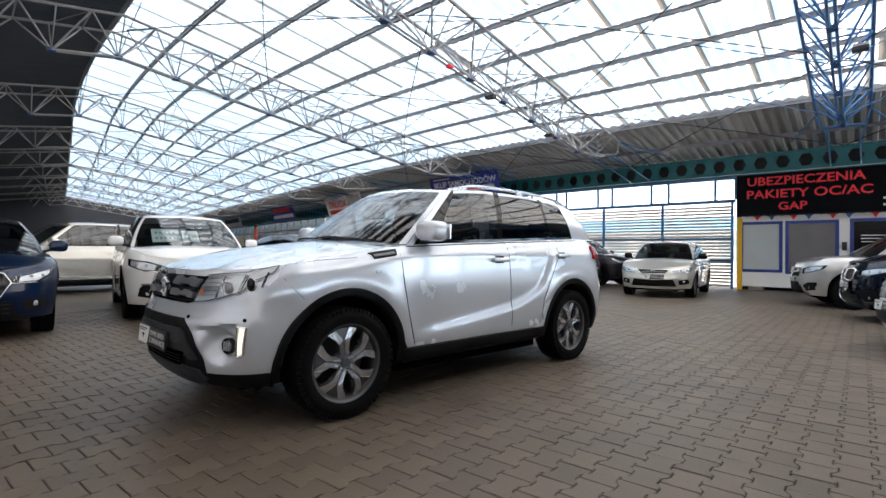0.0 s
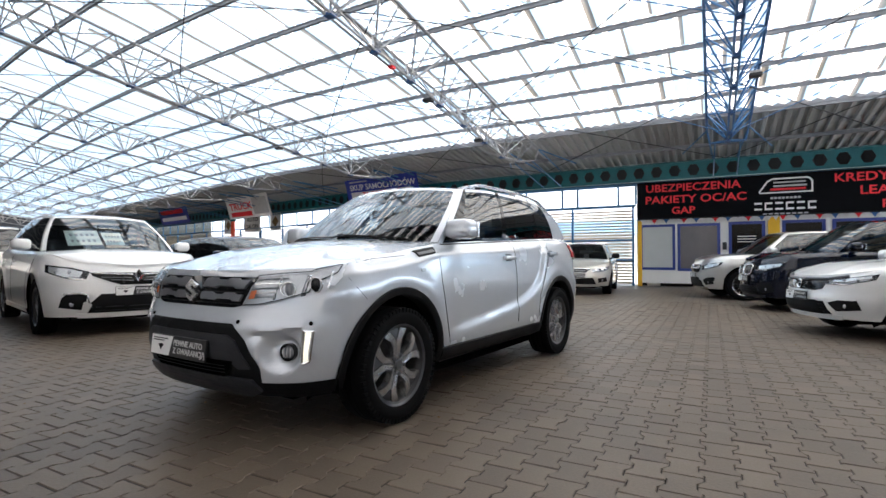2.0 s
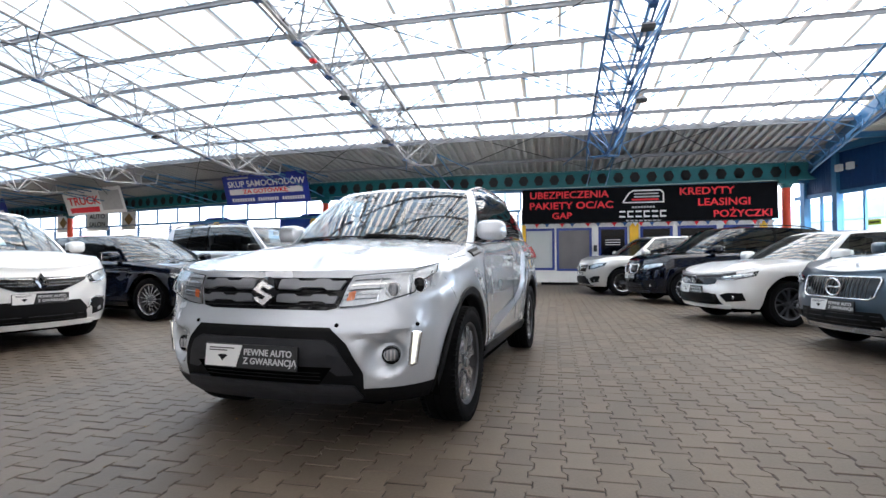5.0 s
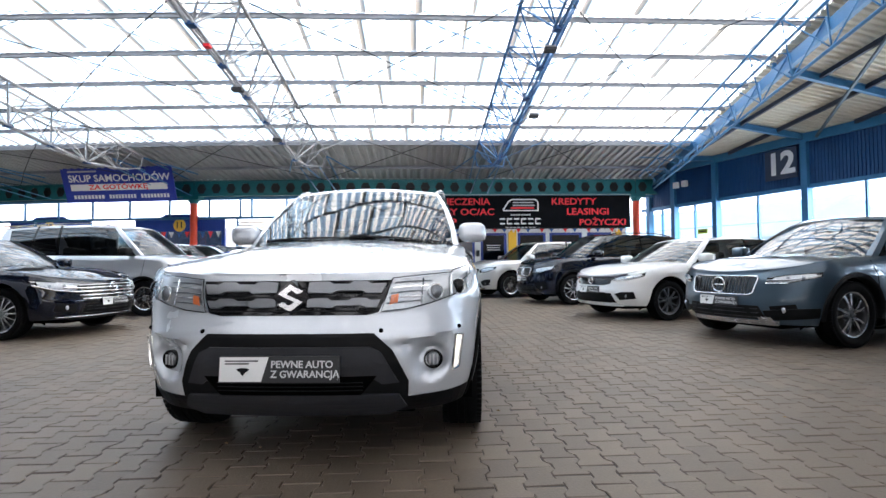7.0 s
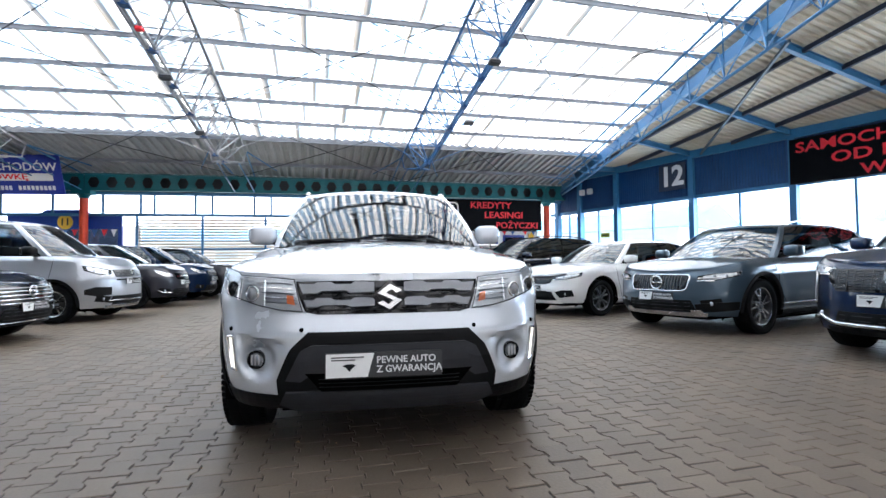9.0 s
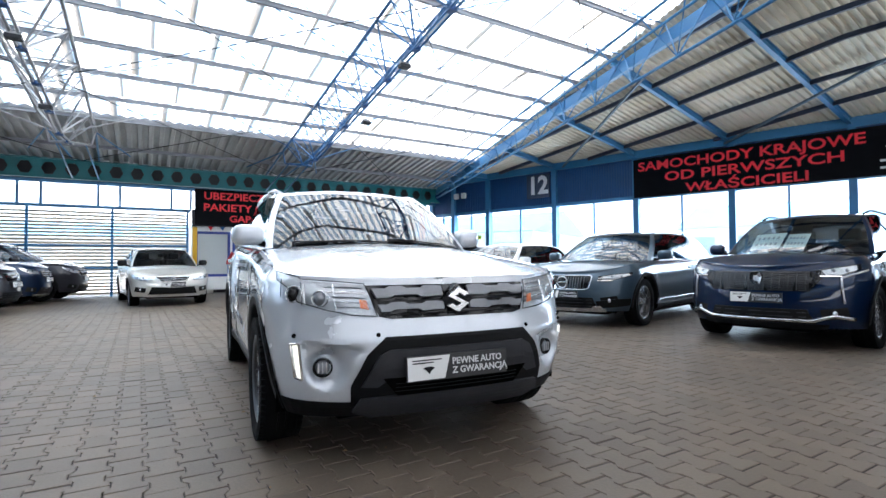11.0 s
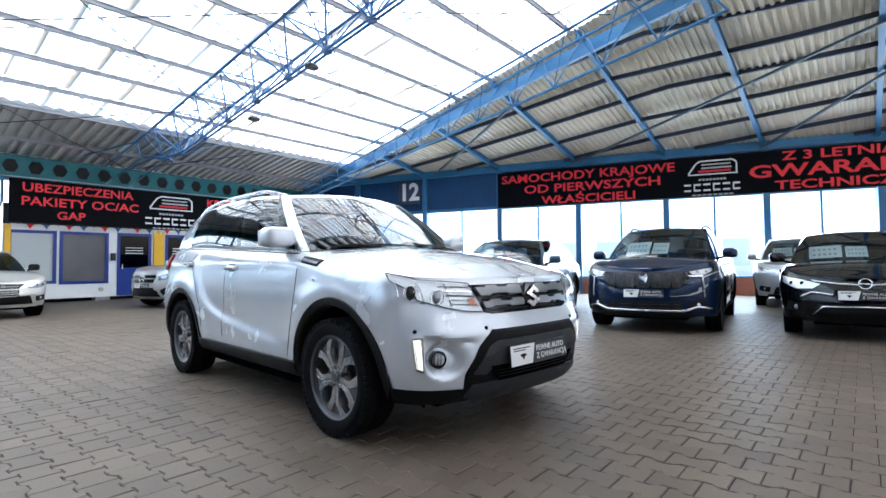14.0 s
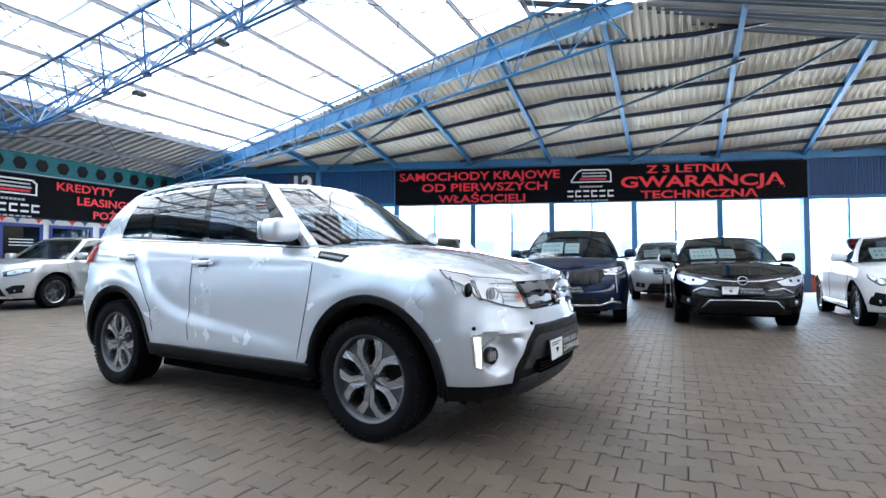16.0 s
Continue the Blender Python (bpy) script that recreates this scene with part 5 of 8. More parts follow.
def wheel_meshes(style, R, rim, width=0.215):
    key = (style, R, rim)
    if key in WHEELS:
        return WHEELS[key]
    h = width / 2
    bm = bmesh.new()
    lathe(bm, [(rim - 0.005, h * 0.82), (rim + 0.012, h * 0.9), (rim + (R - rim) * 0.45, h * 1.0), (R - 0.03, h * 0.96), (R - 0.008, h * 0.80), (R, h * 0.62), (R, h * 0.22), (R - 0.007, h * 0.2), (R - 0.007, h * 0.15), (R, h * 0.13),
               (R, -h * 0.13), (R - 0.007, -h * 0.15), (R - 0.007, -h * 0.2), (R, -h * 0.22), (R, -h * 0.62), (R - 0.03, -h * 0.96), (rim, -h * 0.9)], 56)
    for i in range(64):                               # tread blocks at the shoulder
        t = 2 * math.pi * i / 64
        m = Matrix.Rotation(-t, 4, "Y")
        for sy in (1, -1):
            add_box(bm, R - 0.03, R - 0.004, sy * h * 0.84 - 0.012, sy * h * 0.84 + 0.014, -0.011, 0.011, m)
    bmesh.ops.recalc_face_normals(bm, faces=bm.faces[:])
    tyre = to_mesh("tyre", bm, M_TYRE)
    tyre.shade_smooth()
    tyre.set_sharp_from_angle(angle=radians(35))
    bm = bmesh.new()
    lathe(bm, [(rim - 0.03, -h * 0.8), (rim - 0.035, h * 0.3), (rim - 0.02, h * 0.72), (rim - 0.002, h * 0.84), (rim + 0.006, h * 0.86), (rim - 0.004, h * 0.80)], 48)
    # alloy barrel coloured near black so the spoke gaps read as shaded
    barrel = to_mesh("barrel", bm, M_ALLOYDARK)
    barrel.shade_smooth()
    bm = bmesh.new()
    fy = h * 0.74

    def spoke(a, w0, w1, r0, r1, y0, y1, skew=0.0, th=0.03):
        m = Matrix.Rotation(-a, 4, "Y")
        p = []
        for r, w, y, k in ((r0, w0, y0, 0), ((r0 + r1) / 2, (w0 + w1) / 2 * 0.94, (y0 + y1) / 2 + 0.006, skew / 2), (r1, w1, y1, skew)):
            p.append([m @ Vector((r, y, k - w / 2)), m @ Vector((r, y, k + w / 2)), m @ Vector((r, y - th, k + w / 2 * 1.15)), m @ Vector((r, y - th, k - w / 2 * 1.15))])
        vv = [[bm.verts.new(q) for q in row] for row in p]
        for ra, rb in zip(vv, vv[1:]):
            for k in range(4):
                bm.faces.new((ra[k], ra[(k + 1) % 4], rb[(k + 1) % 4], rb[k]))
        bm.faces.new(vv[0])
        bm.faces.new(vv[-1][::-1])

    n = {"hero": 5, "ten": 10, "five": 5, "multi": 15, "dark": 5}[style]
    for i in range(n):
        a = 2 * math.pi * i / n + math.pi / 2
        if style in ("hero", "five", "dark"):
            if style == "hero":
                m = Matrix.Rotation(-a, 4, "Y")
                for sg in (-1, 1):                    # half a spoke, widening to the rim
                    sh = [(0.022, 0.002, -0.006), (0.03, 0.020, -0.008), (0.06, 0.030, -0.002), (0.118, 0.034, 0.005), (0.150, 0.054, 0.005), (0.190, 0.102, 0.001), (rim - 0.003, 0.136, -0.006), (rim - 0.001, 0.070, -0.005), (0.185, 0.030, 0.001), (0.145, 0.004, 0.003)]
                    t = [bm.verts.new(m @ Vector((r, fy - 0.006 + y, sg * v))) for r, v, y in sh]
                    b = [bm.verts.new(m @ Vector((r, fy - 0.042, sg * (v + (0.006 if 0 < k < 7 else -0.001))))) for k, (r, v, y) in enumerate(sh)]
                    bm.faces.new(t)
                    for k in range(len(sh)):
                        bm.faces.new((t[k], t[(k + 1) % len(sh)], b[(k + 1) % len(sh)], b[k]))
            else:
                for sg in (-1, 1):
                    spoke(a + sg * 0.09, 0.022, 0.026, 0.04, rim - 0.004, fy - 0.004, fy - 0.01, sg * 0.035)
        else:
            spoke(a, 0.03 if style == "ten" else 0.016, 0.026 if style == "ten" else 0.015, 0.04, rim - 0.004, fy - 0.004, fy - 0.01, 0.01)
    bmesh.ops.recalc_face_normals(bm, faces=bm.faces[:])
    bm.faces.ensure_lookup_table()
    lip0 = len(bm.faces)
    lathe(bm, [(rim - 0.012, h * 0.78), (rim - 0.002, h * 0.845), (rim + 0.007, h * 0.865), (rim + 0.004, h * 0.80)], 48)
    bm.faces.ensure_lookup_table()
    for f in bm.faces[lip0:]:
        f.material_index = 1 if style == "hero" else 0
    if style == "hero":                               # grey sunken webs between a spoke's two arms
        low_web = len(bm.faces)
        for i in range(n):
            m = Matrix.Rotation(-(2 * math.pi * i / n + math.pi / 2), 4, "Y")
            w = [bm.verts.new(m @ Vector((r, fy + y, v))) for r, v, y in ((0.125, 0.0, -0.008), (0.185, 0.044, -0.016), (rim - 0.002, 0.09, -0.024), (rim - 0.002, -0.09, -0.024), (0.185, -0.044, -0.016))]
            bm.faces.new(w)
        bm.faces.ensure_lookup_table()
        for f in bm.faces[low_web:]:
            f.material_index = 1
    spokes = to_mesh("spokes", bm, [M_HEROALLOY if style == "hero" else M_ALLOY if style != "dark" else M_GUN, M_SPOKEWEB])
    bm = bmesh.new()
    lathe(bm, [(0.0, fy + 0.004), (0.026, fy + 0.003), (0.030, fy - 0.004)], 20)
    add_tube(bm, (0, fy - 0.06, 0), (0, fy - 0.018, 0), 0.066, 24)
    for i in range(5):
        a = 2 * math.pi * (i + 0.5) / 5 + math.pi / 2
        add_tube(bm, (0.056 * math.cos(a), fy - 0.03, 0.056 * math.sin(a)), (0.056 * math.cos(a), fy - 0.002, 0.056 * math.sin(a)), 0.011, 8)
    hubm = to_mesh("hub_cap", bm, M_GUN)
    bm = bmesh.new()
    lathe(bm, [(0.02, -0.01), (rim * 0.72, -0.01), (rim * 0.74, -0.02), (rim * 0.74, -0.035), (0.02, -0.035)], 36)
    disc = to_mesh("brake_disc", bm, M_ALLOYDARK)
    bm = bmesh.new()
    # near-black disc added at the back keeps the spoke gaps dark
    add_tube(bm, (0, -h, 0), (0, -h * 0.7, 0), rim - 0.02, 24)
    back = to_mesh("inner_dish", bm, M_UNDER)
    WHEELS[key] = (tyre, barrel, spokes, hubm, disc, back)
    return WHEELS[key]


def add_wheel(car, x, y, style, R, rim, steer=0.0, spin=0.0):
    w = new("wheel")
    w.empty_display_size = 0.05
    w.parent = car
    sg = 1 if y > 0 else -1
    w.matrix_basis = Matrix.Translation((x, y, R)) @ Matrix.Rotation(radians(steer) + (0 if sg > 0 else math.pi), 4, "Z") @ Matrix.Rotation(spin, 4, "Y")
    for nm, me in zip(("tyre", "rim", "spokes", "hub_cap", "brake_disc", "inner_dish"), wheel_meshes(style, R, rim)):
        o = new(nm, me)
        o.parent = w
    return w


def greenhouse(car, s, g, paint, pillar=None):
    """Windows, pillars and roof. g holds the glazing's outline; see the calls."""
    roof_e, crown, yt = pchip(g["roof"]), g.get("crown", 0.045), pchip(g["yt"])
    inset = g.get("inset", 0.03)
    Y = max(p[1] for p in g["yt"])

    def rz(x, y):
        return roof_e(x) + crown * (1 - min(1, (y / Y) ** 2))

    segs = []                                         # (kind, list of (belt point, roof point))
    b0c, b0 = g["ws_base"]                            # centre x, corner x
    t0c, t0 = g["ws_top"]
    yb = lambda x: s.width(x, s.top(x) - 0.002) - inset
    n = 10
    line = []
    for t in (0.0, 0.12, 0.24, 0.36, 0.48, 0.60, 0.71, 0.80, 0.88, 0.945, 1.0):
        y1, y2 = yb(b0) * t, yt(t0) * t
        x1, x2 = b0c + (b0 - b0c) * t ** 2.4, t0c + (t0 - t0c) * t ** 2.4
        line.append((Vector((x1, y1, s.cap_z(x1, y1) + 0.004)), Vector((x2, y2, rz(x2, y2)))))
    segs.append(("windscreen", line))
    px, qx = b0, t0
    for kind, bx, tx in g["side"]:
        k = 2 if kind in ("pillar", "sail") else 7
        line = []
        for i in range(k + 1):
            t = i / k
            x1, x2 = px + (bx - px) * t, qx + (tx - qx) * t
            line.append((Vector((x1, yb(x1), s.top(x1) + 0.003)), Vector((x2, yt(x2), rz(x2, yt(x2))))))
        segs.append((kind, line))
        px, qx = bx, tx
    rbc, rtc = g["rear"]
    line = []
    for i in range(n + 1):
        t = 1 - i / n
        y1, y2 = yb(px) * t, yt(qx) * t
        x1, x2 = rbc + (px - rbc) * t ** 2.6, rtc + (qx - rtc) * t ** 2.6
        line.append((Vector((x1, y1, s.cap_z(x1, y1) + 0.004)), Vector((x2, y2, rz(x2, y2)))))
    segs.append(("rear_window", line))
    vs = [0.0, 0.045, 0.2, 0.4, 0.6, 0.8, 0.93, 1.0]
    bow = g.get("bow", 0.022)

    def pt(pair, v, lift=0.0):
        a, b = pair
        p = a.lerp(b, v)
        o = Vector((0, 1, 0.25)) if abs(a.y) > 0.3 else Vector((0, 0, 0))
        bulge = 4 * v * (1 - v) * bow
        return p + o * bulge + Vector((0, 0, bulge * 0.5))

    frame = bmesh.new()
    black = bmesh.new()
    glasses = {}
    for kind, line in segs:
        last = len(line) - 1
        for i in range(last):
            for k in range(len(vs) - 1):
                q = [pt(line[i], vs[k]), pt(line[i + 1], vs[k]), pt(line[i + 1], vs[k + 1]), pt(line[i], vs[k + 1])]
                if kind in ("pillar", "body", "sail"):
                    tgt = black if kind != "body" and g.get("black_pillars", True) else frame
                elif kind in ("windscreen", "rear_window"):
                    solid = k == len(vs) - 2 or (i == last - 1 and kind == "windscreen") or (kind == "rear_window" and (i == 0 or k < 2))
                    tgt = frame if solid else None
                else:
                    tgt = black if k == 0 or k == len(vs) - 2 else None
                    if k == len(vs) - 2:
                        tgt = frame
                if tgt is None:
                    gb = glasses.setdefault(kind + ("" if kind in ("windscreen", "rear_window") else str(id(line))), (kind, bmesh.new()))[1]
                    gb.faces.new([gb.verts.new(p) for p in q])
                else:
                    tgt.faces.new([tgt.verts.new(p) for p in q])
    # roof
    ring = [b for _, line in segs for _, b in line]
    M = 6
    rows = []
    for p in ring:
        rows.append([Vector((p.x, p.y * (1 - j / M), rz(p.x, p.y * (1 - j / M)))) for j in range(M + 1)])
    for a, b in zip(rows, rows[1:]):
        for j in range(M):
            q = [a[j], b[j], b[j + 1], a[j + 1]]
            if (q[0] - q[1]).length + (q[2] - q[3]).length > 1e-4:
                frame.faces.new([frame.verts.new(p) for p in q])
    for b in (frame, black):
        if b is frame:
            mirror_y(b)
        bmesh.ops.remove_doubles(b, verts=b.verts[:], dist=0.001)
        bmesh.ops.dissolve_degenerate(b, dist=0.0008, edges=b.edges[:])
        bmesh.ops.recalc_face_normals(b, faces=b.faces[:])
    part("roof", frame, paint, car, crease=40)
    if len(black.faces):
        other = black.copy()
        for v in other.verts:
            v.co.y = -v.co.y
        bmesh.ops.reverse_faces(other, faces=other.faces[:])
        for b in (black, other):
            part("pillar_trim", b, pillar or M_GLOSSBLACK, car, crease=40)
    for key, (kind, gb) in glasses.items():
        if kind in ("windscreen", "rear_window"):
            mirror_y(gb)
            bmesh.ops.remove_doubles(gb, verts=gb.verts[:], dist=0.001)
            bmesh.ops.recalc_face_normals(gb, faces=gb.faces[:])
            o = part(kind, gb, M_SCREEN if kind == "windscreen" else M_DARKGLASS, car, smooth=True)
            o.visible_shadow = False
        else:
            bmesh.ops.remove_doubles(gb, verts=gb.verts[:], dist=0.001)
            for sg in (1, -1):
                c = gb.copy()
                if sg < 0:
                    for v in c.verts:
                        v.co.y = -v.co.y
                bmesh.ops.recalc_face_normals(c, faces=c.faces[:])
                o = part("side_window", c, M_DARKGLASS if kind == "privacy" else M_SIDEGLASS, car, smooth=True)
                o.visible_shadow = False
            gb.free()
    return segs, pt, rz


def rounded(x0, x1, y0, y1, z0, z1, b=0.03, m=None):
    bm = bmesh.new()
    add_box(bm, x0, x1, y0, y1, z0, z1)
    bmesh.ops.bevel(bm, geom=bm.edges[:], offset=b, segments=3, affect="EDGES", profile=0.5)
    if m is not None:
        bmesh.ops.transform(bm, matrix=m, verts=bm.verts[:])
    return bm


def interior(car, xd, zb, w, rear=True, H=1.5):
    """Dashboard, wheel and seats, seen dimly through the glass. xd: the dashboard's rear edge."""
    part("dashboard", rounded(xd, xd + 0.40, -w, w, zb - 0.35, zb - 0.06, 0.06), M_SEAT, car)
    bm = bmesh.new()
    n = 20
    c = Vector((xd - 0.16, 0.36, zb - 0.06))
    ax = Matrix.Rotation(radians(-65), 3, "Y")
    ps = [c + ax @ Vector((0.185 * math.cos(2 * math.pi * i / n), 0.185 * math.sin(2 * math.pi * i / n), 0)) for i in range(n)]
    for i in range(n):
        add_tube(bm, ps[i], ps[(i + 1) % n], 0.016, 6, caps=False)
    add_tube(bm, ps[0], ps[n // 2], 0.018, 6)
    part("steering_wheel", bm, M_PLASTIC, car, smooth=True)
    seats = [(xd - 0.62, 0.36), (xd - 0.62, -0.36)] + ([(xd - 1.45, 0.36), (xd - 1.45, -0.36)] if rear else [])
    for x, y in seats:
        part("seat", rounded(x - 0.25, x - 0.08, y - 0.23, y + 0.23, zb - 0.55, min(zb + 0.18, H - 0.3), 0.05, None), M_SEAT, car)
        part("headrest", rounded(x - 0.25, x - 0.15, y - 0.12, y + 0.12, min(zb + 0.2, H - 0.28), min(zb + 0.36, H - 0.12), 0.035), M_SEAT, car)
    bm = bmesh.new()
    add_box(bm, -3.0, xd + 0.6, -w + 0.02, w - 0.02, 0.25, 0.3)
    part("cabin_floor", bm, M_SEAT, car)
    part("inner_mirror", rounded(xd - 0.22, xd - 0.19, -0.11, 0.11, H - 0.26, H - 0.19, 0.012), M_PLASTIC, car)


def side_mirror(car, x, y, z, paint, sg, size=1.0):
    bm = rounded(-0.10 * size, 0.10 * size, -0.105 * size, 0.105 * size, -0.075 * size, 0.08 * size, 0.055 * size)
    for v in bm.verts:
        v.co.x *= 1 - 0.25 * (v.co.y / 0.1 if sg > 0 else -v.co.y / 0.1)
    bmesh.ops.transform(bm, matrix=Matrix.Translation((x, y * sg, z)) @ Matrix.Rotation(radians(-8 * sg), 4, "Z"), verts=bm.verts[:])
    o = part("side_mirror", bm, paint, car, smooth=True)
    part("mirror_glass", rounded(x - 0.105 * size, x - 0.096 * size, y * sg - 0.085 * size, y * sg + 0.085 * size, z - 0.055 * size, z + 0.06 * size, 0.003), M_CHROME, o)
    bm = bmesh.new()
    add_beam(bm, (x, (y - 0.06) * sg, z - 0.05 * size), (x - 0.01, (y - 0.22) * sg, z - 0.09), 0.08, 0.035)
    part("mirror_arm", bm, M_PLASTIC, o)


SIGN = {}


def dealer_plate(car, x, y, z, pitch=0.0, turn=0.0):
    """The dealer's sign on the plate holder: white field with a mark, black field with lettering."""
    if not SIGN:
        bm = bmesh.new()
        add_box(bm, -0.262, 0.262, -0.057, 0.057, -0.012, 0)
        SIGN["holder"] = to_mesh("plate_holder", bm, M_PLATEBLACK)
        bm = bmesh.new()
        f = [bm.verts.new(p) for p in ((-0.258, -0.053, 0.002), (-0.075, -0.053, 0.002), (-0.045, 0.053, 0.002), (-0.258, 0.053, 0.002))]
        bm.faces.new(f)
        r = bmesh.ops.extrude_face_region(bm, geom=bm.faces[:])["geom"]
        for v in (e for e in r if isinstance(e, bmesh.types.BMVert)):
            v.co.z = -0.002
        bmesh.ops.recalc_face_normals(bm, faces=bm.faces[:])
        SIGN["field"] = to_mesh("white_field", bm, M_PLATEWHITE)
        bm = bmesh.new()
        bm.faces.new([bm.verts.new(p) for p in ((-0.185, 0.0, 0.004), (-0.168, -0.012, 0.004), (-0.155, -0.028, 0.004), (-0.142, -0.012, 0.004), (-0.125, 0.0, 0.004), (-0.142, 0.006, 0.004), (-0.168, 0.006, 0.004))])
        for y0, x1 in ((0.034, -0.09), (0.022, -0.13)):
            add_box(bm, -0.235, x1, y0, y0 + 0.005, 0.002, 0.004)
        SIGN["mark"] = to_mesh("mark", bm, M_PLASTIC)
        for k, (txt, yy) in enumerate((("PEWNE AUTO", 0.02), ("Z GWARANCJĄ", -0.022))):
            t = text_mesh("lettering", txt, 0.043, M_SILVERPRINT, Matrix.Translation((-0.035, yy, 0.002)), None, "LEFT", 0.001, 0.98, 0.0008)
            SIGN["t%d" % k] = (t.data, t.matrix_basis.copy())
            bpy.data.objects.remove(t)
    m = Matrix.Translation((x, y, z)) @ Matrix.Rotation(radians(turn), 4, "Z") @ face_m((0, 0, 0), (0, 1, 0)) @ Matrix.Rotation(radians(pitch), 4, "X")
    h = new("dealer_plate", SIGN["holder"])
    h.parent = car
    h.matrix_basis = m
    h["label"] = "black and white dealer sign in the plate holder"
    for nm, key in (("white_field", "field"), ("mark", "mark")):
        o = new(nm, SIGN[key])
        o.parent = h
    for k in range(2):
        o = new("lettering", SIGN["t%d" % k][0])
        o.parent = h
        o.matrix_basis = SIGN["t%d" % k][1]
    return h


def nose_pt(s, p, d):
    f = s.f_of_x(p[1], p[2]) if p[0] == "x" else s.f_of_y(p[0], p[1])
    q = s.off(f, p[-1], d)
    return Vector((q.x, -q.y if p[0] != "x" and p[0] < 0 else q.y, q.z))


def nose_strip(s, pts, r, d=0.006, sg=1):
    """A rounded strip laid along points of the nose."""
    bm = bmesh.new()
    line = []
    for a, b in zip(pts, pts[1:]):
        for i in range(7):
            if a[0] == "x" or b[0] == "x":
                p = nose_pt(s, a, d).lerp(nose_pt(s, b, d), i / 6)
                p = nose_pt(s, (p.y, p.z), d) if p.y < 0.8 * s.hw else p
            else:
                p = nose_pt(s, (a[0] + (b[0] - a[0]) * i / 6, a[1] + (b[1] - a[1]) * i / 6), d)
            p.y *= sg
            if not line or (p - line[-1]).length > 1e-3:
                line.append(p)
    add_sweep(bm, line, 2 * r, 2 * r)
    return bm


def split(bm, tests):
    """Cuts a mesh into named pieces by where its faces lie; what no test takes is the rest."""
    out = {}
    bm.faces.ensure_lookup_table()
    for name, test in tests:
        pick = [f for f in bm.faces if test(f.calc_center_median(), f.normal)]
        nb = bmesh.new()
        m = {}
        for f in pick:
            vs = []
            for v in f.verts:
                if v not in m:
                    m[v] = nb.verts.new(v.co)
                vs.append(m[v])
            try:
                nb.faces.new(vs)
            except ValueError:
                pass
        bmesh.ops.delete(bm, geom=pick, context="FACES")
        out[name] = nb
    out["rest"] = bm
    return out


# ---- the silver SUV in the middle ----
M_PEARL = flake_paint("silver_white_paint", (0.60, 0.635, 0.68), 0.40, 0.27, 0.3, 1.46)


M_BADGE = surface("bright_badge", (0.84, 0.84, 0.85), 0.18, 0.75, var=0.03)


def smooth(t):
    t = min(1.0, max(0.0, t))
    return t * t * (3 - 2 * t)


FLANK = pchip([(-0.30, 0.42), (-0.6, 0.455), (-1.2, 0.52), (-1.6, 0.575), (-1.85, 0.645), (-2.02, 0.76), (-2.14, 0.93), (-2.2, 1.05)])


def hero_bump(x, z):
    """Wheel-arch flares, and the crease that climbs from the sill to the rear arch."""
    b = 0.0
    if x < -0.42:
        b += smooth((-0.42 - x) / 0.35) * 0.022 * (smooth((FLANK(x) - z) / 0.10 + 0.55) - 0.5)
    for xw, k in ((0.0, 0.012), (-2.5, 0.014)):
        r = math.hypot(x - xw, z - 0.335)
        b += k * math.exp(-((r - 0.50) / 0.075) ** 2)
    if x < -0.3:
        b += 0.005 * math.exp(-((z - 1.0) / 0.04) ** 2)
    return b


FOG_Y, FOG_Z = 0.606, 0.482


def hero_dent(y, z):
    """The fog lamp's bowl, and the hollow under the bumper's brow."""
    d = 0.056 * smooth((0.106 - math.hypot(y - FOG_Y, z - FOG_Z)) / 0.055)
    t = 0.578 + 0.14 * (y - 0.45) - z
    mouth = 0.45 + 0.45 * (0.545 - z) if z < 0.545 else 0.37 + 1.04 * (0.622 - z)
    d += 0.030 * smooth(t / 0.018) * (1 - smooth((t - 0.03) / 0.14)) * smooth((y - mouth - 0.02) / 0.07) * (1 - smooth((y - 0.69) / 0.03))
    return d


hero = thing("suv", "silver-white compact SUV with black cladding, parked in the aisle", "car", pose(1.287, 3.857, 0, 0, 0, 174.76) @ Matrix.Diagonal((1.03, 1.03, 1.006, 1)))
S = Shape(4.11, 1.685, 0.785, 2.5,
          top=[(0.80, 0.80), (0.73, 0.845), (0.65, 0.868), (0.52, 0.90), (0.42, 0.925), (0.2, 0.965), (0, 0.99), (-0.35, 1.04), (-0.6, 1.065), (-1.5, 1.11), (-2.3, 1.15), (-2.8, 1.17), (-3.15, 1.17), (-3.35, 1.12)],
          nose=[(0.2, 0.16), (0.27, 0.08), (0.33, 0.04), (0.42, 0.02), (0.5, 0.0), (0.60, 0.0), (0.66, 0.025), (0.72, 0.05), (0.80, 0.07), (0.86, 0.11), (0.95, 0.2)],
          tail=[(0.3, 0.10), (0.45, 0.0), (0.65, 0.02), (0.8, 0.10), (1.0, 0.13), (1.2, 0.20)],
          wprof=[(0.2, 0.90), (0.3, 0.945), (0.42, 0.98), (0.6, 0.995), (0.75, 1.0), (0.9, 0.99), (1.0, 0.975), (1.1, 0.955), (1.25, 0.92)],
          low=[(-4, 0.38), (1, 0.38)],
          crown=[(0.80, 0.02), (0.70, 0.03), (0.4, 0.06), (0.0, 0.075), (-0.4, 0.06), (-0.7, 0.03), (-3.3, 0.02)],
          af=0.54, ar=0.45, nf=2.7, nr=2.8, arch=0.455, bump=hero_bump, dent=hero_dent, fine=(64, 14))


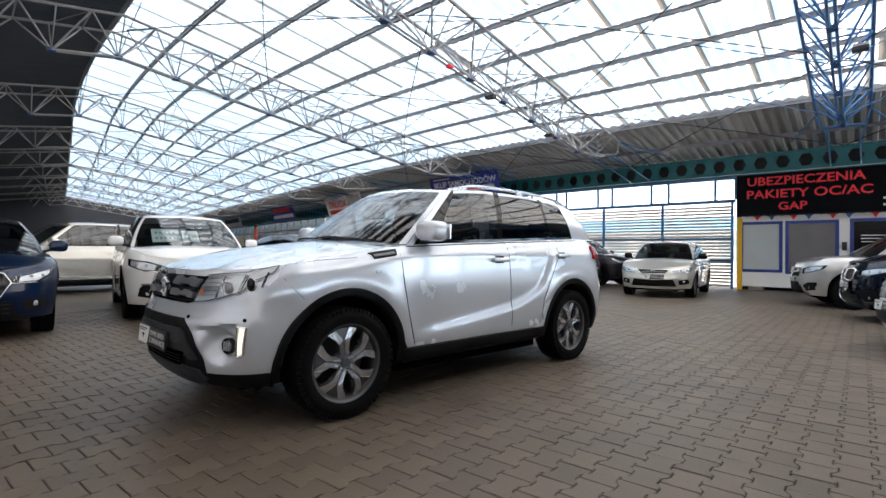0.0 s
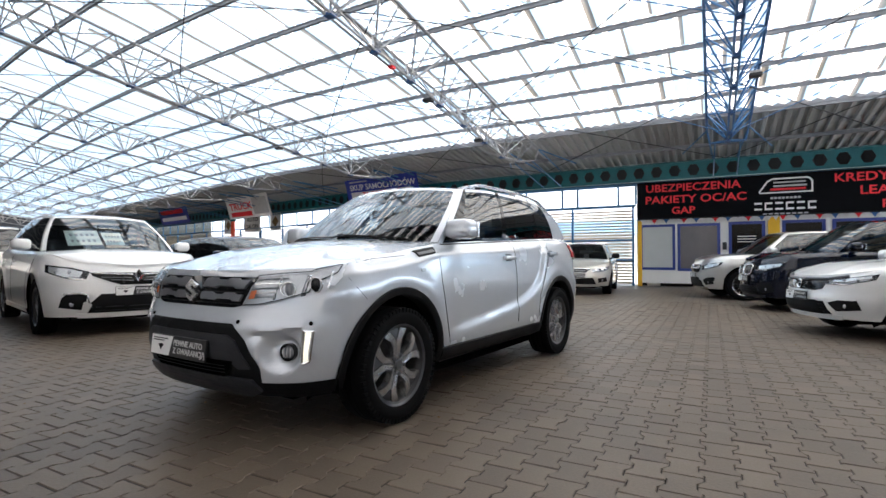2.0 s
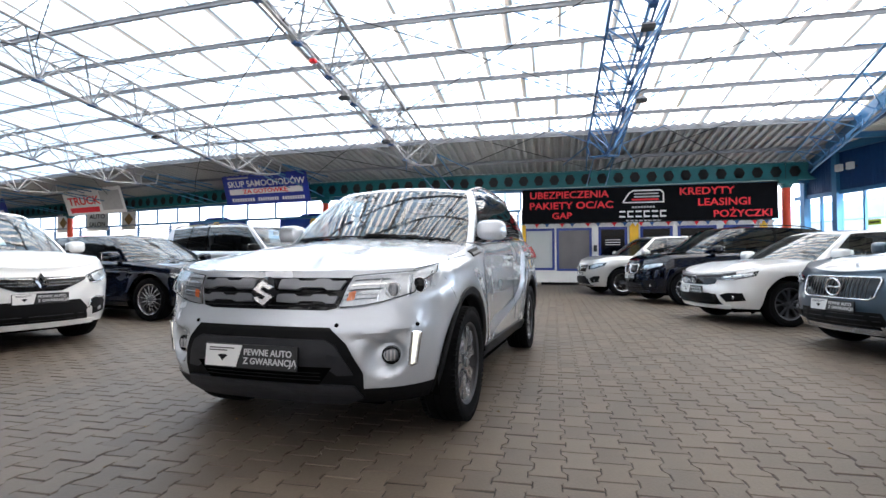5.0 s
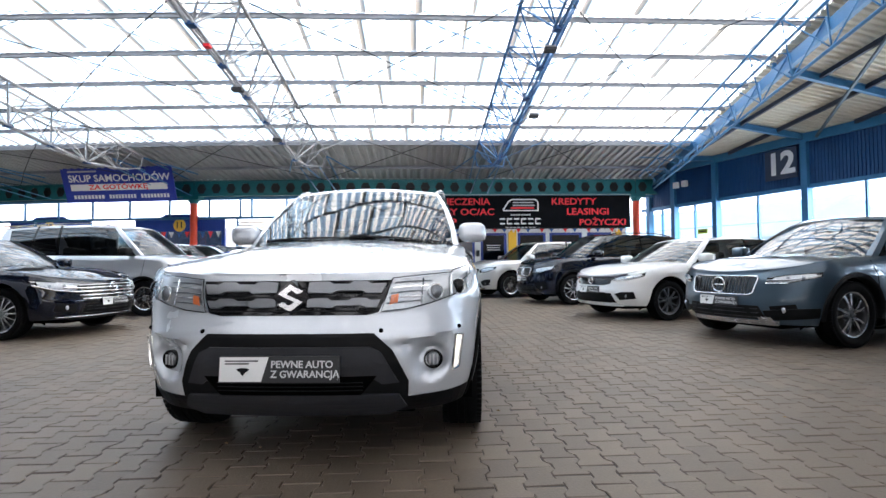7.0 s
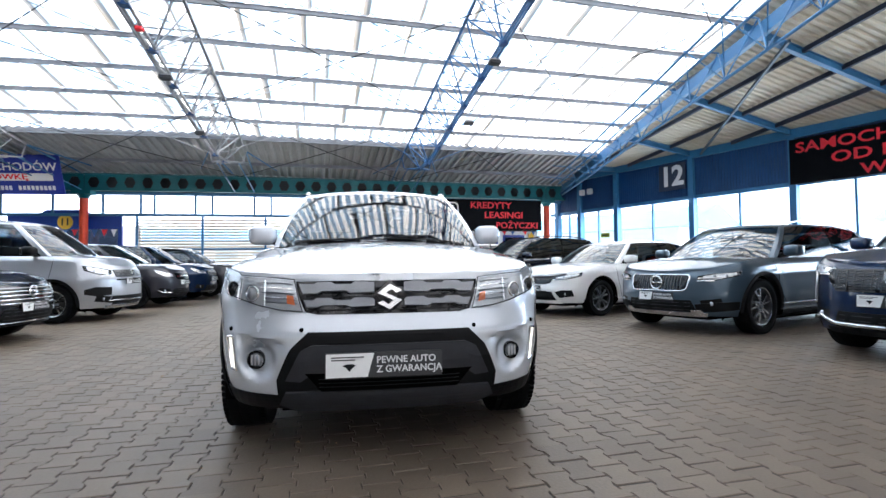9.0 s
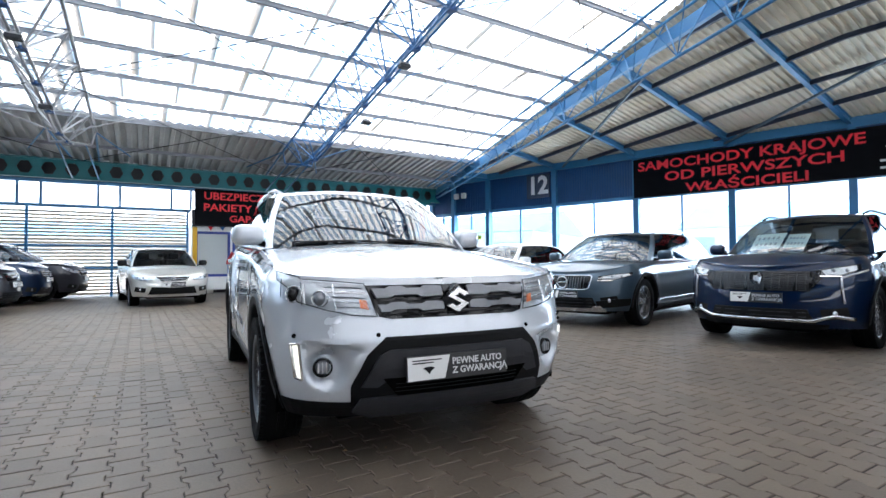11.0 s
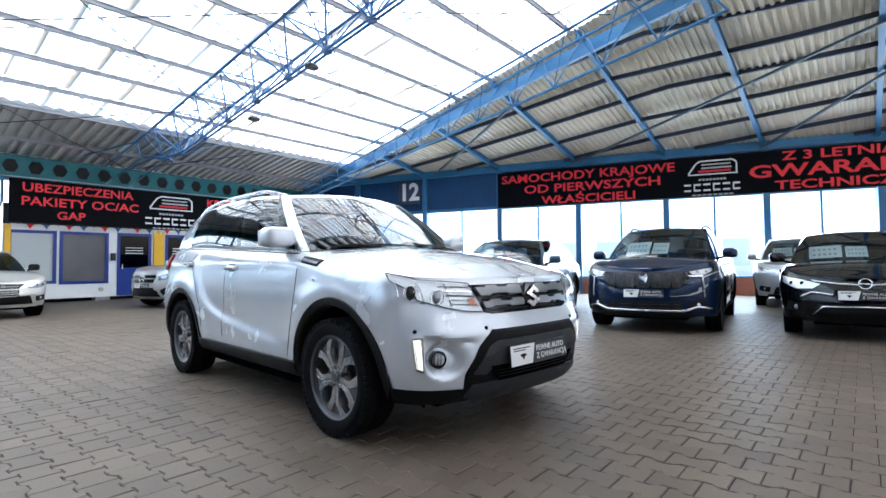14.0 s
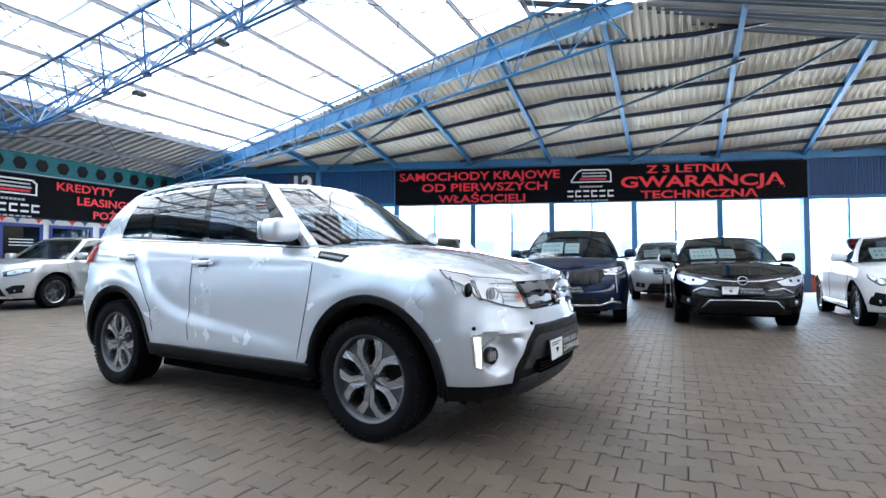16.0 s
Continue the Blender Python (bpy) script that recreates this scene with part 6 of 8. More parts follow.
def hero_low(x):
    z = 0.355 if x < 0.3 else 0.325 - 0.0 * min(1, (x - 0.3) / 0.2)
    return max(z, S.arch_z(x))


pieces = split(shell(S, hero_low, None, 46), [
    ("bonnet", lambda c, n: c.x > -0.36 and n.z > 0.55 and c.z > 0.84),
    ("front_door", lambda c, n: -1.575 < c.x < -0.43 and abs(c.y) > 0.5 and c.y > 0 and n.z < 0.8),
    ("front_door.R", lambda c, n: -1.575 < c.x < -0.43 and abs(c.y) > 0.5 and c.y < 0 and n.z < 0.8),
    ("rear_door", lambda c, n: -2.33 < c.x < -1.575 and c.y > 0.5 and n.z < 0.8 and math.hypot(c.x + 2.5, c.z - 0.335) > 0.52),
    ("rear_door.R", lambda c, n: -2.33 < c.x < -1.575 and c.y < -0.5 and n.z < 0.8 and math.hypot(c.x + 2.5, c.z - 0.335) > 0.52),
    ("front_bumper", lambda c, n: c.x > 0.40 and c.z < 0.70),
    ("tailgate", lambda c, n: c.x < -3.0 and abs(c.y) < 0.62 and c.z > 0.62),
])
for nm, b in pieces.items():
    part({"rest": "body"}.get(nm, nm.split(".")[0]), b, M_PEARL, hero, crease=34)
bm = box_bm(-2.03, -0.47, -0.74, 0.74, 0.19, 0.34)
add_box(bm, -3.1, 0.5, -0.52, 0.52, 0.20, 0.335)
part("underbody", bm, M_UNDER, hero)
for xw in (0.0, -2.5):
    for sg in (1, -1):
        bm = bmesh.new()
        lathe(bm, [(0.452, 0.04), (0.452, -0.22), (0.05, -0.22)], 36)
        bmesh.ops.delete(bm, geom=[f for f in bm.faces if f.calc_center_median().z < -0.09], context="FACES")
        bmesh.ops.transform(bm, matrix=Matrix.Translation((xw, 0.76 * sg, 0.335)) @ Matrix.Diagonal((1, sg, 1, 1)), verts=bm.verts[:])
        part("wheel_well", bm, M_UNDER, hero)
        bm = arch_ring(S, xw, 0.405, 0.456, 0.009)
        if sg < 0:
            for v in bm.verts:
                v.co.y = -v.co.y
            bmesh.ops.reverse_faces(bm, faces=bm.faces[:])
        part("arch_moulding", bm, M_PLASTIC, hero, crease=40)
        add_wheel(hero, xw, 0.748 * sg, "hero", 0.335, 0.236, 0, 0.14 if sg > 0 else math.pi / 5)
for sg in (1, -1):                                     # sill cladding
    bm = bmesh.new()
    rows = []
    for i in range(24):
        x = -0.44 - (2.06 - 0.44) * i / 23
        y = S.side_y(x, 0.40)
        rows.append([bm.verts.new((x, q * sg, z)) for q, z in ((y - 0.004, 0.370), (y + 0.006, 0.362), (y + 0.006, 0.33), (y - 0.02, 0.28), (y - 0.08, 0.25), (y - 0.2, 0.25))])
    for a, b in zip(rows, rows[1:]):
        for k in range(5):
            bm.faces.new((a[k], a[k + 1], b[k + 1], b[k]))
    bmesh.ops.recalc_face_normals(bm, faces=bm.faces[:])
    part("sill_cladding", bm, M_PLASTIC, hero, crease=30)
    part("door_seam", seam(S, [(-0.41, 1.0), (-0.43, 0.8), (-0.47, 0.6), (-0.53, 0.39)], 0.003, sg), M_UNDER, hero)
    part("door_seam", seam(S, [(-1.565, 1.10), (-1.575, 0.8), (-1.585, 0.42)], 0.003, sg), M_UNDER, hero)
    part("door_seam", seam(S, [(-2.30, 1.13), (-2.28, 1.0), (-2.12, 0.78), (-2.02, 0.62), (-1.99, 0.46)], 0.003, sg), M_UNDER, hero)
    part("belt_trim", seam(S, [(-0.5, 1.052), (-1.5, 1.103), (-2.72, 1.158)], 0.008, sg, -0.004), M_PLASTIC, hero)
    part("bumper_seam", seam(S, [(0.44, 0.905), (0.36, 0.80), (0.30, 0.74)], 0.0013, sg), M_UNDER, hero)
    part("bonnet_seam", seam(S, [(0.44, 0.918), (0.2, 0.955), (-0.08, 0.975)], 0.003, sg, -0.002), M_UNDER, hero)
    for x, z in ((-1.44, 0.965), (-2.33, 1.005)):       # pull handles over flat dark patches that paint the shade of shallow cups
        y = S.side_y(x, z)
        h = part("door_handle", rounded(x - 0.10, x + 0.10, (y + 0.022) * sg - 0.011, (y + 0.022) * sg + 0.011, z - 0.017, z + 0.017, 0.0105), M_PEARL, hero, smooth=True)
        bm = bmesh.new()
        for d in (-0.085, 0.085):
            add_beam(bm, (x + d, (y - 0.01) * sg, z), (x + d, (y + 0.02) * sg, z), 0.026, 0.024)
        part("handle_foot", bm, M_PEARL, h)
        part("handle_cup", patch(S, [("x", x + 0.055, z - 0.03), ("x", x + 0.055, z + 0.03), ("x", x - 0.055, z + 0.03), ("x", x - 0.055, z - 0.03)], 0.0025, 0, 2, (sg,)), M_GREYPLASTIC, h)
    v = part("fender_vent", patch(S, [("x", -0.19, 0.99), ("x", -0.17, 1.0), ("x", -0.32, 1.022), ("x", -0.39, 1.028), ("x", -0.375, 0.99), ("x", -0.2, 0.965)], 0.008, 0.012, 2, (sg,)), M_PLASTIC, hero)
    part("vent_bar", patch(S, [("x", -0.20, 0.974), ("x", -0.195, 0.986), ("x", -0.36, 1.010), ("x", -0.365, 0.997)], 0.013, 0.006, 2, (sg,)), M_GUN, v)
    part("side_repeater", patch(S, [("x", -0.20, 0.875), ("x", -0.20, 0.895), ("x", -0.245, 0.895), ("x", -0.245, 0.875)], 0.006, 0.008, 2, (sg,)), M_REFLECTOR, hero)
    side_mirror(hero, -0.69, 0.835, 1.163, M_PEARL, sg, 0.92)
    # headlamp: reflector, projectors, amber lamp, clear cover
    outl = [(0.44, 0.858), (0.58, 0.872), (0.70, 0.882), ("x", 0.52, 0.892), ("x", 0.41, 0.918), ("x", 0.45, 0.88), ("x", 0.55, 0.825), (0.72, 0.785), (0.60, 0.745), (0.50, 0.722), (0.395, 0.712)]
    hl = part("headlamp", patch(S, outl, 0.004, 0, 4, (sg,)), M_REFLECTOR, hero, "clear headlamp with bright reflectors", smooth=True)
    for f, z, r, mt in ((0.62, 0.822, 0.036, M_GLOSSBLACK), (0.47, 0.80, 0.034, M_LAMPGLASS)):
        p = S.off(f, z, 0.0)
        bm = bmesh.new()
        bmesh.ops.create_uvsphere(bm, u_segments=18, v_segments=10, radius=r)
        bmesh.ops.transform(bm, matrix=Matrix.Translation((p.x + 0.004, p.y * sg, z)) @ Matrix.Diagonal((0.55, 0.8, 1, 1)), verts=bm.verts[:])
        q = part("projector", bm, mt, hl, smooth=True)
        bm = bmesh.new()
        lathe(bm, [(r * 0.95, 0.0), (r * 1.08, 0.008), (r * 1.16, 0.002)], 28)
        bmesh.ops.transform(bm, matrix=Matrix.Translation((p.x + 0.008, p.y * sg, z)) @ Matrix.Rotation(radians(-90 + (30 if sg > 0 else -30)), 4, "Z"), verts=bm.verts[:])
        part("bezel", bm, M_CHROME, hl, smooth=True)
    part("indicator", patch(S, [(0.438, 0.785), (0.470, 0.792), (0.466, 0.752), (0.430, 0.744)], 0.013, 0, 2, (sg,)), M_AMBER, hl)
    for f0, f1, z0, z1 in ((0.395, 0.41, 0.745, 0.858), (0.545, 0.56, 0.765, 0.866), (0.56, 0.575, 0.768, 0.868), (0.70, 0.715, 0.805, 0.885)):
        bm = bmesh.new()
        add_beam(bm, *[Vector((q.x, q.y * sg, q.z)) for q in (S.off(f0, z0, 0.010), S.off(f1, z1, 0.010))], 0.005, 0.010)
        part("divider", bm, M_CHROME, hl)
    for k in range(5):                                   # bright steps of the reflector
        z = 0.752 + 0.022 * k
        part("reflector_step", nose_strip(S, [(0.42 + 0.008 * k, z), (0.50, z + 0.006), (0.565 + 0.012 * k, z + 0.010)], 0.0035, 0.007, sg), M_CHROME if k % 2 else M_GUN, hl)
    part("lamp_seal", nose_strip(S, outl + [outl[0]], 0.0022, 0.014, sg), M_GLOSSBLACK, hl)
    c = part("lens", patch(S, outl, 0.022, 0, 4, (sg,)), M_LENS, hl, smooth=True)
    c.visible_shadow = False
    # fog lamp in its bowl, daylight strip beside it
    p = S.off(S.f_of_y(FOG_Y + 0.012, FOG_Z), FOG_Z, 0)
    turn = Matrix.Translation((p.x - 0.004, p.y * sg, FOG_Z)) @ Matrix.Rotation(radians(-90 + 16 * sg), 4, "Z")
    bm = bmesh.new()
    lathe(bm, [(0.046, -0.02), (0.045, 0.016), (0.038, 0.018), (0.035, 0.006), (0.0, 0.0)], 32)
    bmesh.ops.transform(bm, matrix=turn, verts=bm.verts[:])
    fg = part("fog_lamp", bm, M_GLOSSBLACK, hero, "round fog lamp sunk in a bowl of the bumper", crease=35)
    bm = bmesh.new()
    lathe(bm, [(0.034, 0.004), (0.030, 0.012), (0.020, 0.019), (0.0, 0.021)], 24)
    bmesh.ops.transform(bm, matrix=turn, verts=bm.verts[:])
    part("fog_lens", bm, M_LAMPGLASS, fg, smooth=True)
    bm = bmesh.new()
    for k in (-0.018, 0.0, 0.018):
        add_box(bm, k - 0.003, k + 0.003, 0.016, 0.0225, -0.024, 0.024)
    bmesh.ops.transform(bm, matrix=turn, verts=bm.verts[:])
    part("lens_rib", bm, M_REFLECTOR, fg)
    dr = part("daylight_strip", patch(S, [(0.726, 0.592), (0.744, 0.589), (0.725, 0.452), (0.709, 0.442)], 0.008, 0.01, 2, (sg,)), M_DRL, hero, "white vertical daylight lamp in a chrome frame")
    bm = bmesh.new()
    fr = [(0.720, 0.598), (0.750, 0.594), (0.730, 0.446), (0.703, 0.434)]
    for a, b in zip(fr, fr[1:] + fr[:1]):
        add_tube(bm, *[Vector((q.x, q.y * sg, q.z)) for q in (S.off(S.f_of_y(*a), a[1], 0.010), S.off(S.f_of_y(*b), b[1], 0.010))], 0.006, 6)
    part("strip_frame", bm, M_CHROME, dr)
    bm = bmesh.new()
    q = S.off(S.f_of_x(0.58, 0.63), 0.63, 0.0)
    bmesh.ops.create_uvsphere(bm, u_segments=10, v_segments=6, radius=0.011)
    bmesh.ops.transform(bm, matrix=Matrix.Translation((q.x, q.y * sg, 0.632)), verts=bm.verts[:])
    part("parking_sensor", bm, M_UNDER, hero)
    bm = bmesh.new()
    q = S.off(S.f_of_y(0.40, 0.635), 0.635, 0.0)
    bmesh.ops.create_uvsphere(bm, u_segments=10, v_segments=6, radius=0.011)
    bmesh.ops.transform(bm, matrix=Matrix.Translation((q.x, q.y * sg, 0.633)), verts=bm.verts[:])
    part("parking_sensor", bm, M_UNDER, hero)
    part("tail_lamp", patch(S, [("x", -2.90, 1.10), ("x", -2.88, 0.98), ("x", -3.12, 0.92), ("x", -3.22, 0.96), ("x", -3.20, 1.09)], 0.022, 0.02, 8, (sg,)), M_TAIL, hero, "red wrap-round tail lamp", smooth=True)
    part("lower_corner", patch(S, [(0.50, 0.325), (0.66, 0.33), ("x", 0.42, 0.34), ("x", 0.42, 0.26), (0.66, 0.25), (0.46, 0.25)], 0.004, 0.012, 3, (sg,)), M_PLASTIC, hero)

# grille: dark field, two notched bars, frame
gr = part("grille", patch(S, [(-0.435, 0.855), (0.435, 0.855), (0.385, 0.712), (0.33, 0.70), (-0.33, 0.70), (-0.385, 0.712)], 0.004, 0.01, 4), M_GLOSSBLACK, hero, "black grille with two grey bars")
for zt, zb, w0, w1 in ((0.842, 0.795, 0.415, 0.395), (0.775, 0.732, 0.39, 0.375)):
    for sg in (1, -1):
        pts = [(0.07, zt - 0.004), (0.11, zt), (0.16, zt), (0.18, zt - 0.010), (0.25, zt - 0.010), (0.27, zt), (0.33, zt), (0.35, zt - 0.010), (w0, zt - 0.008), (w1, zb), (0.33, zb), (0.31, zb + 0.010), (0.2, zb + 0.010), (0.18, zb), (0.07, zb + 0.004)]
        part("grille_bar", patch(S, pts, 0.020, 0.014, 2, (sg,)), M_GRILLEBAR, gr)
for z0 in (0.782, 0.722):
    part("mesh_line", patch(S, [(-0.38, z0), (0.38, z0), (0.38, z0 - 0.006), (-0.38, z0 - 0.006)], 0.010, 0.004, 4), M_PLASTIC, gr)
em = bmesh.new()
pe = S.off(0.0, 0.78, 0.03)
sh = [(-0.06, 0.018), (0.0, 0.062), (0.062, 0.03), (0.035, 0.018), (0.008, 0.036), (-0.02, 0.018), (0.06, -0.018), (0.0, -0.062), (-0.062, -0.03), (-0.035, -0.018), (-0.008, -0.036), (0.02, -0.018)]
fv = [em.verts.new((pe.x + 0.012, y * 0.94, 0.782 + z * 0.98)) for y, z in sh]
em.faces.new(fv)
r = bmesh.ops.extrude_face_region(em, geom=em.faces[:])["geom"]
for v in (e for e in r if isinstance(e, bmesh.types.BMVert)):
    v.co.x -= 0.014
bmesh.ops.recalc_face_normals(em, faces=em.faces[:])
part("emblem", em, M_BADGE, gr)
bm = bmesh.new()
q = [(0, 0.08), (0.085, 0.0), (0, -0.08), (-0.085, 0.0)]
f = [bm.verts.new((pe.x - 0.004, y, 0.782 + z)) for y, z in q]
bm.faces.new(f)
r = bmesh.ops.extrude_face_region(bm, geom=bm.faces[:])["geom"]
for v in (e for e in r if isinstance(e, bmesh.types.BMVert)):
    v.co.x -= 0.05
bmesh.ops.recalc_face_normals(bm, faces=bm.faces[:])
part("emblem_base", bm, M_GLOSSBLACK, gr)

# lower mouth: black surround, charcoal panel, dark slot, skid lip
mo = part("lower_grille", patch(S, [(-0.37, 0.622), (0.37, 0.622), (0.45, 0.545), (0.515, 0.40), (0.50, 0.25), (-0.50, 0.25), (-0.515, 0.40), (-0.45, 0.545)], 0.005, 0.01, 4), M_PLASTIC, hero, "black lower bumper opening")
part("mouth_panel", patch(S, [(-0.35, 0.565), (0.35, 0.565), (0.40, 0.54), (0.47, 0.40), (0.40, 0.395), (0.36, 0.425), (-0.36, 0.425), (-0.40, 0.395), (-0.47, 0.40), (-0.40, 0.54)], 0.016, 0.012, 4), M_GREYPLASTIC, mo)
# flat near-black patch, the shade inside the slot put into its colour
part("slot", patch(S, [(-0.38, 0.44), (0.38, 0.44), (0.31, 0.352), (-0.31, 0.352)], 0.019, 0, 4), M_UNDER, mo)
for z in (0.375, 0.393, 0.411):
    part("slot_bar", patch(S, [(-0.32, z), (0.32, z), (0.32, z - 0.004), (-0.32, z - 0.004)], 0.022, 0.004, 3), M_PLASTIC, mo)
part("skid_lip", patch(S, [(-0.47, 0.345), (-0.33, 0.35), (0.33, 0.35), (0.47, 0.345), (0.50, 0.29), (0.42, 0.255), (-0.42, 0.255), (-0.50, 0.29)], 0.022, 0.016, 4), M_GREYPLASTIC, mo, smooth=False)
dealer_plate(hero, S.front_x(0, 0.475) + 0.034, -0.03, 0.474, -5)
bm = bmesh.new()
add_box(bm, 0.3, 0.58, -0.42, 0.42, 0.262, 0.30)
part("air_dam", bm, M_UNDER, hero)

G = dict(ws_base=(-0.28, -0.53), ws_top=(-0.97, -1.07), rear=(-3.16, -2.93),
         side=[("body", -0.60, -1.125), ("sail", -0.80, -1.15), ("window", -1.53, -1.60), ("pillar", -1.60, -1.67), ("privacy", -2.27, -2.24), ("pillar", -2.32, -2.29), ("privacy", -2.72, -2.60), ("body", -3.06, -2.86)],
         roof=[(-0.9, 1.50), (-1.07, 1.512), (-1.5, 1.548), (-2.0, 1.553), (-2.5, 1.535), (-2.95, 1.49)], yt=[(-0.95, 0.555), (-1.4, 0.60), (-2.2, 0.605), (-2.95, 0.56)], crown=0.045, inset=0.028)
hsegs, hpt = greenhouse(hero, S, G, M_PEARL)[:2]


def hero_glass(y, v):
    """A point on the windscreen, y across and v up it."""
    line = hsegs[0][1]
    i = max(k for k in range(len(line) - 1) if line[k][0].y <= abs(y) + 1e-6)
    k = (abs(y) - line[i][0].y) / (line[i + 1][0].y - line[i][0].y)
    p = hpt((line[i][0].lerp(line[i + 1][0], k), line[i][1].lerp(line[i + 1][1], k)), v)
    return Vector((p.x, y, p.z))


interior(hero, -0.62, 1.06, 0.66, True, 1.55)
for sg in (1, -1):
    bm = bmesh.new()
    rail = []
    for i in range(25):
        x = -1.10 - 1.78 * i / 24
        rail.append(Vector((x, (pchip(G["yt"])(x) - 0.02) * sg, pchip(G["roof"])(x) + 0.008 + 0.030 * min(1, i / 3, (24 - i) / 3))))
    add_sweep(bm, rail, 0.032, 0.024)
    rl = part("roof_rail", bm, M_ALLOY, hero, "silver roof rail")
    for x in (-1.25, -2.0, -2.7):
        part("rail_foot", box_bm(x - 0.05, x + 0.05, (pchip(G["yt"])(x) - 0.02) * sg - 0.013, (pchip(G["yt"])(x) - 0.02) * sg + 0.013, pchip(G["roof"])(x), pchip(G["roof"])(x) + 0.034), M_ALLOY, rl)
    bm = bmesh.new()
    y0, y1 = (0.60, 0.02) if sg > 0 else (0.02, -0.58)
    up = Vector((0.006, 0, 0.008))
    arm = [hero_glass(y0 + (y1 - y0) * k / 6, 0.004 + 0.02 * math.sin(math.pi * k / 8)) + up for k in range(7)]
    add_sweep(bm, arm, 0.012, 0.010)
    add_sweep(bm, [hero_glass(y0 + (y1 - y0) * k / 6, 0.015 + 0.03 * k / 6) + up for k in range(2, 7)], 0.008, 0.008)
    part("wiper", bm, M_PLASTIC, hero)
bm = bmesh.new()
add_box(bm, -0.47, -0.34, -0.40, 0.40, 1.04, 1.072)
part("cowl_panel", bm, M_PLASTIC, hero)


# ---- the other cars ----
def emblem(s, gr, z, kind, r):
    """A plain mark on the grille: ring, three-armed ring, diamond or crest."""
    p = nose_pt(s, (0.0, z), 0.016)
    bm = bmesh.new()
    if kind in ("ring", "star"):
        n = 20
        ps = [p + Vector((0.01, r * math.cos(2 * math.pi * i / n), r * math.sin(2 * math.pi * i / n))) for i in range(n)]
        for i in range(n):
            add_tube(bm, ps[i], ps[(i + 1) % n], r * 0.14, 6, caps=False)
        for k in range(3 if kind == "star" else 2):
            a = radians(90 + 120 * k) if kind == "star" else radians(180 * k)
            add_tube(bm, p + Vector((0.01, 0, 0)), p + Vector((0.01, r * math.cos(a), r * math.sin(a))), r * 0.13, 6)
    else:
        sh = [(0, 1), (0.62, 0), (0, -1), (-0.62, 0)] if kind == "diamond" else [(-0.6, 0.9), (0.5, 1), (0.9, 0.3), (0.5, -0.9), (-0.2, -1), (-0.8, -0.3)]
        f = [bm.verts.new(p + Vector((0.014, a * r, b * r))) for a, b in sh]
        g = [bm.verts.new(p + Vector((0.010, a * r * 0.45, b * r * 0.45))) for a, b in sh]
        k = [bm.verts.new(p + Vector((-0.01, a * r, b * r))) for a, b in sh]
        for i in range(len(sh)):
            j = (i + 1) % len(sh)
            bm.faces.new((f[i], f[j], g[j], g[i]))
            bm.faces.new((f[j], f[i], k[i], k[j]))
        if kind != "diamond":
            bm.faces.new(g)
        bmesh.ops.recalc_face_normals(bm, faces=bm.faces[:])
    part("emblem", bm, M_CHROME, gr, smooth=kind in ("ring", "star"))


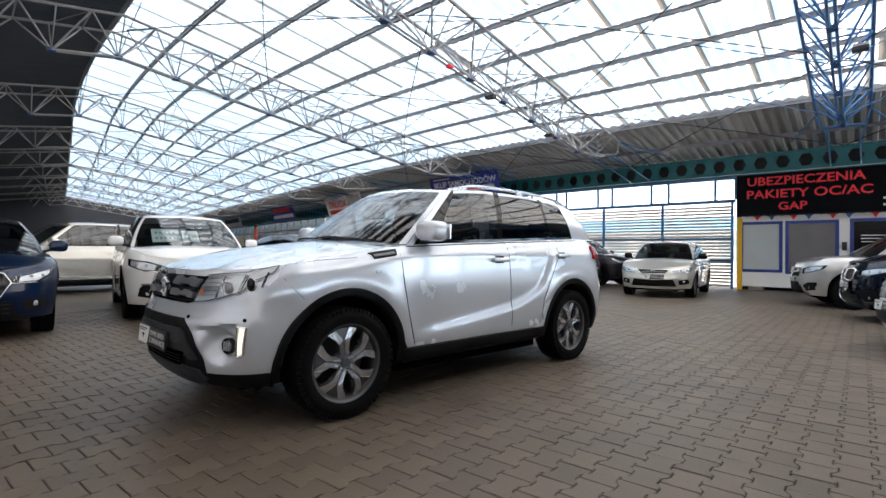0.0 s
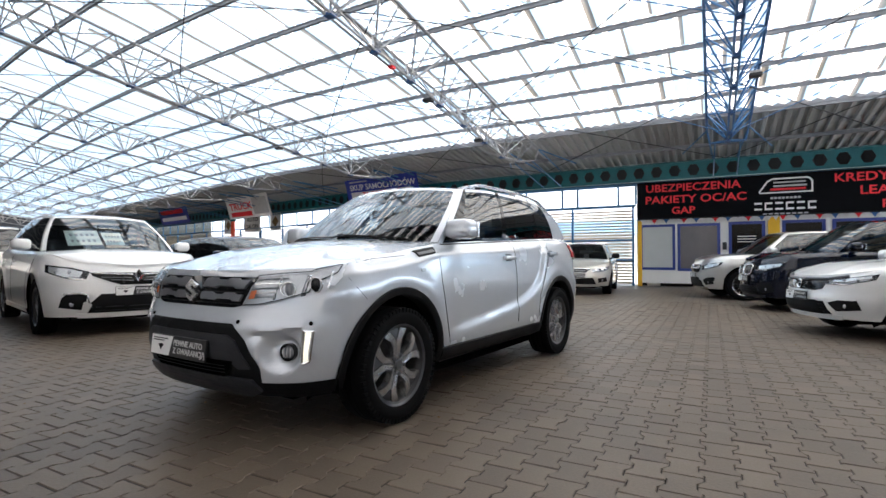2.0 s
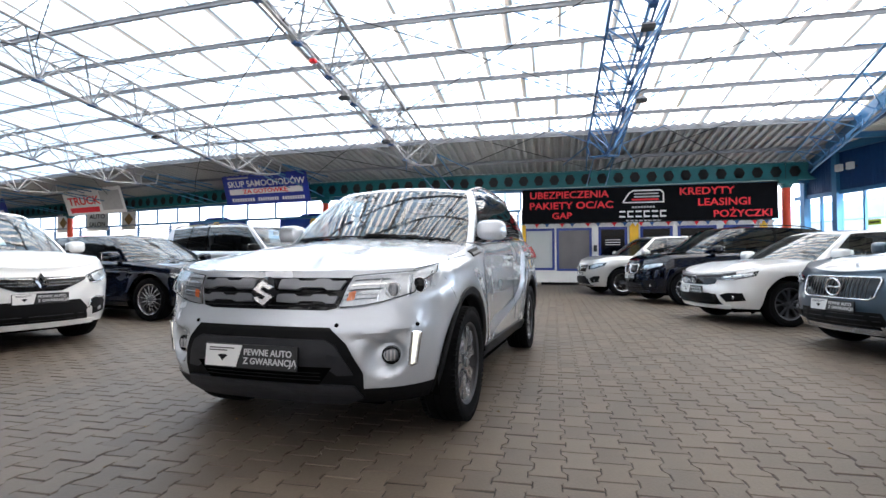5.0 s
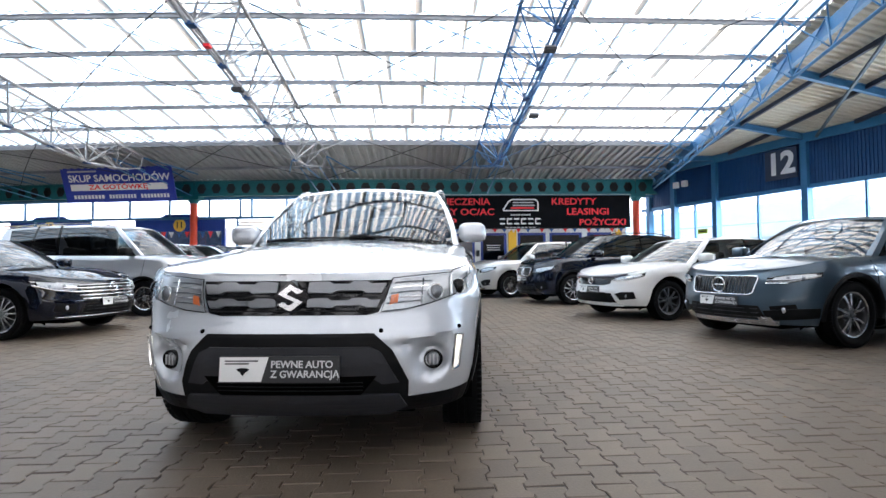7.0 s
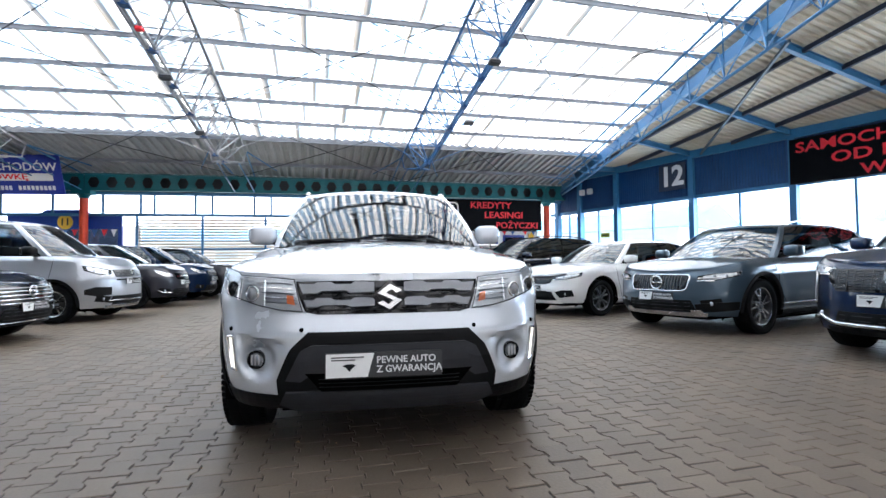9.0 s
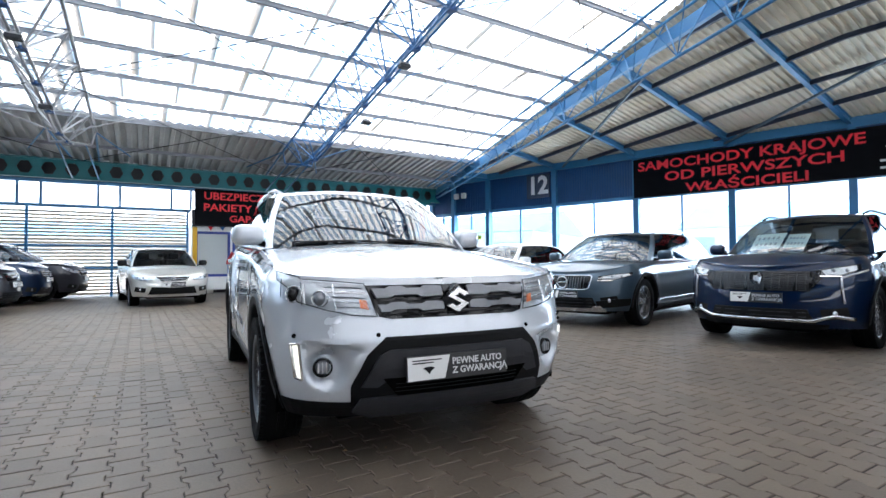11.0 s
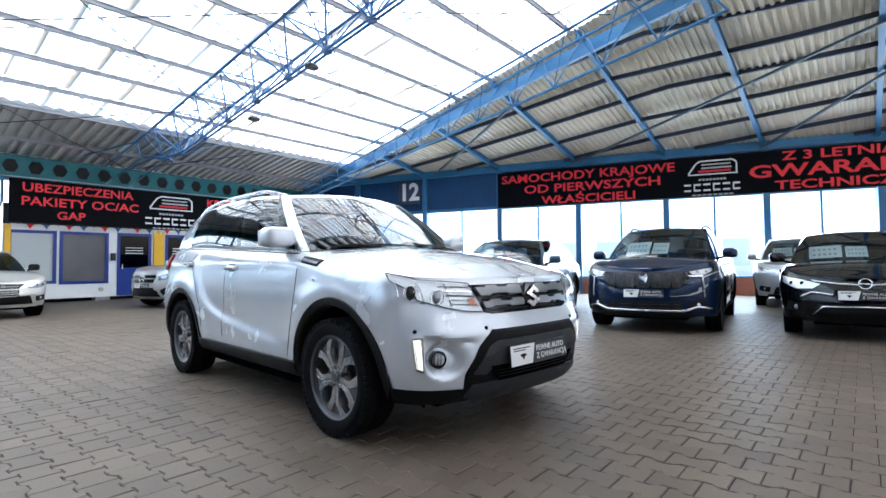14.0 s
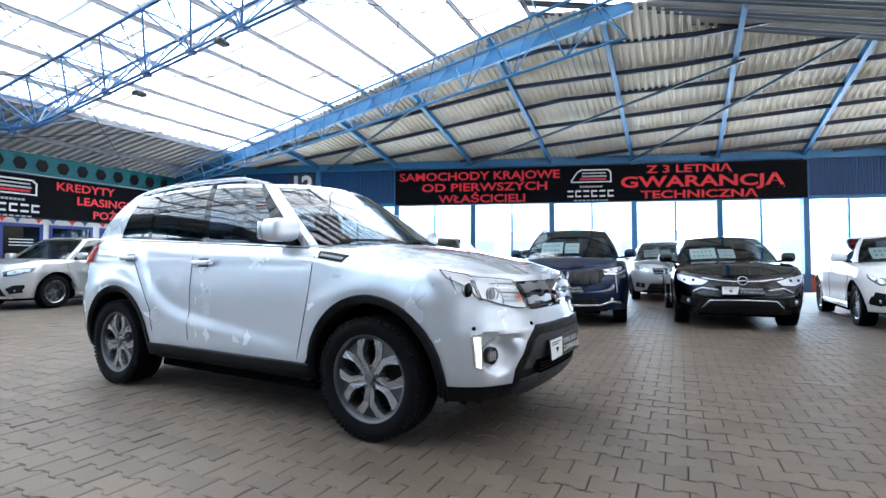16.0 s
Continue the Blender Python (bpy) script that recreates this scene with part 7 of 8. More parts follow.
def car(label, paint, at, heading, L, W, H, wb, ohf, hood, cowl, belt, ws, roof_x, rear_x, style="ten", R=0.335, rim=0.225, seat_h=None, grille=None, lamp=None,
        side=None, cladding=False, chrome_line=False, rails=None, sheets=(), badge=True, lower=True, lip=None, nf=2.25, af=0.66, plate=True, low=0.25, tailz=None, name="car", kind_word="car", lens="clear", bars=0, mirror=None, bar_mat=M_GUN, frame_mat=None, strips=(), panels=(), mark="ring", vbars=0, mark_z=None, mark_r=0.055):
    """A parked car. hood: height of the bonnet's front; cowl: (x, z) of the windscreen's foot; belt: height at the tail; ws: x where the windscreen meets the roof;
    roof_x: x of the roof's end; rear_x: x of the rear window's foot."""
    c = thing(name, label, kind_word, pose(at[0], at[1], 0, 0, 0, heading))
    tail = ohf - L
    arch = R + 0.075
    xb, zb = cowl
    edge = zb - 0.05
    s = Shape(L, W, ohf, wb,
              top=[(ohf, hood - 0.11), (ohf - 0.08, hood - 0.045), (ohf - 0.2, hood + 0.0), ((ohf + xb) / 2, (hood + edge) / 2 + 0.03), (xb, edge), ((xb + tail) / 2, (edge + belt) / 2), (tail + 0.5, belt), (tail + 0.12, belt - 0.02), (tail, belt - 0.07)],
              nose=[(0.15, 0.12), (low + 0.03, 0.06), (low + 0.12, 0.01), (0.5, 0.0), (hood - 0.24, 0.015), (hood - 0.1, 0.06), (hood, 0.13), (hood + 0.1, 0.24)],
              tail=[(0.25, 0.10), (0.42, 0.0), (0.65, 0.01), (0.85, 0.06), (1.05, 0.12), (1.3, 0.2)],
              wprof=[(0.15, 0.93), (0.28, 0.965), (0.45, 0.99), (0.7, 1.0), (0.85, 0.99), (1.0, 0.965), (1.25, 0.92)],
              low=[(-6, low), (2, low)],
              crown=[(ohf, 0.02), (ohf - 0.15, 0.035), ((ohf + xb) / 2, 0.055), (xb, 0.05), (xb - 0.4, 0.03), (tail, 0.02)],
              af=af, ar=0.5, nf=nf, nr=2.7, arch=arch, hub=R,
              bump=lambda x, z: sum(0.014 * math.exp(-((math.hypot(x - w, z - R) - arch - 0.05) / 0.08) ** 2) for w in (0.0, -wb)) + 0.012 * math.exp(-((z - (0.78 - 0.04 * x * 0.5)) / 0.035) ** 2) * (1 if -wb + 0.1 < x < 0.0 else 0.3))
    lowf = lambda x: max((0.30 if tail + 0.6 < x < ohf - 0.7 else low), s.arch_z(x))
    mid = (ws + roof_x) / 2 + 0.12
    ps = split(shell(s, lowf, None, 19), [
        ("bonnet", lambda q, n: q.x > xb - 0.05 and n.z > 0.6 and q.z > hood - 0.08),
        ("front_door", lambda q, n: mid < q.x < xb - 0.10 and q.y > 0.5 and n.z < 0.8 and math.hypot(q.x, q.z - R) > arch + 0.06),
        ("front_door.R", lambda q, n: mid < q.x < xb - 0.10 and q.y < -0.5 and n.z < 0.8 and math.hypot(q.x, q.z - R) > arch + 0.06),
        ("rear_door", lambda q, n: -wb + 0.15 < q.x < mid and q.y > 0.5 and n.z < 0.8 and math.hypot(q.x + wb, q.z - R) > arch + 0.06),
        ("rear_door.R", lambda q, n: -wb + 0.15 < q.x < mid and q.y < -0.5 and n.z < 0.8 and math.hypot(q.x + wb, q.z - R) > arch + 0.06),
        ("front_bumper", lambda q, n: q.x > arch and q.z < hood - 0.16),
    ])
    for nm, b in ps.items():
        if len(b.faces):
            part({"rest": "body"}.get(nm, nm.split(".")[0]), b, paint, c, crease=34)
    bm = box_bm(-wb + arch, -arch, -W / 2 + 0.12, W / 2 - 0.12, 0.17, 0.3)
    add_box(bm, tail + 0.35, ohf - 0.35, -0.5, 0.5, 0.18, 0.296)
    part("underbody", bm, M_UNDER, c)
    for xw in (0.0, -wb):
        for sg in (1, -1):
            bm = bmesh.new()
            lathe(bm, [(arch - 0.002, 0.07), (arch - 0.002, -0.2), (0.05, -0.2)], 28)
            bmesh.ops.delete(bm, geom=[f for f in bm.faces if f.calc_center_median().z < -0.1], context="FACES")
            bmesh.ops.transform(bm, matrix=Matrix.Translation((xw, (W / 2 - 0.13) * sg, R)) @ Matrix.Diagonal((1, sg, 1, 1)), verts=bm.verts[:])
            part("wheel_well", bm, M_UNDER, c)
            add_wheel(c, xw, (W / 2 - 0.125) * sg, style, R, rim, 0, 0.4 * xw + 0.2)
            if cladding:
                bm = arch_ring(s, xw, arch - 0.035, arch + 0.02, 0.012)
                if sg < 0:
                    for v in bm.verts:
                        v.co.y = -v.co.y
                    bmesh.ops.reverse_faces(bm, faces=bm.faces[:])
                part("arch_moulding", bm, M_PLASTIC, c, crease=40)
    for sg in (1, -1):
        bm = bmesh.new()
        rows = []
        for i in range(12):
            x = -arch - 0.02 - (wb - 2 * arch - 0.04) * i / 11
            y = s.side_y(x, 0.33)
            rows.append([bm.verts.new((x, q * sg, z)) for q, z in ((y - 0.003, 0.33 if cladding else 0.315), (y + 0.006, 0.30), (y - 0.01, 0.24), (y - 0.08, 0.20), (y - 0.25, 0.20))])
        for a, b in zip(rows, rows[1:]):
            for k in range(4):
                bm.faces.new((a[k], a[k + 1], b[k + 1], b[k]))
        bmesh.ops.recalc_face_normals(bm, faces=bm.faces[:])
        part("sill", bm, M_PLASTIC if cladding else paint, c, crease=30)
        part("door_seam", seam(s, [(xb - 0.10, edge - 0.04), (xb - 0.16, 0.6), (-arch - 0.12, 0.36)], 0.004, sg), M_UNDER, c)
        part("door_seam", seam(s, [(mid, edge), (mid - 0.01, 0.36)], 0.004, sg), M_UNDER, c)
        for x in (mid + 0.16, max(-wb + 0.25, mid - 0.85)):
            z = min(s.top(x) - 0.13, 0.93)
            y = s.side_y(x, z)
            part("door_handle", rounded(x - 0.09, x + 0.09, (y + 0.016) * sg - 0.012, (y + 0.016) * sg + 0.012, z - 0.014, z + 0.014, 0.009), paint, c)
        if chrome_line:
            part("chrome_strip", seam(s, [(-arch - 0.02, 0.38), (-wb + arch + 0.02, 0.38)], 0.012, sg, 0.002), M_ALLOY, c)
        side_mirror(c, xb - 0.42, W / 2 + 0.07, edge + 0.10, mirror or paint, sg, 0.95)
        outl = lamp or [(0.48, hood - 0.10), (0.68, hood - 0.05), ("x", ohf - 0.42, hood + 0.0), ("x", ohf - 0.36, hood - 0.07), (0.68, hood - 0.16), (0.46, hood - 0.17)]
        hl = part("headlamp", patch(s, outl, 0.004, 0, 3, (sg,)), M_REFLECTOR if lens == "clear" else M_GLOSSBLACK, c, smooth=True)
        if lens != "clear":
            part("reflector", patch(s, outl, 0.008, 0, 3, (sg,), shrink=0.74), M_REFLECTOR, hl, smooth=True)
            part("lamp_line", nose_strip(s, [outl[-1], outl[-2]], 0.006, 0.010, sg), M_CHROME, hl)
        fs = [(s.f_of_x(p[1], p[2]) if p[0] == "x" else s.f_of_y(*p)) for p in outl]
        zs = [p[-1] for p in outl]
        fa, fb, zm = min(fs), max(fs), sum(zs) / len(zs)
        for t in (0.35, 0.62):
            p = s.off(fa + (fb - fa) * t, zm, 0.004)
            bm = bmesh.new()
            bmesh.ops.create_uvsphere(bm, u_segments=14, v_segments=8, radius=0.03)
            bmesh.ops.transform(bm, matrix=Matrix.Translation((p.x, p.y * sg, zm)) @ Matrix.Diagonal((0.5, 0.8, 0.8, 1)), verts=bm.verts[:])
            part("projector", bm, M_GLOSSBLACK if lens == "clear" else M_LAMPGLASS, hl, smooth=True)
        o = part("lens", patch(s, outl, 0.014, 0, 3, (sg,)), M_LENS, hl, smooth=True)
        o.visible_shadow = False
        part("tail_lamp", patch(s, [("x", tail + 0.34, belt - 0.06), ("x", tail + 0.30, belt - 0.2), ("x", tail + 0.12, belt - 0.24), ("x", tail + 0.12, belt - 0.08)], 0.008, 0.01, 2, (sg,)), M_TAIL, c)
        if lower:
            fgp = part("fog_recess", patch(s, [(0.56, low + 0.2), (0.76, low + 0.23), (0.78, low + 0.12), (0.58, low + 0.09)], 0.004, 0, 2, (sg,)), M_PLASTIC, c)
            p = s.off(s.f_of_y(0.67, low + 0.16), low + 0.16, 0.004)
            bm = bmesh.new()
            bmesh.ops.create_uvsphere(bm, u_segments=14, v_segments=8, radius=0.034)
            bmesh.ops.transform(bm, matrix=Matrix.Translation((p.x, p.y * sg, low + 0.16)) @ Matrix.Diagonal((0.4, 0.8, 0.9, 1)), verts=bm.verts[:])
            part("fog_lamp", bm, M_REFLECTOR, fgp, smooth=True)
    gp = grille or [(-0.40, hood - 0.09), (0.40, hood - 0.09), (0.36, hood - 0.24), (-0.36, hood - 0.24)]
    gr = part("grille", patch(s, gp, 0.008, 0.010, 6), M_GLOSSBLACK, c)
    gz0, gz1 = min(p[1] for p in gp), max(p[1] for p in gp)
    gw = min(abs(p[0]) for p in gp if p[0])
    for i in range(bars):
        z = gz0 + (gz1 - gz0) * (i + 0.5) / bars
        part("grille_bar", patch(s, [(-gw, z + 0.008), (gw, z + 0.008), (gw, z - 0.008), (-gw, z - 0.008)], 0.012, 0.006, 3), bar_mat, gr)
    for i in range(vbars):
        y = -gw + 0.03 + (2 * gw - 0.06) * i / (vbars - 1)
        part("grille_bar", nose_strip(s, [(y, gz0 + 0.012), (y, gz1 - 0.012)], 0.0045, 0.008), M_ALLOYDARK, gr)
    if frame_mat:
        part("grille_frame", nose_strip(s, list(gp) + [gp[0]], 0.0075, 0.012), frame_mat, gr, smooth=True)
    if badge:
        emblem(s, gr, mark_z or (gz0 + gz1) / 2, mark, mark_r)
    for pts, r, mat in strips:
        for sg in (1, -1):
            part("trim_strip", nose_strip(s, pts, r, 0.014, sg), mat, c, smooth=True)
    for pts, d, mat in panels:
        for sg in (1, -1):
            part("bumper_panel", patch(s, pts, d + 0.008, 0.012, 6, (sg,)), mat, c)
    if lower:
        part("lower_intake", patch(s, [(-0.46, low + 0.20), (0.46, low + 0.20), (0.52, low + 0.05), (-0.52, low + 0.05)], 0.008, 0.006, 6), M_PLASTIC, c)
        for z in (0.08, 0.125, 0.17):
            part("intake_bar", patch(s, [(-0.45, low + z), (0.45, low + z), (0.45, low + z - 0.008), (-0.45, low + z - 0.008)], 0.011, 0.004, 3), M_GREYPLASTIC, c)
    part("front_lip", patch(s, [(-0.62, low + 0.045), (0.62, low + 0.045), (0.60, low - 0.01), (-0.60, low - 0.01)], 0.014, 0.012, 6), lip or M_PLASTIC, c)
    if plate:
        pz = gz0 - 0.075 if gz0 - 0.14 > low + 0.16 else low + 0.22
        dealer_plate(c, s.front_x(0.2, pz) + 0.025, 0, pz, -4)
    side = side or [("body", xb - 0.35, ws - 0.08), ("window", mid, mid - 0.06), ("pillar", mid - 0.07, mid - 0.12), ("privacy", -wb + 0.28, -wb + 0.30), ("pillar", -wb + 0.22, -wb + 0.25), ("privacy", rear_x + 0.42, roof_x + 0.12), ("body", rear_x + 0.12, roof_x)]
    yw = W / 2 * 0.66
    g = dict(ws_base=(xb, xb - 0.24), ws_top=(ws + 0.06, ws), rear=(rear_x, roof_x - 0.04), side=side,
             roof=[(ws + 0.1, H - 0.10), (ws - 0.05, H - 0.075), (ws - 0.6, H - 0.045), ((ws + roof_x) / 2 - 0.2, H - 0.045), (roof_x, H - 0.10)],
             yt=[(ws + 0.1, yw * 0.95), (ws - 0.5, yw), (roof_x, yw * 0.95)], crown=0.045, inset=0.03)
    segs, pt, rz = greenhouse(c, s, g, paint)
    interior(c, xb - 0.42, edge + 0.02, W / 2 - 0.22, True, H)
    if rails:
        for sg in (1, -1):
            bm = bmesh.new()
            rail = []
            for i in range(15):
                x = ws - 0.1 + (roof_x - ws + 0.2) * i / 14
                rail.append(Vector((x, (pchip(g["yt"])(x) - 0.02) * sg, pchip(g["roof"])(x) + 0.015 + 0.035 * min(1, i / 2, (14 - i) / 2))))
            add_sweep(bm, rail, 0.03, 0.022)
            part("roof_rail", bm, rails, c)
    for y0, w, h in sheets:                             # price sheets behind the windscreen
        line = segs[0][1]
        def at_glass(y, v):
            t = abs(y) / line[-1][0].y
            i = min(len(line) - 2, int(t * (len(line) - 1)))
            k = t * (len(line) - 1) - i
            p = pt((line[i][0].lerp(line[i + 1][0], k), line[i][1].lerp(line[i + 1][1], k)), v)
            return Vector((p.x - 0.05, y, p.z - 0.03))
        b0, b1, t0, t1 = at_glass(y0, 0.16), at_glass(y0 + w, 0.16), at_glass(y0, 0.16 + h), at_glass(y0 + w, 0.16 + h)
        bm = bmesh.new()
        fr = [bm.verts.new(p) for p in (b0, b1, t1, t0)]
        bk = [bm.verts.new(p - Vector((0.004, 0, 0))) for p in (b0, b1, t1, t0)]
        bm.faces.new(fr)
        bm.faces.new(bk[::-1])
        for i in range(4):
            bm.faces.new((fr[i], bk[i], bk[(i + 1) % 4], fr[(i + 1) % 4]))
        sh = part("price_sheet", bm, M_PAPER, c, "pale green price sheet behind the windscreen")
        bm = bmesh.new()
        for r in range(2):
            for i in range(5):
                u0, u1 = 0.12 + i * 0.16, 0.12 + i * 0.16 + 0.085
                v0, v1 = 0.2 + r * 0.4, 0.2 + r * 0.4 + 0.17
                q = [b0.lerp(b1, u).lerp(t0.lerp(t1, u), v) + Vector((0.004, 0, 0.003)) for u, v in ((u0, v0), (u1, v0), (u1, v1), (u0, v1))]
                bm.faces.new([bm.verts.new(p) for p in q])
        part("digit_bar", bm, M_GREYLOGO, sh)
    return c


P_WHITE = flake_paint("white_car_paint", (0.74, 0.74, 0.73), 0.0, 0.35)
P_BLACK = flake_paint("black_car_paint", (0.0015, 0.0022, 0.004), 0.0, 0.4, 0.0, 1.5)
P_NAVY = flake_paint("dark_blue_car_paint", (0.002, 0.012, 0.042), 0.35, 0.3, 0.05, 1.5)
P_SLATE = flake_paint("slate_blue_car_paint", (0.055, 0.085, 0.115), 0.5, 0.3, 0.3, 1.4)
P_SILVER = flake_paint("silver_car_paint", (0.52, 0.52, 0.51), 0.6, 0.3)
P_CHAMP = flake_paint("pale_silver_car_paint", (0.56, 0.55, 0.51), 0.5, 0.3)
P_GREY = flake_paint("grey_car_paint", (0.02, 0.02, 0.027), 0.4, 0.3, 0.3, 1.33)
P_MIDGREY = flake_paint("mid_grey_car_paint", (0.38, 0.40, 0.43), 0.5, 0.3)
P_INK = flake_paint("blue_black_car_paint", (0.002, 0.0045, 0.014), 0.05, 0.35, 0.0, 1.6)
P_RED = flake_paint("red_car_paint", (0.45, 0.02, 0.03), 0.2, 0.3)
SHEETS = ((-0.52, 0.38, 0.42), (-0.10, 0.24, 0.36))

# row along the glazed wall
car("black estate car with slim chrome nose wings and price sheets", P_BLACK, (-0.92, -2.1), 94, 4.75, 1.70, 1.46, 2.70, 0.98, 0.78, (-0.22, 1.0), 1.0, -1.05, -3.2, -3.6, "multi", 0.325, 0.215,
    lamp=[(0.42, 0.70), (0.62, 0.755), ("x", 0.50, 0.80), ("x", 0.55, 0.72), (0.66, 0.64), (0.50, 0.645)], grille=[(-0.36, 0.70), (0.36, 0.70), (0.26, 0.645), (-0.26, 0.645)], sheets=SHEETS, lip=M_PLASTIC,
    strips=[([(0.06, 0.69), (0.25, 0.70), (0.50, 0.735)], 0.010, M_CHROME), ([(0.30, 0.57), (0.50, 0.60), (0.62, 0.54)], 0.012, M_ALLOY), ([(0.0, 0.44), (0.40, 0.43), (0.50, 0.33)], 0.008, M_CHROME)],
    panels=[([(0.0, 0.43), (0.40, 0.42), (0.50, 0.29), (0.0, 0.29)], 0.006, M_PLASTIC)], mark_z=0.70, mark_r=0.06)
car("dark blue SUV with a dotted black grille, price sheets", P_NAVY, (1.50, -1.53), 97, 4.45, 1.84, 1.62, 2.675, 0.92, 0.92, (-0.10, 1.08), 1.10, -0.95, -2.9, -3.25, "ten", 0.35, 0.235,
    lamp=[(0.50, 0.86), (0.70, 0.90), ("x", 0.48, 0.93), ("x", 0.50, 0.87), (0.72, 0.80), (0.56, 0.80)], grille=[(-0.50, 0.85), (0.50, 0.85), (0.58, 0.78), (0.48, 0.64), (-0.48, 0.64), (-0.58, 0.78)], bars=9, bar_mat=M_ALLOYDARK, vbars=13, cladding=True, rails=M_PLASTIC, sheets=SHEETS, lip=M_PLASTIC, lens="dark",
    strips=[([("x", 0.44, 0.86), (0.72, 0.78), (0.74, 0.52)], 0.010, M_REFLECTOR), ([(0.0, 0.335), (0.50, 0.335), (0.66, 0.39), (0.80, 0.36)], 0.018, M_ALLOY)], mark="crest", mark_r=0.075, mark_z=0.77)
car("slate-blue estate with black arch cladding and a chrome-framed grille", P_SLATE, (4.22, -1.08), 105, 4.94, 1.88, 1.54, 2.94, 0.88, 0.84, (-0.20, 1.03), 1.03, -1.15, -3.45, -3.85, "five", 0.36, 0.245,
    lamp=[(0.52, 0.76), (0.68, 0.79), ("x", 0.42, 0.82), ("x", 0.44, 0.77), (0.70, 0.70), (0.52, 0.695)], grille=[(-0.42, 0.77), (0.42, 0.77), (0.44, 0.74), (0.41, 0.59), (0.36, 0.565), (-0.36, 0.565), (-0.41, 0.59), (-0.44, 0.74)], vbars=17, cladding=True, chrome_line=True, rails=M_ALLOY, lip=M_ALLOY, lens="dark", frame_mat=M_CHROME, mark_r=0.085,
    strips=[([(0.53, 0.725), (0.72, 0.74), ("x", 0.46, 0.78)], 0.009, M_REFLECTOR)],
    panels=[([(0.50, 0.40), (0.74, 0.43), ("x", 0.46, 0.44), ("x", 0.46, 0.34), (0.74, 0.32), (0.52, 0.30)], 0.006, M_PLASTIC), ([(0.44, 0.33), (0.56, 0.34), (0.60, 0.25), (0.46, 0.25)], 0.014, M_ALLOY)])
car("white saloon car with a black grille band and dark wheels", P_WHITE, (6.95, -0.47), 107, 4.65, 1.80, 1.42, 2.70, 0.90, 0.76, (-0.28, 0.97), 1.02, -1.15, -2.85, -3.35, "dark", 0.325, 0.225,
    lamp=[(0.46, 0.70), (0.66, 0.74), ("x", 0.44, 0.79), ("x", 0.48, 0.72), (0.68, 0.66), (0.44, 0.655)], grille=[(-0.46, 0.715), (0.46, 0.715), (0.42, 0.60), (0.30, 0.575), (-0.30, 0.575), (-0.42, 0.60)], bars=0, lens="dark", lip=P_WHITE,
    strips=[([(0.0, 0.70), (0.46, 0.715), (0.66, 0.752)], 0.016, M_GUN), ([(0.50, 0.675), (0.68, 0.69), ("x", 0.50, 0.74)], 0.007, M_REFLECTOR)],
    panels=[([(0.52, 0.44), (0.62, 0.475), (0.76, 0.475), (0.77, 0.42), (0.70, 0.36), (0.58, 0.36)], 0.006, M_PLASTIC), ([(0.0, 0.46), (0.36, 0.46), (0.44, 0.30), (0.0, 0.30)], 0.006, M_PLASTIC)])
car("black SUV with a twin chrome-framed grille, parked in the row", P_INK, (10.4, -0.02), 103, 4.72, 1.89, 1.68, 2.86, 0.86, 0.96, (-0.15, 1.12), 1.13, -1.0, -3.05, -3.5, "ten", 0.36, 0.245,
    lamp=[(0.44, 0.83), (0.66, 0.87), ("x", 0.42, 0.90), ("x", 0.46, 0.83), (0.70, 0.76), (0.46, 0.75)], grille=[(-0.36, 0.86), (0.36, 0.86), (0.34, 0.67), (-0.34, 0.67)], vbars=14, cladding=True, rails=M_PLASTIC, lens="dark", lip=M_GREYPLASTIC, badge=False,
    strips=[([(0.03, 0.85), (0.30, 0.86), (0.37, 0.82), (0.34, 0.69), (0.28, 0.665), (0.06, 0.67), (0.03, 0.70), (0.03, 0.85)], 0.012, M_CHROME)], panels=[([(0.50, 0.52), (0.76, 0.54), (0.78, 0.42), (0.54, 0.38)], 0.006, M_PLASTIC)])
car("silver SUV with a star mark on its grille, by the office", P_SILVER, (13.1, 0.95), 105, 4.66, 1.89, 1.64, 2.87, 0.86, 0.95, (-0.15, 1.10), 1.12, -1.0, -3.0, -3.45, "multi", 0.36, 0.245,
    lamp=[(0.46, 0.80), (0.66, 0.86), ("x", 0.42, 0.89), ("x", 0.48, 0.81), (0.70, 0.73), (0.50, 0.70)], grille=[(-0.40, 0.83), (0.40, 0.83), (0.42, 0.78), (0.36, 0.64), (-0.36, 0.64), (-0.42, 0.78)], lip=M_CHROME, cladding=False, lens="dark", mark="star", mark_r=0.095,
    strips=[([(0.09, 0.735), (0.39, 0.735)], 0.018, M_ALLOY)], panels=[([(0.54, 0.46), (0.66, 0.52), (0.80, 0.53), (0.80, 0.46), (0.72, 0.38), (0.56, 0.39)], 0.006, M_PLASTIC), ([(0.0, 0.52), (0.36, 0.52), (0.48, 0.33), (0.0, 0.33)], 0.006, M_PLASTIC)])
car("white hatchback with a price sheet, near the glazed wall", P_WHITE, (-3.45, -2.6), 88, 4.05, 1.72, 1.45, 2.58, 0.82, 0.80, (-0.12, 1.0), 1.05, -0.85, -2.6, -2.95, "ten", 0.315, 0.21, sheets=SHEETS, lens="dark", bars=2,
    panels=[([(0.62, 0.52), (0.72, 0.54), (0.76, 0.36), (0.66, 0.34)], 0.006, M_PLASTIC)])
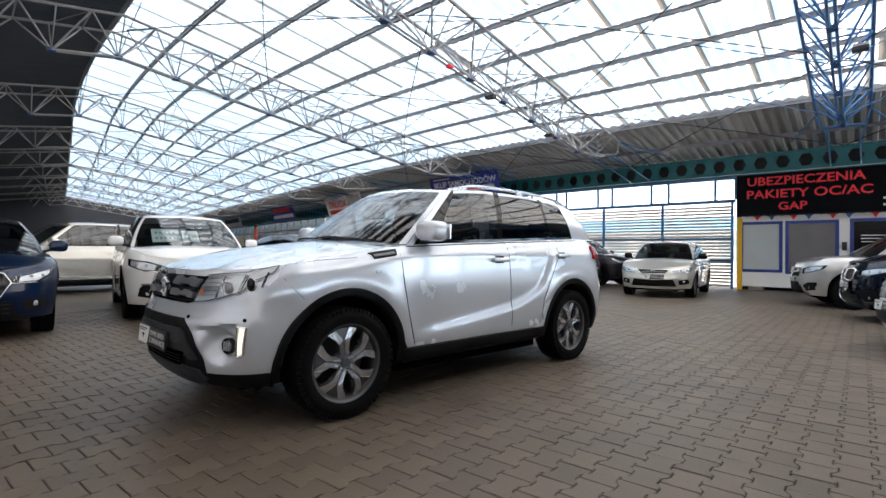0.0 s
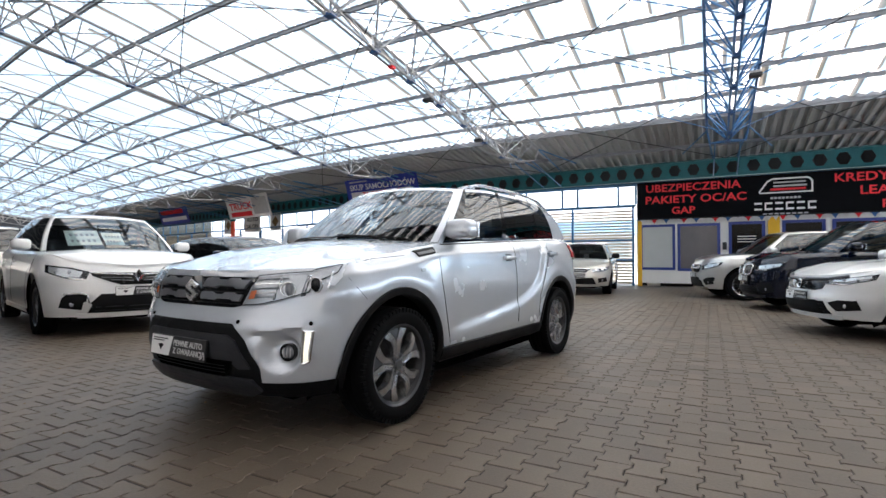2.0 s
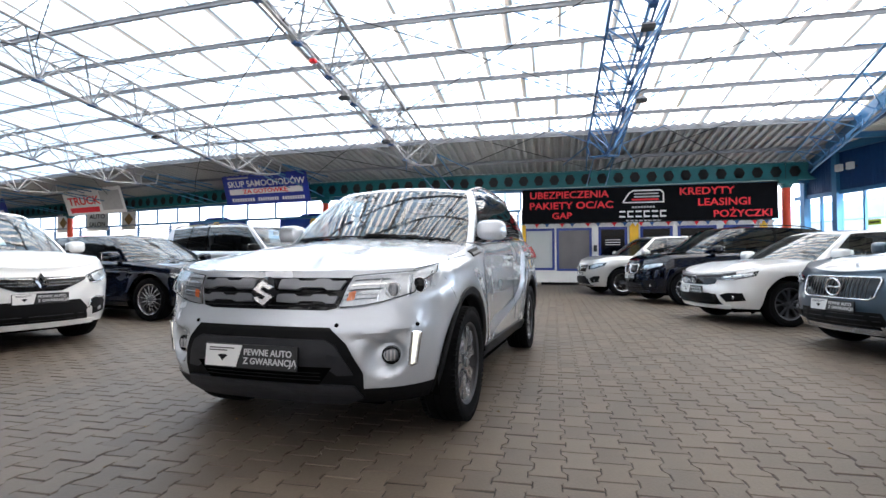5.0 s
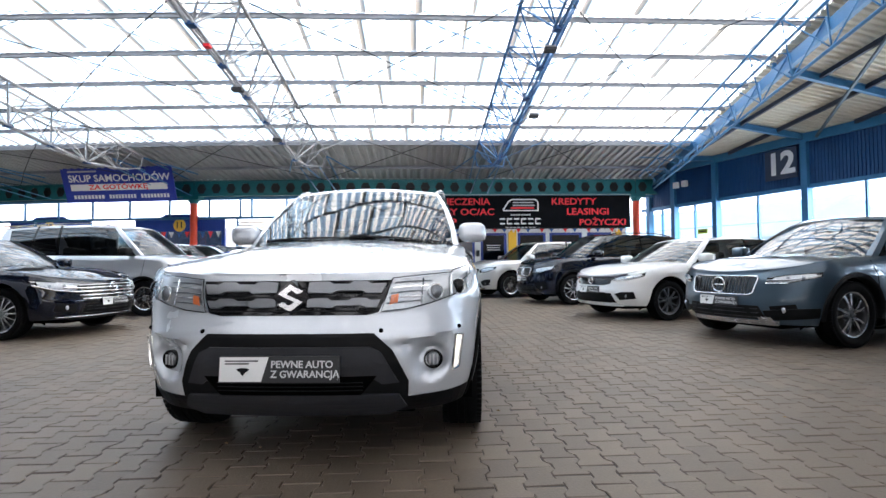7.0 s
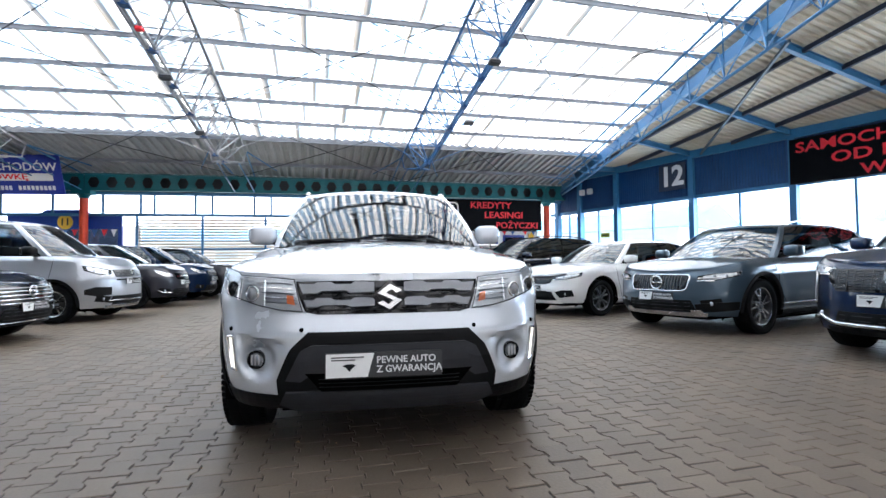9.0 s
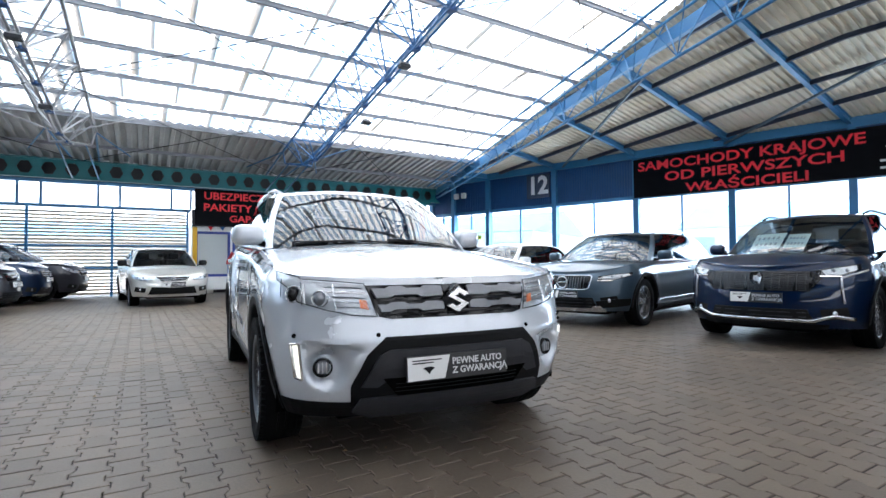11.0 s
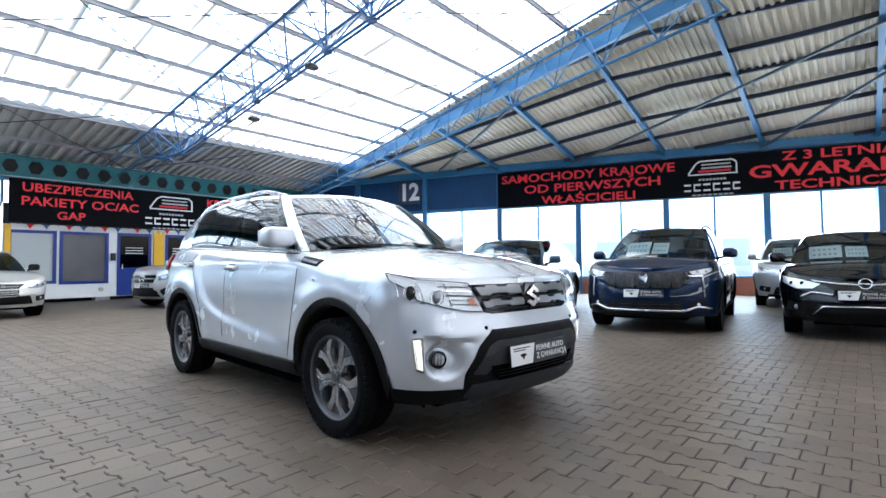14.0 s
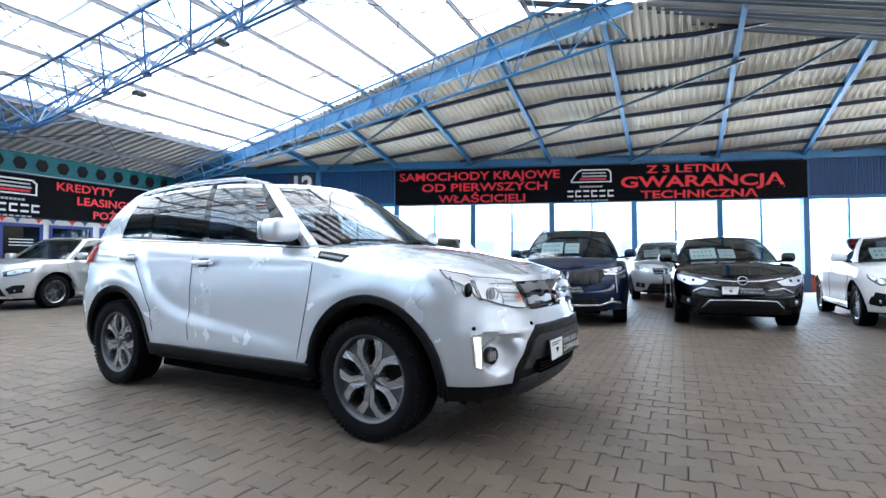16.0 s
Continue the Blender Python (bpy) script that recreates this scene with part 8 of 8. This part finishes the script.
car("pale silver hatchback parked before the slat screen", P_CHAMP, (12.9, 4.65), 186, 4.42, 1.74, 1.48, 2.62, 0.88, 0.76, (-0.20, 1.0), 1.03, -0.95, -2.75, -3.2, "ten", 0.315, 0.21,
    lamp=[(0.42, 0.68), (0.62, 0.72), ("x", 0.42, 0.78), ("x", 0.46, 0.70), (0.68, 0.62), (0.44, 0.61)], grille=[(-0.38, 0.70), (0.38, 0.70), (0.26, 0.60), (-0.26, 0.60)], bars=1, frame_mat=M_CHROME, mirror=M_PLASTIC, lip=P_CHAMP,
    panels=[([(0.0, 0.45), (0.46, 0.47), (0.40, 0.35), (0.0, 0.34)], 0.006, M_PLASTIC)], mark_z=0.68, mark_r=0.045)
car("silver-white SUV with dark grille in the second row", P_SILVER, (0.10, -7.2), 96, 4.17, 1.78, 1.61, 2.5, 0.84, 0.92, (-0.3, 1.08), 1.12, -1.0, -2.7, -3.1, "five", 0.335, 0.222, cladding=True, sheets=SHEETS, bars=2)
car("black saloon car in the second row with a price sheet", P_BLACK, (3.4, -6.6), 100, 4.65, 1.82, 1.43, 2.81, 0.8, 0.80, (-0.35, 1.0), 1.02, -1.1, -2.8, -3.3, "ten", 0.33, 0.225, grille=[(-0.30, 0.72), (0.30, 0.72), (0.27, 0.58), (-0.27, 0.58)], bars=2, sheets=SHEETS)
car("red hatchback far back by the windows", P_RED, (-5.2, -8.2), 100, 4.0, 1.72, 1.46, 2.5, 0.8, 0.80, (-0.12, 1.0), 1.05, -0.85, -2.6, -2.95, "ten", 0.31, 0.205)

# row across the aisle
car("white people carrier with a winged black grille and price sheets", P_WHITE, (2.75, 8.75), 256, 4.40, 1.87, 1.65, 2.73, 0.93, 0.90, (0.02, 1.10), 1.12, -0.85, -2.95, -3.3, "ten", 0.355, 0.25,
    lamp=[(0.50, 0.80), (0.66, 0.85), ("x", 0.46, 0.89), ("x", 0.50, 0.80), (0.72, 0.72), (0.54, 0.71)], grille=[(-0.50, 0.795), (-0.2, 0.785), (0.2, 0.785), (0.50, 0.795), (0.48, 0.75), (0.20, 0.635), (-0.20, 0.635), (-0.48, 0.75)], bars=0, sheets=SHEETS, lens="dark", mark="diamond", mark_r=0.085, mark_z=0.745, lip=P_WHITE,
    strips=[([(0.06, 0.76), (0.25, 0.765), (0.50, 0.785)], 0.009, M_CHROME), ([(0.08, 0.72), (0.40, 0.73)], 0.006, M_GUN), ([(0.06, 0.685), (0.30, 0.70)], 0.006, M_GUN), ([(0.51, 0.42), (0.53, 0.52), (0.61, 0.55), (0.74, 0.535)], 0.008, M_CHROME)],
    panels=[([(0.53, 0.51), (0.60, 0.535), (0.72, 0.525), (0.76, 0.48), (0.74, 0.43), (0.62, 0.415), (0.54, 0.44)], 0.006, M_PLASTIC), ([(0.0, 0.53), (0.40, 0.53), (0.50, 0.42), (0.46, 0.38), (0.0, 0.38)], 0.006, M_PLASTIC)])
car("black fastback saloon with chrome bars across the nose", P_INK, (5.95, 8.75), 264, 4.86, 1.87, 1.45, 2.84, 0.92, 0.78, (-0.30, 0.99), 1.02, -1.15, -2.9, -3.6, "multi", 0.345, 0.245,
    lamp=[(0.46, 0.70), (0.66, 0.745), ("x", 0.42, 0.79), ("x", 0.46, 0.72), (0.70, 0.63), (0.50, 0.62)], grille=[(-0.50, 0.70), (0.50, 0.70), (0.56, 0.62), (0.48, 0.46), (-0.48, 0.46), (-0.56, 0.62)], bars=0, lens="dark", mark_r=0.07, mark_z=0.66,
    strips=[([(0.0, 0.705), (0.50, 0.705), ("x", 0.44, 0.765)], 0.007, M_REFLECTOR), ([(0.0, 0.665), (0.50, 0.662), (0.70, 0.675)], 0.010, M_CHROME), ([(0.0, 0.615), (0.56, 0.615), (0.74, 0.64), ("x", 0.46, 0.72)], 0.010, M_CHROME), ([(0.0, 0.565), (0.54, 0.565)], 0.009, M_CHROME), ([(0.0, 0.515), (0.51, 0.515)], 0.009, M_CHROME), ([(0.0, 0.285), (0.74, 0.285)], 0.006, M_CHROME)])
car("silver-grey high-roofed van car with roof rails", P_MIDGREY, (9.1, 8.55), 262, 4.40, 1.85, 1.86, 2.79, 0.90, 1.00, (0.10, 1.22), 1.22, -0.80, -3.25, -3.42, "five", 0.345, 0.225,
    lamp=[(0.50, 0.92), (0.68, 0.97), ("x", 0.44, 1.01), ("x", 0.48, 0.92), (0.72, 0.84), (0.54, 0.84)], grille=[(-0.48, 0.93), (0.48, 0.93), (0.46, 0.80), (-0.46, 0.80)], bars=5, cladding=True, rails=M_ALLOY, mirror=M_PLASTIC, mark="crest", mark_r=0.07, lens="dark", lip=M_ALLOY,
    strips=[([(0.0, 0.75), (0.46, 0.75)], 0.012, M_PLASTIC), ([(0.0, 0.38), (0.60, 0.38)], 0.010, M_CHROME)], panels=[([(0.56, 0.62), (0.78, 0.63), ("x", 0.50, 0.58), ("x", 0.50, 0.50), (0.76, 0.46), (0.56, 0.48)], 0.006, M_PLASTIC), ([(0.0, 0.46), (0.54, 0.46), (0.58, 0.34), (0.0, 0.34)], 0.006, M_PLASTIC)])
car("dark grey SUV with a light grille strip in the row", P_GREY, (12.3, 8.35), 262, 4.30, 1.77, 1.60, 2.61, 0.88, 0.92, (-0.05, 1.08), 1.10, -0.95, -2.85, -3.2, "five", 0.34, 0.225, cladding=True, bars=1, bar_mat=M_CHROME, strips=[([(0.5, 0.36), (0.70, 0.37), (0.78, 0.42)], 0.010, M_CHROME)])
car("dark blue SUV with a dark grille in the row", P_NAVY, (15.0, 8.15), 262, 4.50, 1.84, 1.68, 2.67, 0.90, 0.96, (-0.10, 1.12), 1.14, -0.98, -2.95, -3.35, "five", 0.35, 0.235, cladding=True, bars=3, lip=M_ALLOY)
car("dark grey SUV with roof rails at the row's end", P_GREY, (16.85, 7.5), 262, 4.40, 1.82, 1.66, 2.65, 0.90, 0.96, (-0.10, 1.12), 1.14, -0.98, -2.95, -3.35, "five", 0.35, 0.235, cladding=True, bars=3, rails=M_ALLOY)
car("dark blue saloon with a chrome-barred hexagonal grille", P_NAVY, (0.02, 8.45), 262, 4.57, 1.80, 1.45, 2.70, 0.92, 0.80, (-0.15, 1.0), 1.02, -0.95, -2.75, -3.3, "ten", 0.325, 0.22, grille=[(-0.40, 0.74), (0.40, 0.74), (0.46, 0.64), (0.34, 0.44), (-0.34, 0.44), (-0.46, 0.64)], bars=5, bar_mat=M_CHROME, frame_mat=M_CHROME, badge=False, lens="dark")
car("silver SUV standing crosswise behind the row", P_CHAMP, (1.5, 15.1), 187, 4.5, 1.85, 1.68, 2.7, 0.9, 0.96, (-0.1, 1.12), 1.14, -1.0, -3.0, -3.4, "five", 0.35, 0.235, cladding=True, chrome_line=True, bars=2)


# ---- paving stones, last ----
def paver_bm():
    """One dog-bone paving stone, chamfered at the top."""
    L, W, A, g, c = 0.2, 0.147, 0.0125, 0.0022, 0.004
    def outline(k):
        l, o = L / 2 - g - k, g + k
        xs = [-l, -l * 0.62, -l * 0.28, l * 0.28, l * 0.62, l]
        prof = lambda x: W / 2 - o + A * (1 if abs(x) >= l * 0.6 else -1)
        return [(x, prof(x)) for x in xs] + [(x, -prof(x)) for x in xs[::-1]]
    return outline(0), outline(c)


lo_o, hi_o = paver_bm()


def paver_into(bm, x, y, z, tx=0.0, ty=0.0):
    a = [bm.verts.new((x + p, y + q, z - 0.02 + p * tx + q * ty)) for p, q in lo_o]
    m = [bm.verts.new((x + p, y + q, z - 0.003 + p * tx + q * ty)) for p, q in lo_o]
    t = [bm.verts.new((x + p, y + q, z + p * tx + q * ty)) for p, q in hi_o]
    n = len(a)
    for i in range(n):
        j = (i + 1) % n
        bm.faces.new((m[j], m[i], t[i], t[j]))
    bm.faces.new(t[::-1])


rp = random.Random(5)
bm = bmesh.new()
paver_into(bm, 0, 0, 0)
PAVER = to_mesh("paver", bm, M_PAVER)
verts, faces = [], []
n = len(lo_o)
single = 0
row = 0
y = PY0 + 0.0735
while y < PY1:
    x = PX0 + (0.1 if row % 2 else 0.0)
    while x < PX1 + 0.05:
        dz, tx, ty = rp.gauss(0, 0.0012), rp.gauss(0, 0.006), rp.gauss(0, 0.008)
        if -0.6 < x < 1.6 and 1.9 < y < 3.0 and single < 295:
            o = new("paver", PAVER)
            o.parent = floor
            o.matrix_basis = Matrix.Translation((x, y, dz)) @ Euler((ty, -tx, 0)).to_matrix().to_4x4()
            single += 1
        else:
            b = len(verts)
            verts += [(x + p, y + q, dz - 0.004 + p * tx + q * ty) for p, q in lo_o]
            verts += [(x + p, y + q, dz + p * tx + q * ty) for p, q in hi_o]
            for i in range(n):
                j = (i + 1) % n
                faces.append((b + j, b + i, b + n + i, b + n + j))
            faces.append(tuple(b + n + i for i in range(n))[::-1])
        x += 0.2
    y += 0.147
    row += 1
me = bpy.data.meshes.new("paving_stones")
me.from_pydata(verts, [], faces)
me.materials.append(M_PAVER_REST)
tagged(new("paving_stones", me), kind="stuff").parent = floor


# small dry leaves and grit on the paving
rl = random.Random(21)
bm = bmesh.new()
for _ in range(140):
    x, y, a, r = rl.uniform(-4, 10), rl.uniform(-3, 9), rl.uniform(0, 6.28), rl.uniform(0.006, 0.018)
    p = [(math.cos(a + k) * r * q, math.sin(a + k) * r * q) for k, q in ((0, 1), (1.3, 0.5), (2.6, 0.8), (3.9, 1), (5.1, 0.45))]
    lo = [bm.verts.new((x + u, y + v, 0.001)) for u, v in p]
    tip = bm.verts.new((x, y, 0.003 + r * 0.35))
    for i in range(5):
        bm.faces.new((lo[i], lo[(i + 1) % 5], tip))
tagged(part("litter", bm, surface("dry_leaf", (0.22, 0.14, 0.06), 0.8, var=0.4, scale=2, rand=0.4, island=True)), "small dry leaves and grit scattered on the paving", "litter", kind="stuff")
